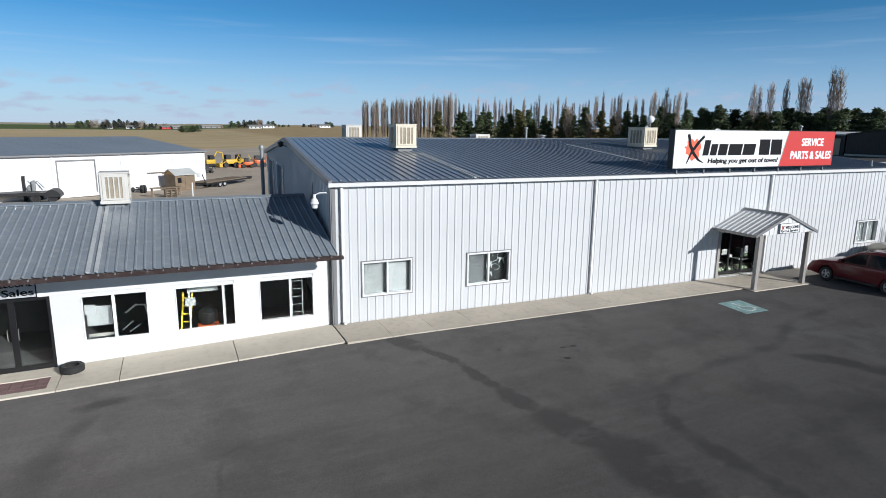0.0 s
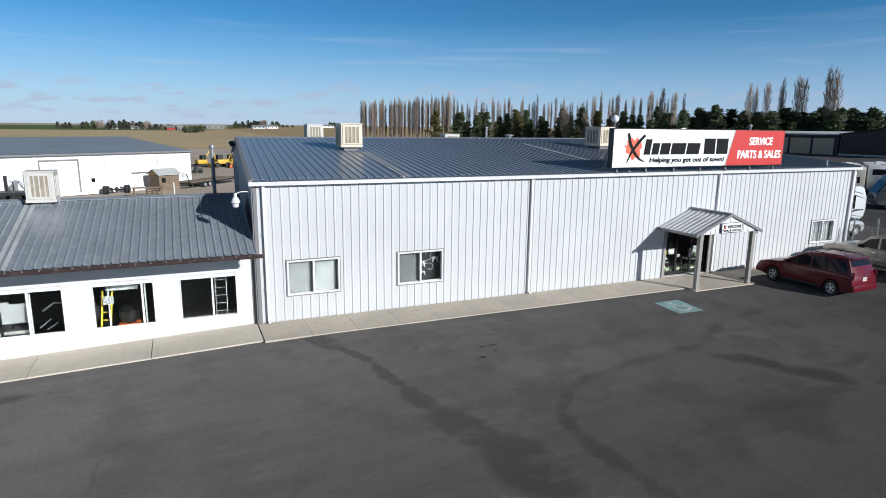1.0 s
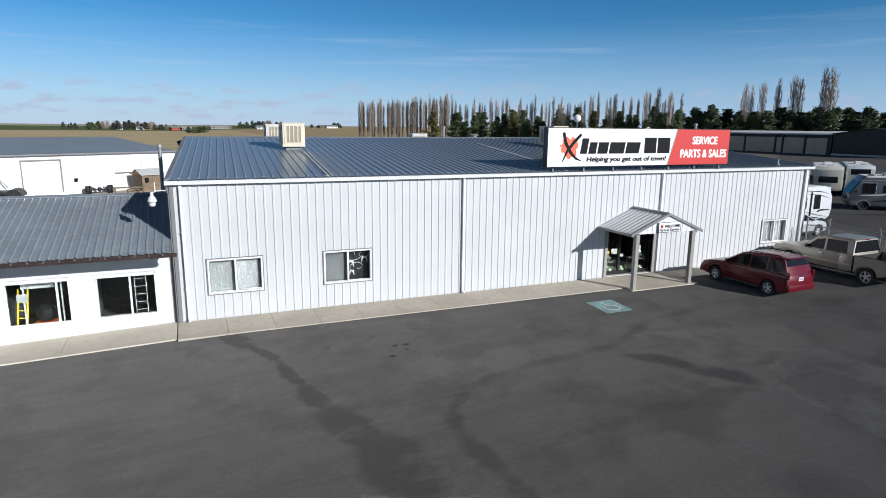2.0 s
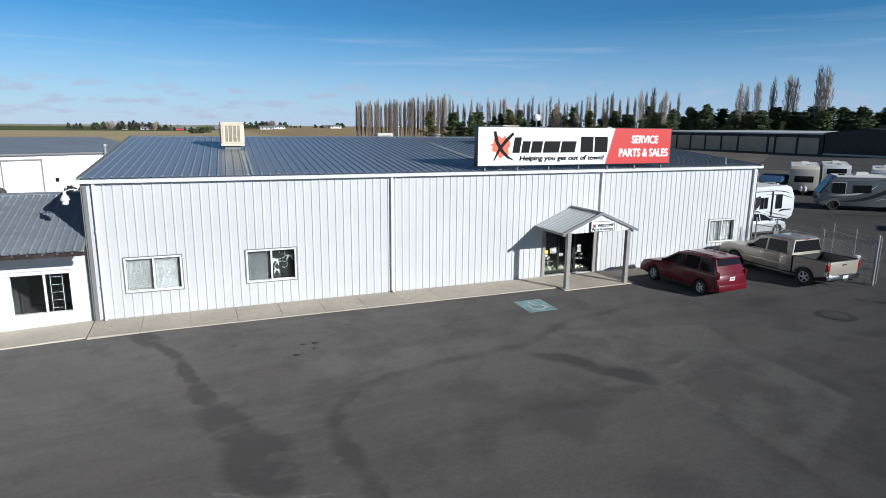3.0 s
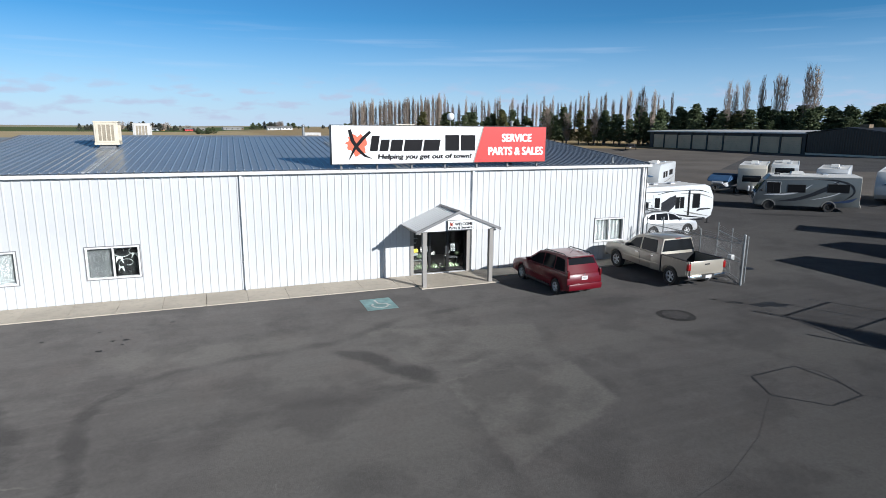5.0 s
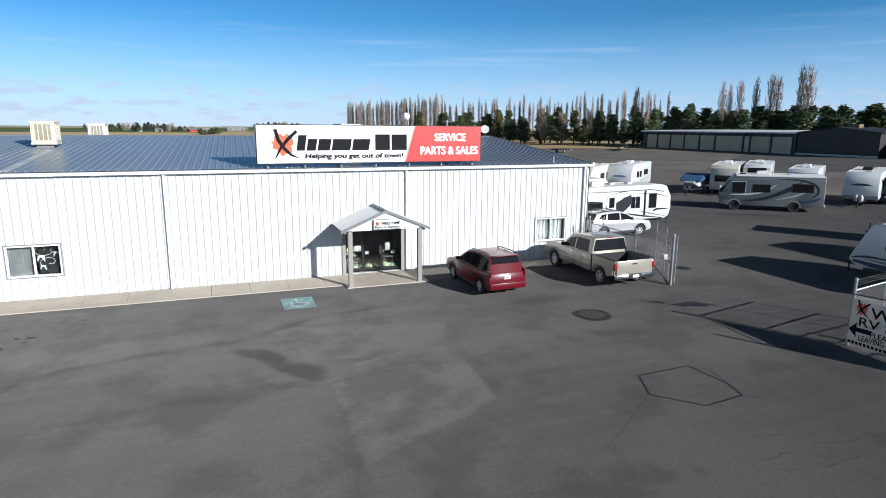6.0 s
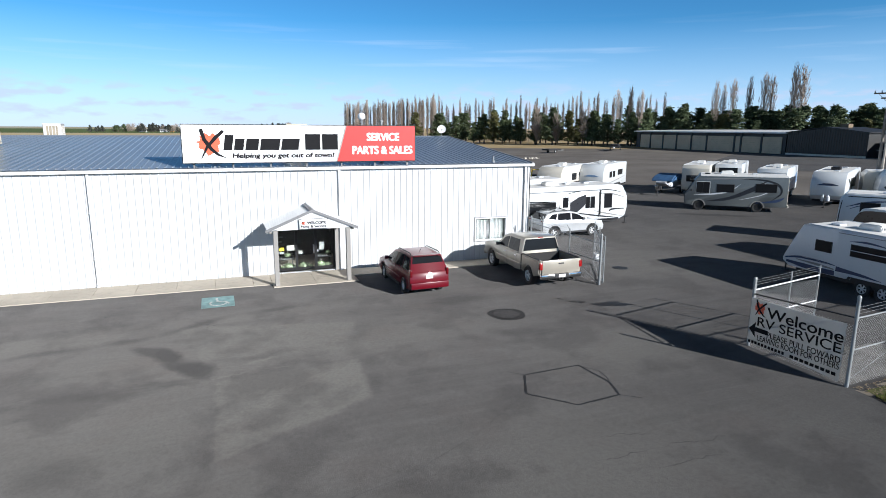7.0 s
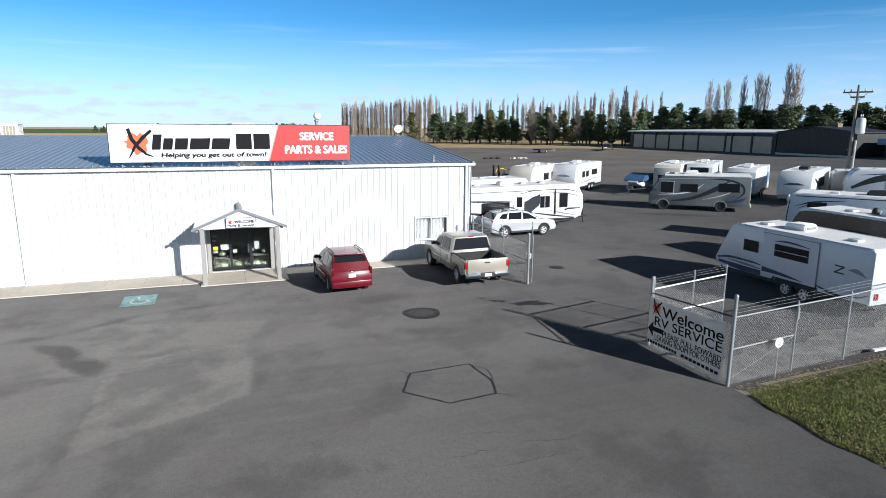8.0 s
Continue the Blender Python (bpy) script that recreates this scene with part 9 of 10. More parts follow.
part("axle_beam", bm, M_STEEL, axle)
low = thing("lowboy_trailer", "long dark low trailer with a round fender carrying machinery", "trailer", m=pose(-20.5, 54.8, ground_z(-20.5, 54.8), 0, 0, 0))
slab_part("deck", low, M_STEEL, (-5.0, 4.6, -1.2, 1.2, 0.75, 1.05), 0.03)
bm = bm_new()
pts = [(4.2 + 0.75 * math.cos(a), 0.55 + 0.75 * math.sin(a)) for a in (math.pi * k / 10 for k in range(11))]
prism(bm, pts, -1.25, 1.25, "y")
part("fender", bm, M_STEEL, low, smooth=True)
for s in (1, -1):
    for x in (4.2, 2.7):
        wheel(low, x, s * 1.0, 0.45, 0.25, M_STEEL, 6)
mach = thing("well_machinery", "grey jointed machinery lashed to the low trailer", "machinery", m=pose(-19.8, 56.5, ground_z(-20, 55), 0, 0, 0))
rnd = random.Random(8)
for k in range(9):
    x, h = -2.0 + k * 0.42, 1.2 + rnd.random() * 1.4
    bm = bm_new()
    box(bm, x, x + 0.28, -0.3, 0.3, 0.0, h, 0.03)
    if k % 2:
        tube(bm, [(x, 0, h), (x + 0.9, 0.1, h + 0.5), (x + 1.5, 0.1, h - 0.2)], 0.07, 6)
    part("section", bm, M_GALV if k % 3 else M_STEEL, mach)


def digger(name, label, m, mt, boom):
    ob = thing(name, label, "excavator" if boom else "loader", "yard machines", m)
    slab_part("body", ob, mt, (-1.5, 1.2, -0.9, 0.9, 0.8, 1.9), 0.12, smooth=True)
    slab_part("cab", ob, M_STEEL, (-0.3, 1.0, -0.8, 0.5, 1.9, 3.0), 0.08)
    slab_part("cab_glass", ob, M_TINT, (1.0, 1.012, -0.7, 0.4, 2.0, 2.9), 0)
    if boom:
        for s in (1, -1):
            slab_part("track", ob, M_RUBBER, (-1.9, 1.9, min(s * 0.8, s * 1.3), max(s * 0.8, s * 1.3), 0.0, 0.75), 0.2)
        bm = bm_new()
        tube(bm, [(1.0, 0.6, 1.6), (2.6, 0.6, 3.8), (4.2, 0.6, 3.5)], 0.18, 8)
        tube(bm, [(4.2, 0.6, 3.5), (4.5, 0.6, 1.0)], 0.14, 8)
        part("boom", bm, mt, ob, smooth=True)
        slab_part("bucket", ob, M_STEEL, (4.0, 4.9, 0.2, 1.0, 0.1, 1.0), 0.1)
    else:
        for s in (1, -1):
            for x in (-1.2, 1.3):
                wheel(ob, x, s * 0.95, 0.6, 0.4, M_STEEL, 6)
        bm = bm_new()
        tube(bm, [(0.9, -0.6, 1.5), (2.4, -0.6, 0.8)], 0.1, 8)
        tube(bm, [(0.9, 0.6, 1.5), (2.4, 0.6, 0.8)], 0.1, 8)
        part("arms", bm, mt, ob)
        slab_part("bucket", ob, mt, (2.2, 3.0, -1.1, 1.1, 0.1, 1.0), 0.1)
        bm = bm_new()
        tube(bm, [(-1.5, 0, 1.3), (-2.4, 0, 2.9), (-3.0, 0, 1.6)], 0.14, 8)
        part("backhoe", bm, mt, ob, smooth=True)
    return ob


def at_yard(x, y, rz):
    return pose(x, y, ground_z(x, y), 0, 0, rz)


digger("excavator", "yellow tracked excavator with a raised boom", at_yard(1.8, 104, 30) @ Matrix.Scale(0.72, 4), M_DIGGER, True)
digger("backhoe_loader", "yellow backhoe loader in the far yard", at_yard(5.2, 102, 200) @ Matrix.Scale(0.78, 4), M_DIGGER, False)
digger("backhoe_loader", "yellow backhoe loader with its arm folded", at_yard(7.2, 104, 160) @ Matrix.Scale(0.75, 4), M_DIGGER, False)
digger("wheel_loader", "orange wheel loader in the far yard", at_yard(10.4, 101, 190) @ Matrix.Scale(0.72, 4), M_ORANGE, False)
digger("wheel_loader", "orange wheel loader beside the yellow machines", at_yard(8.2, 99.5, 185) @ Matrix.Scale(0.6, 4), M_ORANGE, False)
digger("wheel_loader", "grey machine beside the warehouse corner", at_yard(0.6, 88, 200) @ Matrix.Scale(0.42, 4), M_STEEL, False)

# ---- storage sheds to the north-east ----
sh = thing("storage_shed", "long dark storage shed with grey roll-up doors", "building")
SHX, SHY0, SHY1 = 116.0, 57.6, 101.3
zb = ground_z(116, 80) - 0.2
bm = bm_new()
box(bm, SHX + 0.25, SHX + 12, SHY0, SHY1, zb, 6.1)
part("wall", bm, M_DARKSTEEL, sh)
bm = bm_new()
prism(bm, [(SHX - 0.5, 6.30), (SHX + 12.5, 6.75), (SHX + 12.5, 6.60), (SHX - 0.5, 6.05)], SHY0 - 0.3, SHY1 + 0.3, "y")
part("roof", bm, M_TRIM, sh)
y = SHY0 + 0.8
for w in (4.4, 4.6, 1.3, 7.2, 4.2, 4.3, 4.2, 4.1, 3.6):
    if y + w > SHY1 - 0.3:
        break
    rd = new("roll_door")
    rd.parent = sh
    hh = zb + 0.25
    n = 1 if w < 2 else 8
    for k in range(n):
        slab_part("door_slat", rd, M_SHEDDOOR, (SHX + 0.10, SHX + 0.245, y + 0.05, y + w - 0.05, hh + (5.4 - hh) * k / n + 0.01, hh + (5.4 - hh) * (k + 1) / n), 0)
    bm = bm_new()
    box(bm, SHX, SHX + 0.25, y + w, y + w + 0.4, zb, 6.05)
    part("pier", bm, M_DARKSTEEL, sh)
    y += w + 0.42
bk = thing("dark_barn", "black ribbed-steel barn with a shallow gable", "building")
bm = bm_new()
prism(bm, [(42.0, zb), (57.2, zb), (57.2, 6.2), (49.6, 7.15), (42.0, 6.3)], SHX + 0.05, SHX + 9, "x")
part("wall", bm, M_DARKSTEEL, bk)
for k in range(32):
    y = 42.2 + k * 0.475
    zt_ = 7.06 - abs(y - 49.6) * 0.118
    bm = bm_new()
    box(bm, SHX - 0.02, SHX + 0.05, y, y + 0.12, zb, zt_)
    part("siding_rib", bm, M_RVBROWN, bk)
bm = bm_new()
prism(bm, [(41.6, 6.30), (49.6, 7.22), (57.5, 6.25), (57.5, 6.35), (49.6, 7.34), (41.6, 6.42)], SHX - 0.3, SHX + 9.3, "x")
part("roof", bm, M_DARKSTEEL, bk)
slab_part("footing", bk, M_CONC, (SHX - 0.12, SHX + 0.04, 42.0, 57.2, zb, ground_z(116, 50) + 0.35), 0)
slab_part("roof_unit", bk, M_OLDWOOD, (SHX + 4, SHX + 5.2, 48.6, 50.2, 7.1, 7.85), 0.05)
bluesh = thing("blue_roof_shed", "small dark shed with a blue awning roof", "building")
slab_part("wall", bluesh, M_DARKSTEEL, (120, 126, 30, 40, 1.6, 4.4), 0)
slab_part("roof", bluesh, M_RVBLUE, (118.6, 126.5, 29.5, 40.4, 4.4, 5.4), 0.05)
slab_part("sign_board", bluesh, M_PALE, (126.6, 126.8, 30, 34, 4.6, 5.6), 0)

M_PALEWOOD = paint("pale_stub_pole", (0.42, 0.38, 0.33), 0.85, 0, 0.25, 8, 1.2, 0.15)
M_GREYWOOD = paint("weathered_pole", (0.21, 0.185, 0.16), 0.9, 0, 0.25, 10, 1.5, 0.2)
pole = thing("utility_pole", "grey timber utility pole with crossarm, transformer and stub", "utility pole", m=pose(68.85, 8.15, ground_z(68.85, 8.15)))
bm = bm_new()
tube(bm, [(0, 0, -0.5), (0, 0, 9.55)], [0.14, 0.09], 12)
part("pole", bm, M_GREYWOOD, pole, smooth=True)
bm = bm_new()
tube(bm, [(0.12, -0.28, 0), (0.12, -0.28, 5.0)], [0.10, 0.09], 10)
part("stub_pole", bm, M_PALEWOOD, pole, smooth=True)
for z in (2.0, 4.2):
    bm = bm_new()
    tube(bm, [(0.3, -0.42, z), (-0.2, 0.2, z), (-0.2, 0.2, z + 0.06)], [0.02] * 3, 6)
    part("band", bm, M_GALV, pole)
ARM_AT = pose(0, 0, 0.35, 0, 0, -60)
for z, w in ((8.55, 1.05), (8.15, 0.5)):
    bm = bm_new()
    box(bm, -w, w, -0.055, 0.055, z, z + 0.12)
    part("crossarm", bm, M_OLDWOOD, pole, m=ARM_AT)
for k in (-0.98, -0.5, 0.5, 0.98):
    bm = bm_new()
    lathe(bm, [(0.03, 0), (0.06, 0.03), (0.04, 0.1), (0.06, 0.13), (0.02, 0.18)], (k, 0, 8.67), "z", 8)
    part("insulator", bm, M_PALE, pole, m=ARM_AT)
for s_ in (-1, 1):
    bm = bm_new()
    tube(bm, [(0.06 * s_, 0, 7.9), (0.7 * s_, 0, 8.56)], [0.018, 0.018], 6)
    part("arm_brace", bm, M_GALV, pole, m=ARM_AT)
bm = bm_new()
lathe(bm, [(0.001, 0), (0.32, 0.02), (0.35, 0.1), (0.35, 1.12), (0.30, 1.25), (0.10, 1.3), (0.001, 1.32)], (0.22, -0.45, 5.55), "z", 18)
tank = part("transformer", bm, M_PALE, pole, "pale grey transformer tank", smooth=True)
for dx in (-0.12, 0.12):
    bm = bm_new()
    lathe(bm, [(0.04, 0), (0.07, 0.05), (0.04, 0.1), (0.07, 0.15), (0.03, 0.3)], (0.22 + dx, -0.45, 6.85), "z", 8)
    part("bushing", bm, M_GALV, tank)
bm = bm_new()
tube(bm, [(0.1, 0, 8.4), (0.2, -0.25, 7.8), (0.3, -0.45, 7.15)], [0.015] * 3, 6)
part("drop_wire", bm, M_RUBBER, pole)

# loose yard things on the far gravel
util = thing("utility_trailer", "small dark utility trailer parked on the gravel", "trailer", m=at_yard(86, 92, 20))
slab_part("bed", util, M_STEEL, (-2.2, 2.2, -1.0, 1.0, 0.6, 0.9), 0.02)
slab_part("drawbar", util, M_GALV, (2.2, 4.2, -0.1, 0.1, 0.5, 0.65), 0)
for s in (1, -1):
    wheel(util, 0, s * 1.05, 0.35, 0.2, M_RVLINE, 6)
util2 = thing("car_hauler", "open car hauler trailer with a silver drawbar", "trailer", m=at_yard(103, 92, 230))
slab_part("bed", util2, M_STEEL, (-3.0, 3.0, -1.1, 1.1, 0.7, 0.95), 0.02)
slab_part("drawbar", util2, M_TRIM, (3.0, 5.5, -0.15, 0.15, 0.6, 0.8), 0)
slab_part("load", util2, M_STEEL, (-2.0, 0.5, -0.9, 0.9, 0.95, 1.5), 0.2)
for s in (1, -1):
    wheel(util2, -0.5, s * 1.15, 0.35, 0.2, M_RVLINE, 6)
rnd = random.Random(21)
for k in range(3):
    t_ = thing("scrap_tyre", "scrap tyre lying on the far gravel", "tyre", "scrap tyres", at_yard(66.4 + k * 1.25, 79.3 - k * 0.2, 0))
    bm = bm_new()
    lathe(bm, [(0.25, 0.0), (0.5, 0.02), (0.55, 0.15), (0.5, 0.28), (0.25, 0.3), (0.25, 0.0)], (0, 0, 0), "z", 16)
    part("casing", bm, M_RUBBER, t_, smooth=True)
peb = thing("rubble_heap", "small pale heap of rubble and weeds on the gravel", "heap", m=at_yard(72.2, 76.6, 0))
bm = bm_new()
for k in range(24):
    bmesh.ops.create_icosphere(bm, subdivisions=1, radius=0.10 + 0.14 * rnd.random(), matrix=Matrix.Translation((rnd.gauss(0, 0.9), rnd.gauss(0, 0.5), 0.08)))
part("stones", bm, M_CONC, peb)

# ---- trees ----
M_BARK = paint("bark", (0.16, 0.125, 0.095), 0.9, 0, 0.3, 6, 1, 0.2)
M_TWIG = paint("bare_twigs", (0.35, 0.29, 0.24), 0.9, 0, 0.25, 2, 0.3, 0.0, piece=0.5)
M_PINE = paint("pine_needles", (0.105, 0.138, 0.062), 0.85, 0, 0.35, 1.5, 0.35, 0.0, piece=0.4)
M_PINE2 = paint("pine_needles_olive", (0.15, 0.145, 0.05), 0.85, 0, 0.35, 1.5, 0.35, 0.0, piece=0.4)
M_HAZY = paint("far_foliage", (0.085, 0.095, 0.075), 0.9, 0, 0.3, 0.3, 0.05, 0.0, piece=0.5)


def spike(verts, faces, p0, p1, r0, r1, nsides=3):
    d = (p1 - p0).normalized()
    side = d.cross(Vector((0.3, 0.9, 0.1))).normalized()
    up = side.cross(d)
    i = len(verts)
    for p, r in ((p0, r0), (p1, r1)):
        for k in range(nsides):
            a = 2 * math.pi * k / nsides
            verts.append(tuple(p + r * (math.cos(a) * side + math.sin(a) * up)))
    for k in range(nsides):
        faces.append((i + k, i + (k + 1) % nsides, i + nsides + (k + 1) % nsides, i + nsides + k))


def raw_mesh(name, verts, faces, mt):
    me = bpy.data.meshes.new(name)
    me.from_pydata(verts, [], faces)
    me.materials.append(mt)
    return me


def poplar_meshes(seed, h=18.0, spread=1.0):
    """Bare upright poplar: trunk, steep limbs, and twigs along them."""
    r = random.Random(seed)
    tv, tf, cv, cf = [], [], [], []
    pts = [Vector((0.15 * math.sin(k), 0.15 * math.cos(k * 1.3), h * 0.93 * k / 6)) for k in range(7)]
    for k in range(6):
        spike(tv, tf, pts[k], pts[k + 1], 0.26 * (1 - k / 6.5), 0.26 * (1 - (k + 1) / 6.5), 6)
    for k in range(95):
        z0 = h * (0.08 + 0.80 * r.random())
        a = r.random() * 6.283
        lift = (0.16 + 0.16 * r.random()) * h * (1 - 0.45 * z0 / h)
        env = spread * (0.5 + 1.2 * math.sin(math.pi * min(1, (z0 / h) * 0.9 + 0.12)))
        out = env * (0.5 + 0.6 * r.random())
        p0 = Vector((0, 0, z0))
        p1 = p0 + Vector((out * 0.7 * math.cos(a), out * 0.7 * math.sin(a), lift * 0.45))
        p2 = p0 + Vector((out * math.cos(a), out * math.sin(a), lift))
        spike(cv, cf, p0, p1, 0.06, 0.045)
        spike(cv, cf, p1, p2, 0.045, 0.012)
        for j in range(12):
            t = 0.15 + 0.85 * r.random()
            q = p1.lerp(p2, t) if t > 0.5 else p0.lerp(p1, t * 2)
            b = r.random() * 6.283
            e = q + Vector((0.45 * math.cos(b), 0.45 * math.sin(b), 0.9 + 0.9 * r.random())) * (0.6 + 0.6 * r.random())
            spike(cv, cf, q, e, 0.028, 0.008)
    return raw_mesh("trunk", tv, tf, M_BARK), raw_mesh("crown", cv, cf, M_TWIG)


def pine_meshes(seed, h=11.0, mt=None, wide=1.0, low=0.14):
    """Pine: bare lower trunk, tiered limbs, and a ragged crown of many small needle tufts."""
    r = random.Random(seed)
    tv, tf, cv, cf = [], [], [], []
    for k in range(5):
        spike(tv, tf, Vector((0, 0, h * 0.9 * k / 5)), Vector((0, 0, h * 0.9 * (k + 1) / 5)), 0.24 * (1 - k / 5.6), 0.24 * (1 - (k + 1) / 5.6), 6)
    for k in range(64):
        zf = low + (1 - low) * (k + r.random()) / 64
        z0 = h * zf
        a = r.random() * 6.283
        reach = wide * (0.18 + 3.2 * (1 - zf) ** 0.85 * min(1, (zf - low) / 0.10 + 0.6)) * (0.6 + 0.6 * r.random())
        d = Vector((math.cos(a), math.sin(a), 0.18 + 0.25 * r.random()))
        p0 = Vector((0, 0, z0))
        spike(tv, tf, p0, p0 + d * reach, 0.05, 0.015)
        for j in range(38):
            t = 0.15 + 0.8 * r.random()
            c = p0 + d * reach * t + Vector((r.gauss(0, 0.28), r.gauss(0, 0.28), r.gauss(0, 0.2)))
            s = 0.15 + 0.24 * r.random()
            for m in range(2):
                u = Vector((r.gauss(0, 1), r.gauss(0, 1), r.gauss(0, 0.7))).normalized() * s
                v = Vector((r.gauss(0, 1), r.gauss(0, 1), r.gauss(0.4, 0.7))).normalized() * s
                i = len(cv)
                cv += [tuple(c - u), tuple(c + v * 0.9), tuple(c + u)]
                cf.append((i, i + 1, i + 2))
    return raw_mesh("trunk", tv, tf, M_BARK), raw_mesh("crown", cv, cf, mt or M_PINE)


def plant(name, label, category, group, meshes, x, y, k, rz, z=None, kxy=1.0):
    ob = thing(name, label, category, group, pose(x, y, ground_z(x, y) - 0.1 if z is None else z, 0, 0, rz) @ Matrix.Diagonal((k * kxy, k * kxy, k, 1)))
    for nm, me in zip(("trunk", "crown"), meshes):
        o = new(nm, me)
        o.parent = ob
    return ob


POP = [poplar_meshes(s) for s in (1, 2, 3, 4)]
PIN = [pine_meshes(11, low=0.11), pine_meshes(12, wide=1.15), pine_meshes(13, wide=0.9), pine_meshes(14, mt=M_PINE2, wide=1.1, low=0.10), pine_meshes(15, wide=1.2, low=0.02)]
rnd = random.Random(77)


def along(pts, t):
    """A point at t (0 to 1) along a bent line."""
    ls = [math.dist(a, b) for a, b in zip(pts, pts[1:])]
    s = t * sum(ls)
    for (a, b), l in zip(zip(pts, pts[1:]), ls):
        if s <= l:
            return (a[0] + (b[0] - a[0]) * s / l, a[1] + (b[1] - a[1]) * s / l)
        s -= l
    return pts[-1]


# pines along the tree belt, two ranks deep
PROW = [(80, 176), (93, 170), (117, 116), (133, 82), (146, 46), (160, 5)]
for k in range(90):
    x, y = along(PROW, (k + 0.5 + 0.5 * (rnd.random() - 0.5)) / 90)
    back = 8.0 if k % 2 else 0.0
    x += rnd.gauss(0, 1.2) + back
    y += rnd.gauss(0, 1.2) + back * 0.6
    which = rnd.choice((0, 1, 2, 0, 1, 2, 3))
    size = (0.80 if k < 44 else 0.72) + 0.36 * (rnd.random() - 0.5)
    plant("pine_tree", "dark green pine tree with a ragged crown in the tree belt", "tree", "pine trees", PIN[which], x, y, size, rnd.random() * 360, kxy=1.3 if k < 44 else 1.8)
# young pines fill the gaps low down behind the sheds
for k in range(34):
    x, y = along(PROW, 0.42 + 0.58 * (k + rnd.random()) / 34)
    plant("pine_tree", "dark green young pine tree filling the tree belt", "tree", "pine trees", PIN[4], x + 4 + rnd.gauss(0, 1.5), y + 3 + rnd.gauss(0, 1.5), 0.66 + 0.2 * rnd.random(), rnd.random() * 360, kxy=1.7)
# bare poplars behind, dense at the western end
def poplar_at(x, y, k, kxy=1.0):
    plant("poplar_tree", "tall bare upright poplar in winter", "tree", "bare poplars", rnd.choice(POP), x, y, k, rnd.random() * 360, kxy=kxy)


WROW = [(61, 200), (97, 196)]
for k in range(72):
    x, y = along(WROW, (k + 0.5 * rnd.random()) / 72)
    poplar_at(x, y + rnd.gauss(0, 2.5), 0.70 + 0.12 * rnd.random() + 0.13 * k / 72, 0.46)
EROW = [(95, 196), (146, 128)]
for k in range(64):
    x, y = along(EROW, (k + 0.3 * rnd.random()) / 64)
    poplar_at(x + rnd.gauss(0, 0.5) + 6 * (k % 2), y + rnd.gauss(0, 0.5) + 5 * (k % 2), 0.68 + 0.17 * rnd.random(), 0.46)
for bear, far, k, wide in ((0.648, 200, 1.02, 0.9), (0.662, 202, 1.06, 0.9), (0.675, 198, 0.98, 0.9), (0.748, 196, 1.06, 1.0), (0.754, 200, 1.02, 0.9), (0.763, 196, 1.08, 1.05),
                           (0.776, 198, 1.10, 0.9), (0.788, 196, 1.16, 1.1), (0.793, 199, 1.12, 1.1), (0.811, 194, 1.20, 1.3), (0.816, 196, 1.18, 1.3)):
    poplar_at(4.9 + 0.88 * far * (bear - 0.008), -23.3 + 0.88 * far * math.sqrt(1 - (bear - 0.008) ** 2), k * 0.80, wide * 0.72)
for x, y, k in ((106, 135, 0.62), (113, 121, 0.55), (109, 129, 0.5)):
    plant("shrub_tree", "bare tan shrub tree among the pines", "tree", "bare shrubs", POP[1], x, y, k, 40 * k, kxy=1.7)

# ---- far horizon: farmsteads and trees ----
def far_dir(px_x, dist):
    """East-north place at a bearing given by the slope x/y from the lot."""
    return (px_x * dist, math.sqrt(max(0, 1 - px_x * px_x)) * dist)


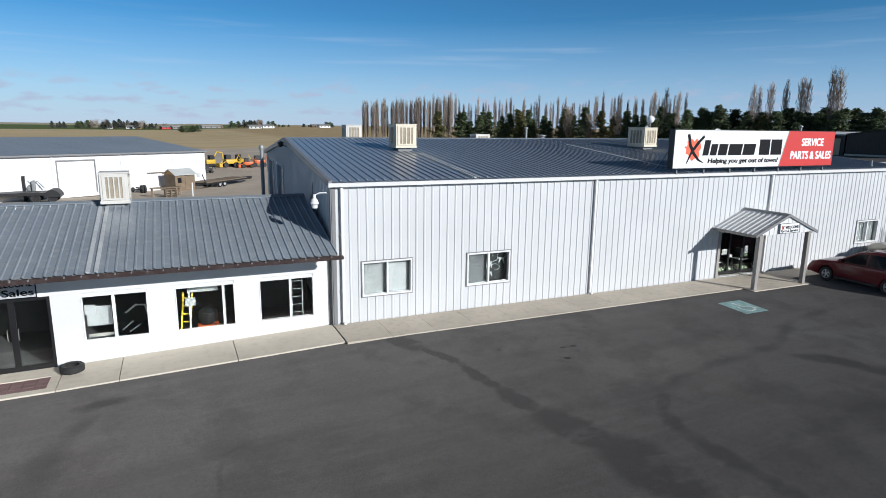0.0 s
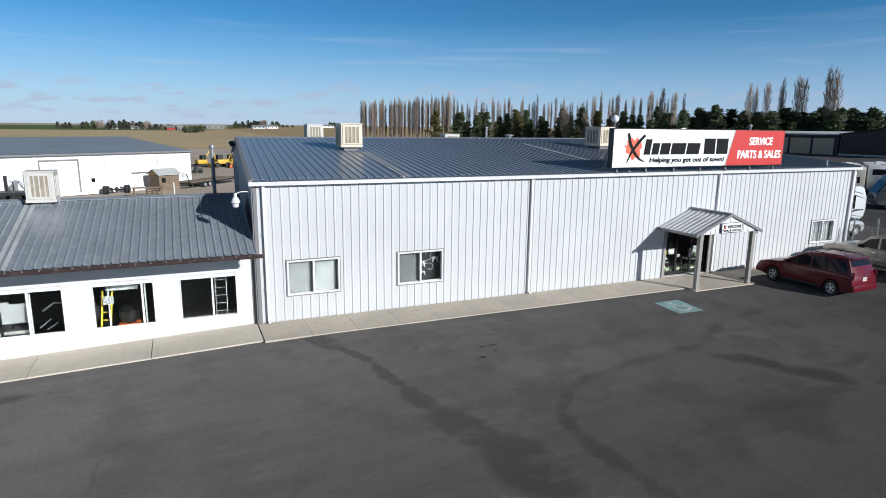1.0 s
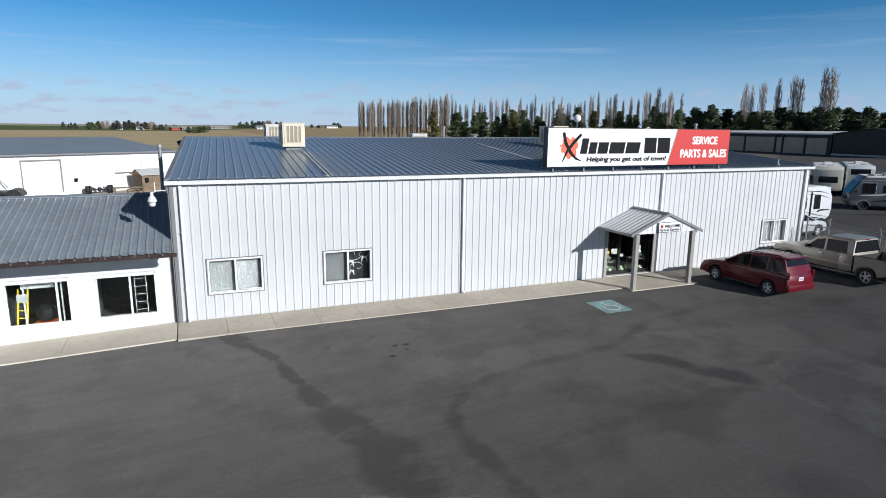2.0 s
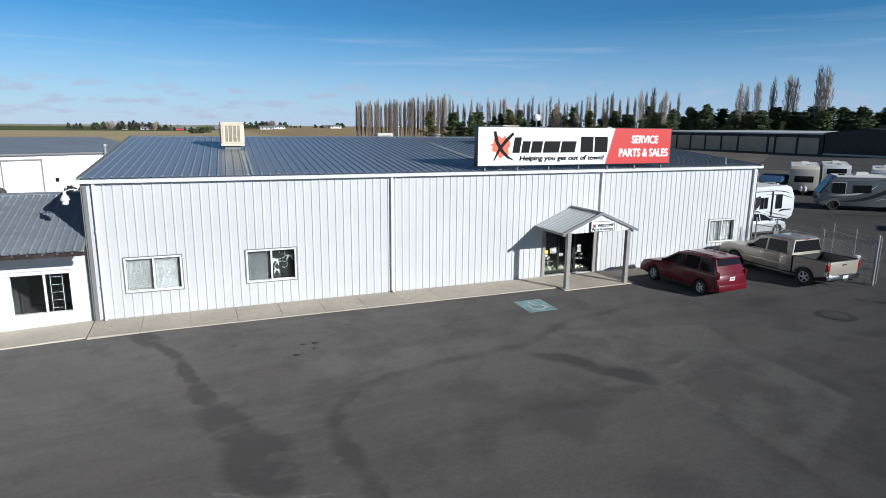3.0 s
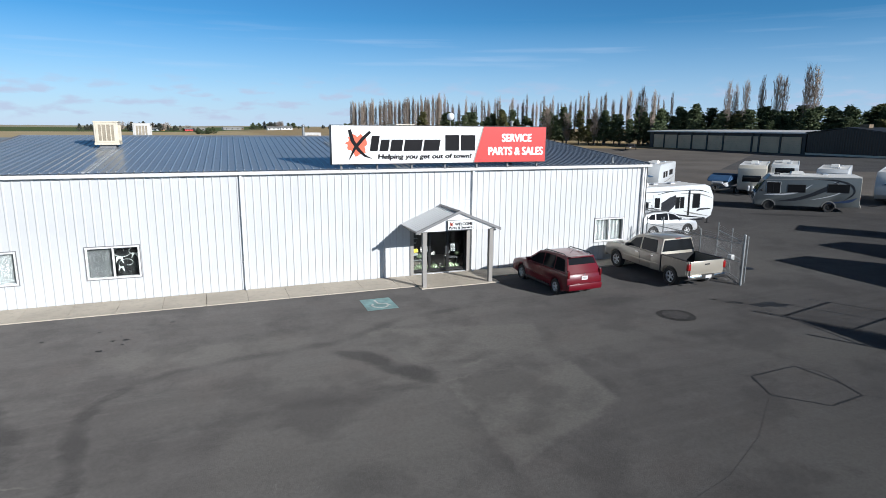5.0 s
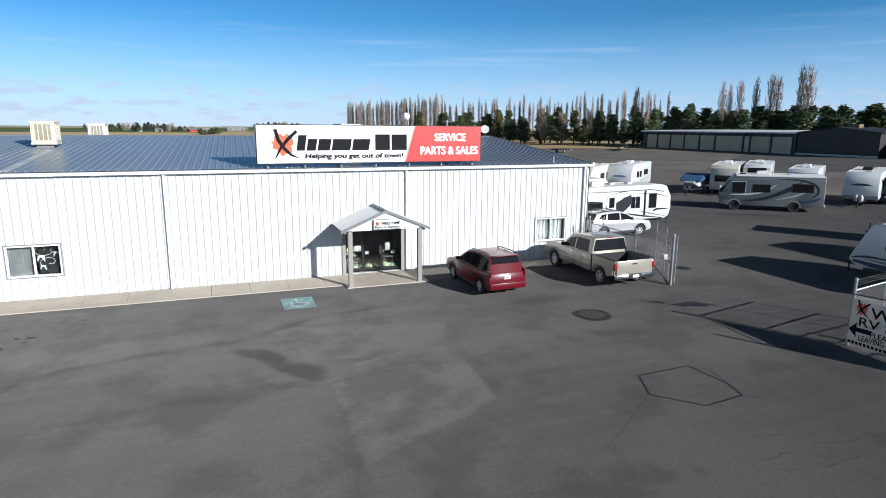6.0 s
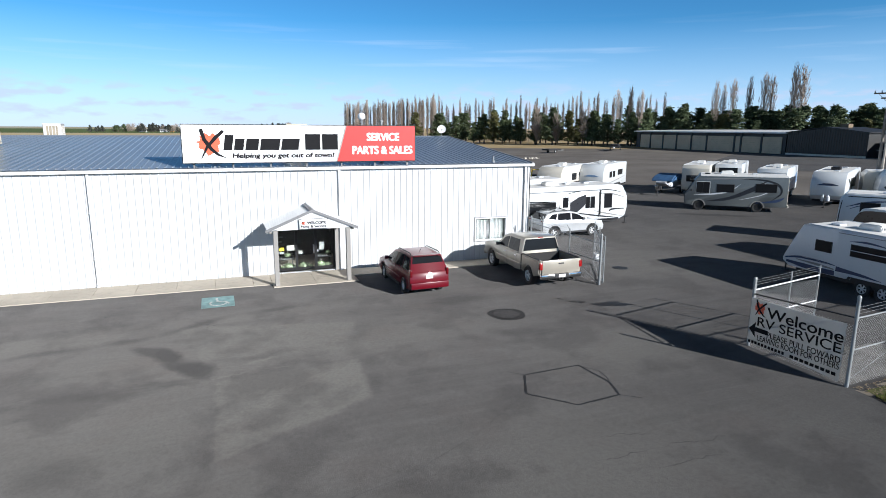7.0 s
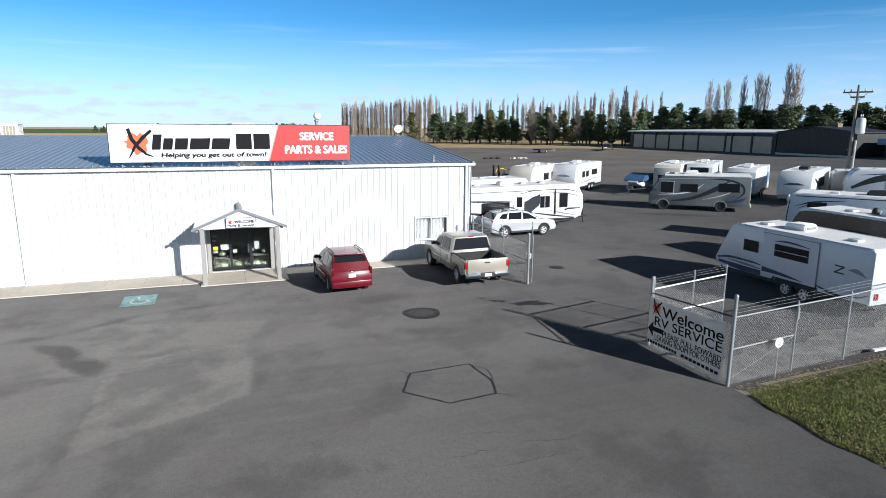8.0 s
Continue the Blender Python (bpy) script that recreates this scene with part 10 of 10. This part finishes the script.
FARP = pine_meshes(31, 11.0, M_HAZY, 1.5, 0.05)
FARP2 = pine_meshes(32, 9.0, M_PINE, 1.8, 0.03)
FARB = poplar_meshes(33, 12.0, 2.6)
for s, n, h, kind in ((-0.150, 3, 1.0, 0), (-0.118, 3, 1.6, 1), (-0.100, 4, 1.2, 2), (-0.085, 5, 1.35, 0), (-0.065, 5, 1.25, 0), (-0.050, 4, 1.2, 2), (-0.030, 4, 0.9, 0), (-0.018, 3, 0.8, 2), (0.020, 5, 0.9, 1),
                      (0.095, 4, 1.3, 1), (0.110, 4, 1.2, 0), (0.125, 3, 1.1, 2), (0.145, 2, 1.2, 1), (0.165, 4, 0.5, 1), (0.20, 3, 0.6, 0), (0.235, 3, 1.2, 1)):
    for k in range(n * 2):
        d = 880 + rnd.random() * 120
        if s == 0.020:
            d = 560 + rnd.random() * 20
        x, y = far_dir(s + 0.006 * (rnd.random() - 0.5) * n, d)
        plant("far_tree", "distant farmstead tree on the horizon", "tree", "far trees", (FARP, FARP2, FARB)[kind], x, y, h * (0.5 + 0.35 * rnd.random()), rnd.random() * 360, kxy=1.3)
for s, d, w, mt in ((-0.088, 900, 14, M_PALE), (-0.058, 910, 18, M_PALE), (-0.05, 915, 10, M_OSB), (-0.012, 900, 16, M_RED), (0.004, 905, 20, M_RVGREY), (0.052, 880, 34, M_RVGREY), (0.062, 890, 20, M_OLDWOOD), (0.118, 760, 22, M_PALE), (0.138, 770, 20, M_WHITE), (0.225, 860, 24, M_WHITE), (0.21, 870, 14, M_OLDWOOD)):
    x, y = far_dir(s, d)
    ob = thing("farmhouse", "small distant farmhouse with a pitched roof", "house", "far houses", pose(x, y, ground_z(x, y), 0, 0, rnd.random() * 30))
    w *= 0.7
    slab_part("wall", ob, mt, (-w / 2, w / 2, -4, 4, 0, 2.6), 0)
    bm = bm_new()
    prism(bm, [(-4.5, 2.5), (4.5, 2.5), (0, 4.6)], -w / 2 - 0.4, w / 2 + 0.4, "x")
    part("roof", bm, M_RVGREY if mt is not M_RVGREY else M_INKGREY, ob)
    for k in range(3):
        slab_part("window", ob, M_TINT, (-w / 3 + k * w / 3 - 0.8, -w / 3 + k * w / 3 + 0.8, -4.05, -4.01, 1.0, 2.2), 0)
# ---- cladding pieces ----
clad(south, 0.0, LEN, 0.10, EAVE - 0.17, FRONT, pose(0, -0.002, 0), M_WALL)
WEST_TURN = math.degrees(math.atan(SKEW))
clad(west, -DEEP, -0.1, -0.6, lambda v: EAVE - 0.15 + (RIDGE - EAVE) * (1 - abs(-v - MID) / MID), [(-17.12, -13.98, -0.6, 4.5), (-22.42, -19.28, -0.6, 4.5)],
     pose(0.047, 0, 0, 0, 0, -90 - WEST_TURN), M_WALL)
clad(east, 0.1, DEEP, 0.0, lambda v: EAVE - 0.15 + (RIDGE - EAVE) * (1 - abs(v - MID) / MID), [], pose(LEN - 0.048, 0, 0, 0, 0, 90), M_WALL)
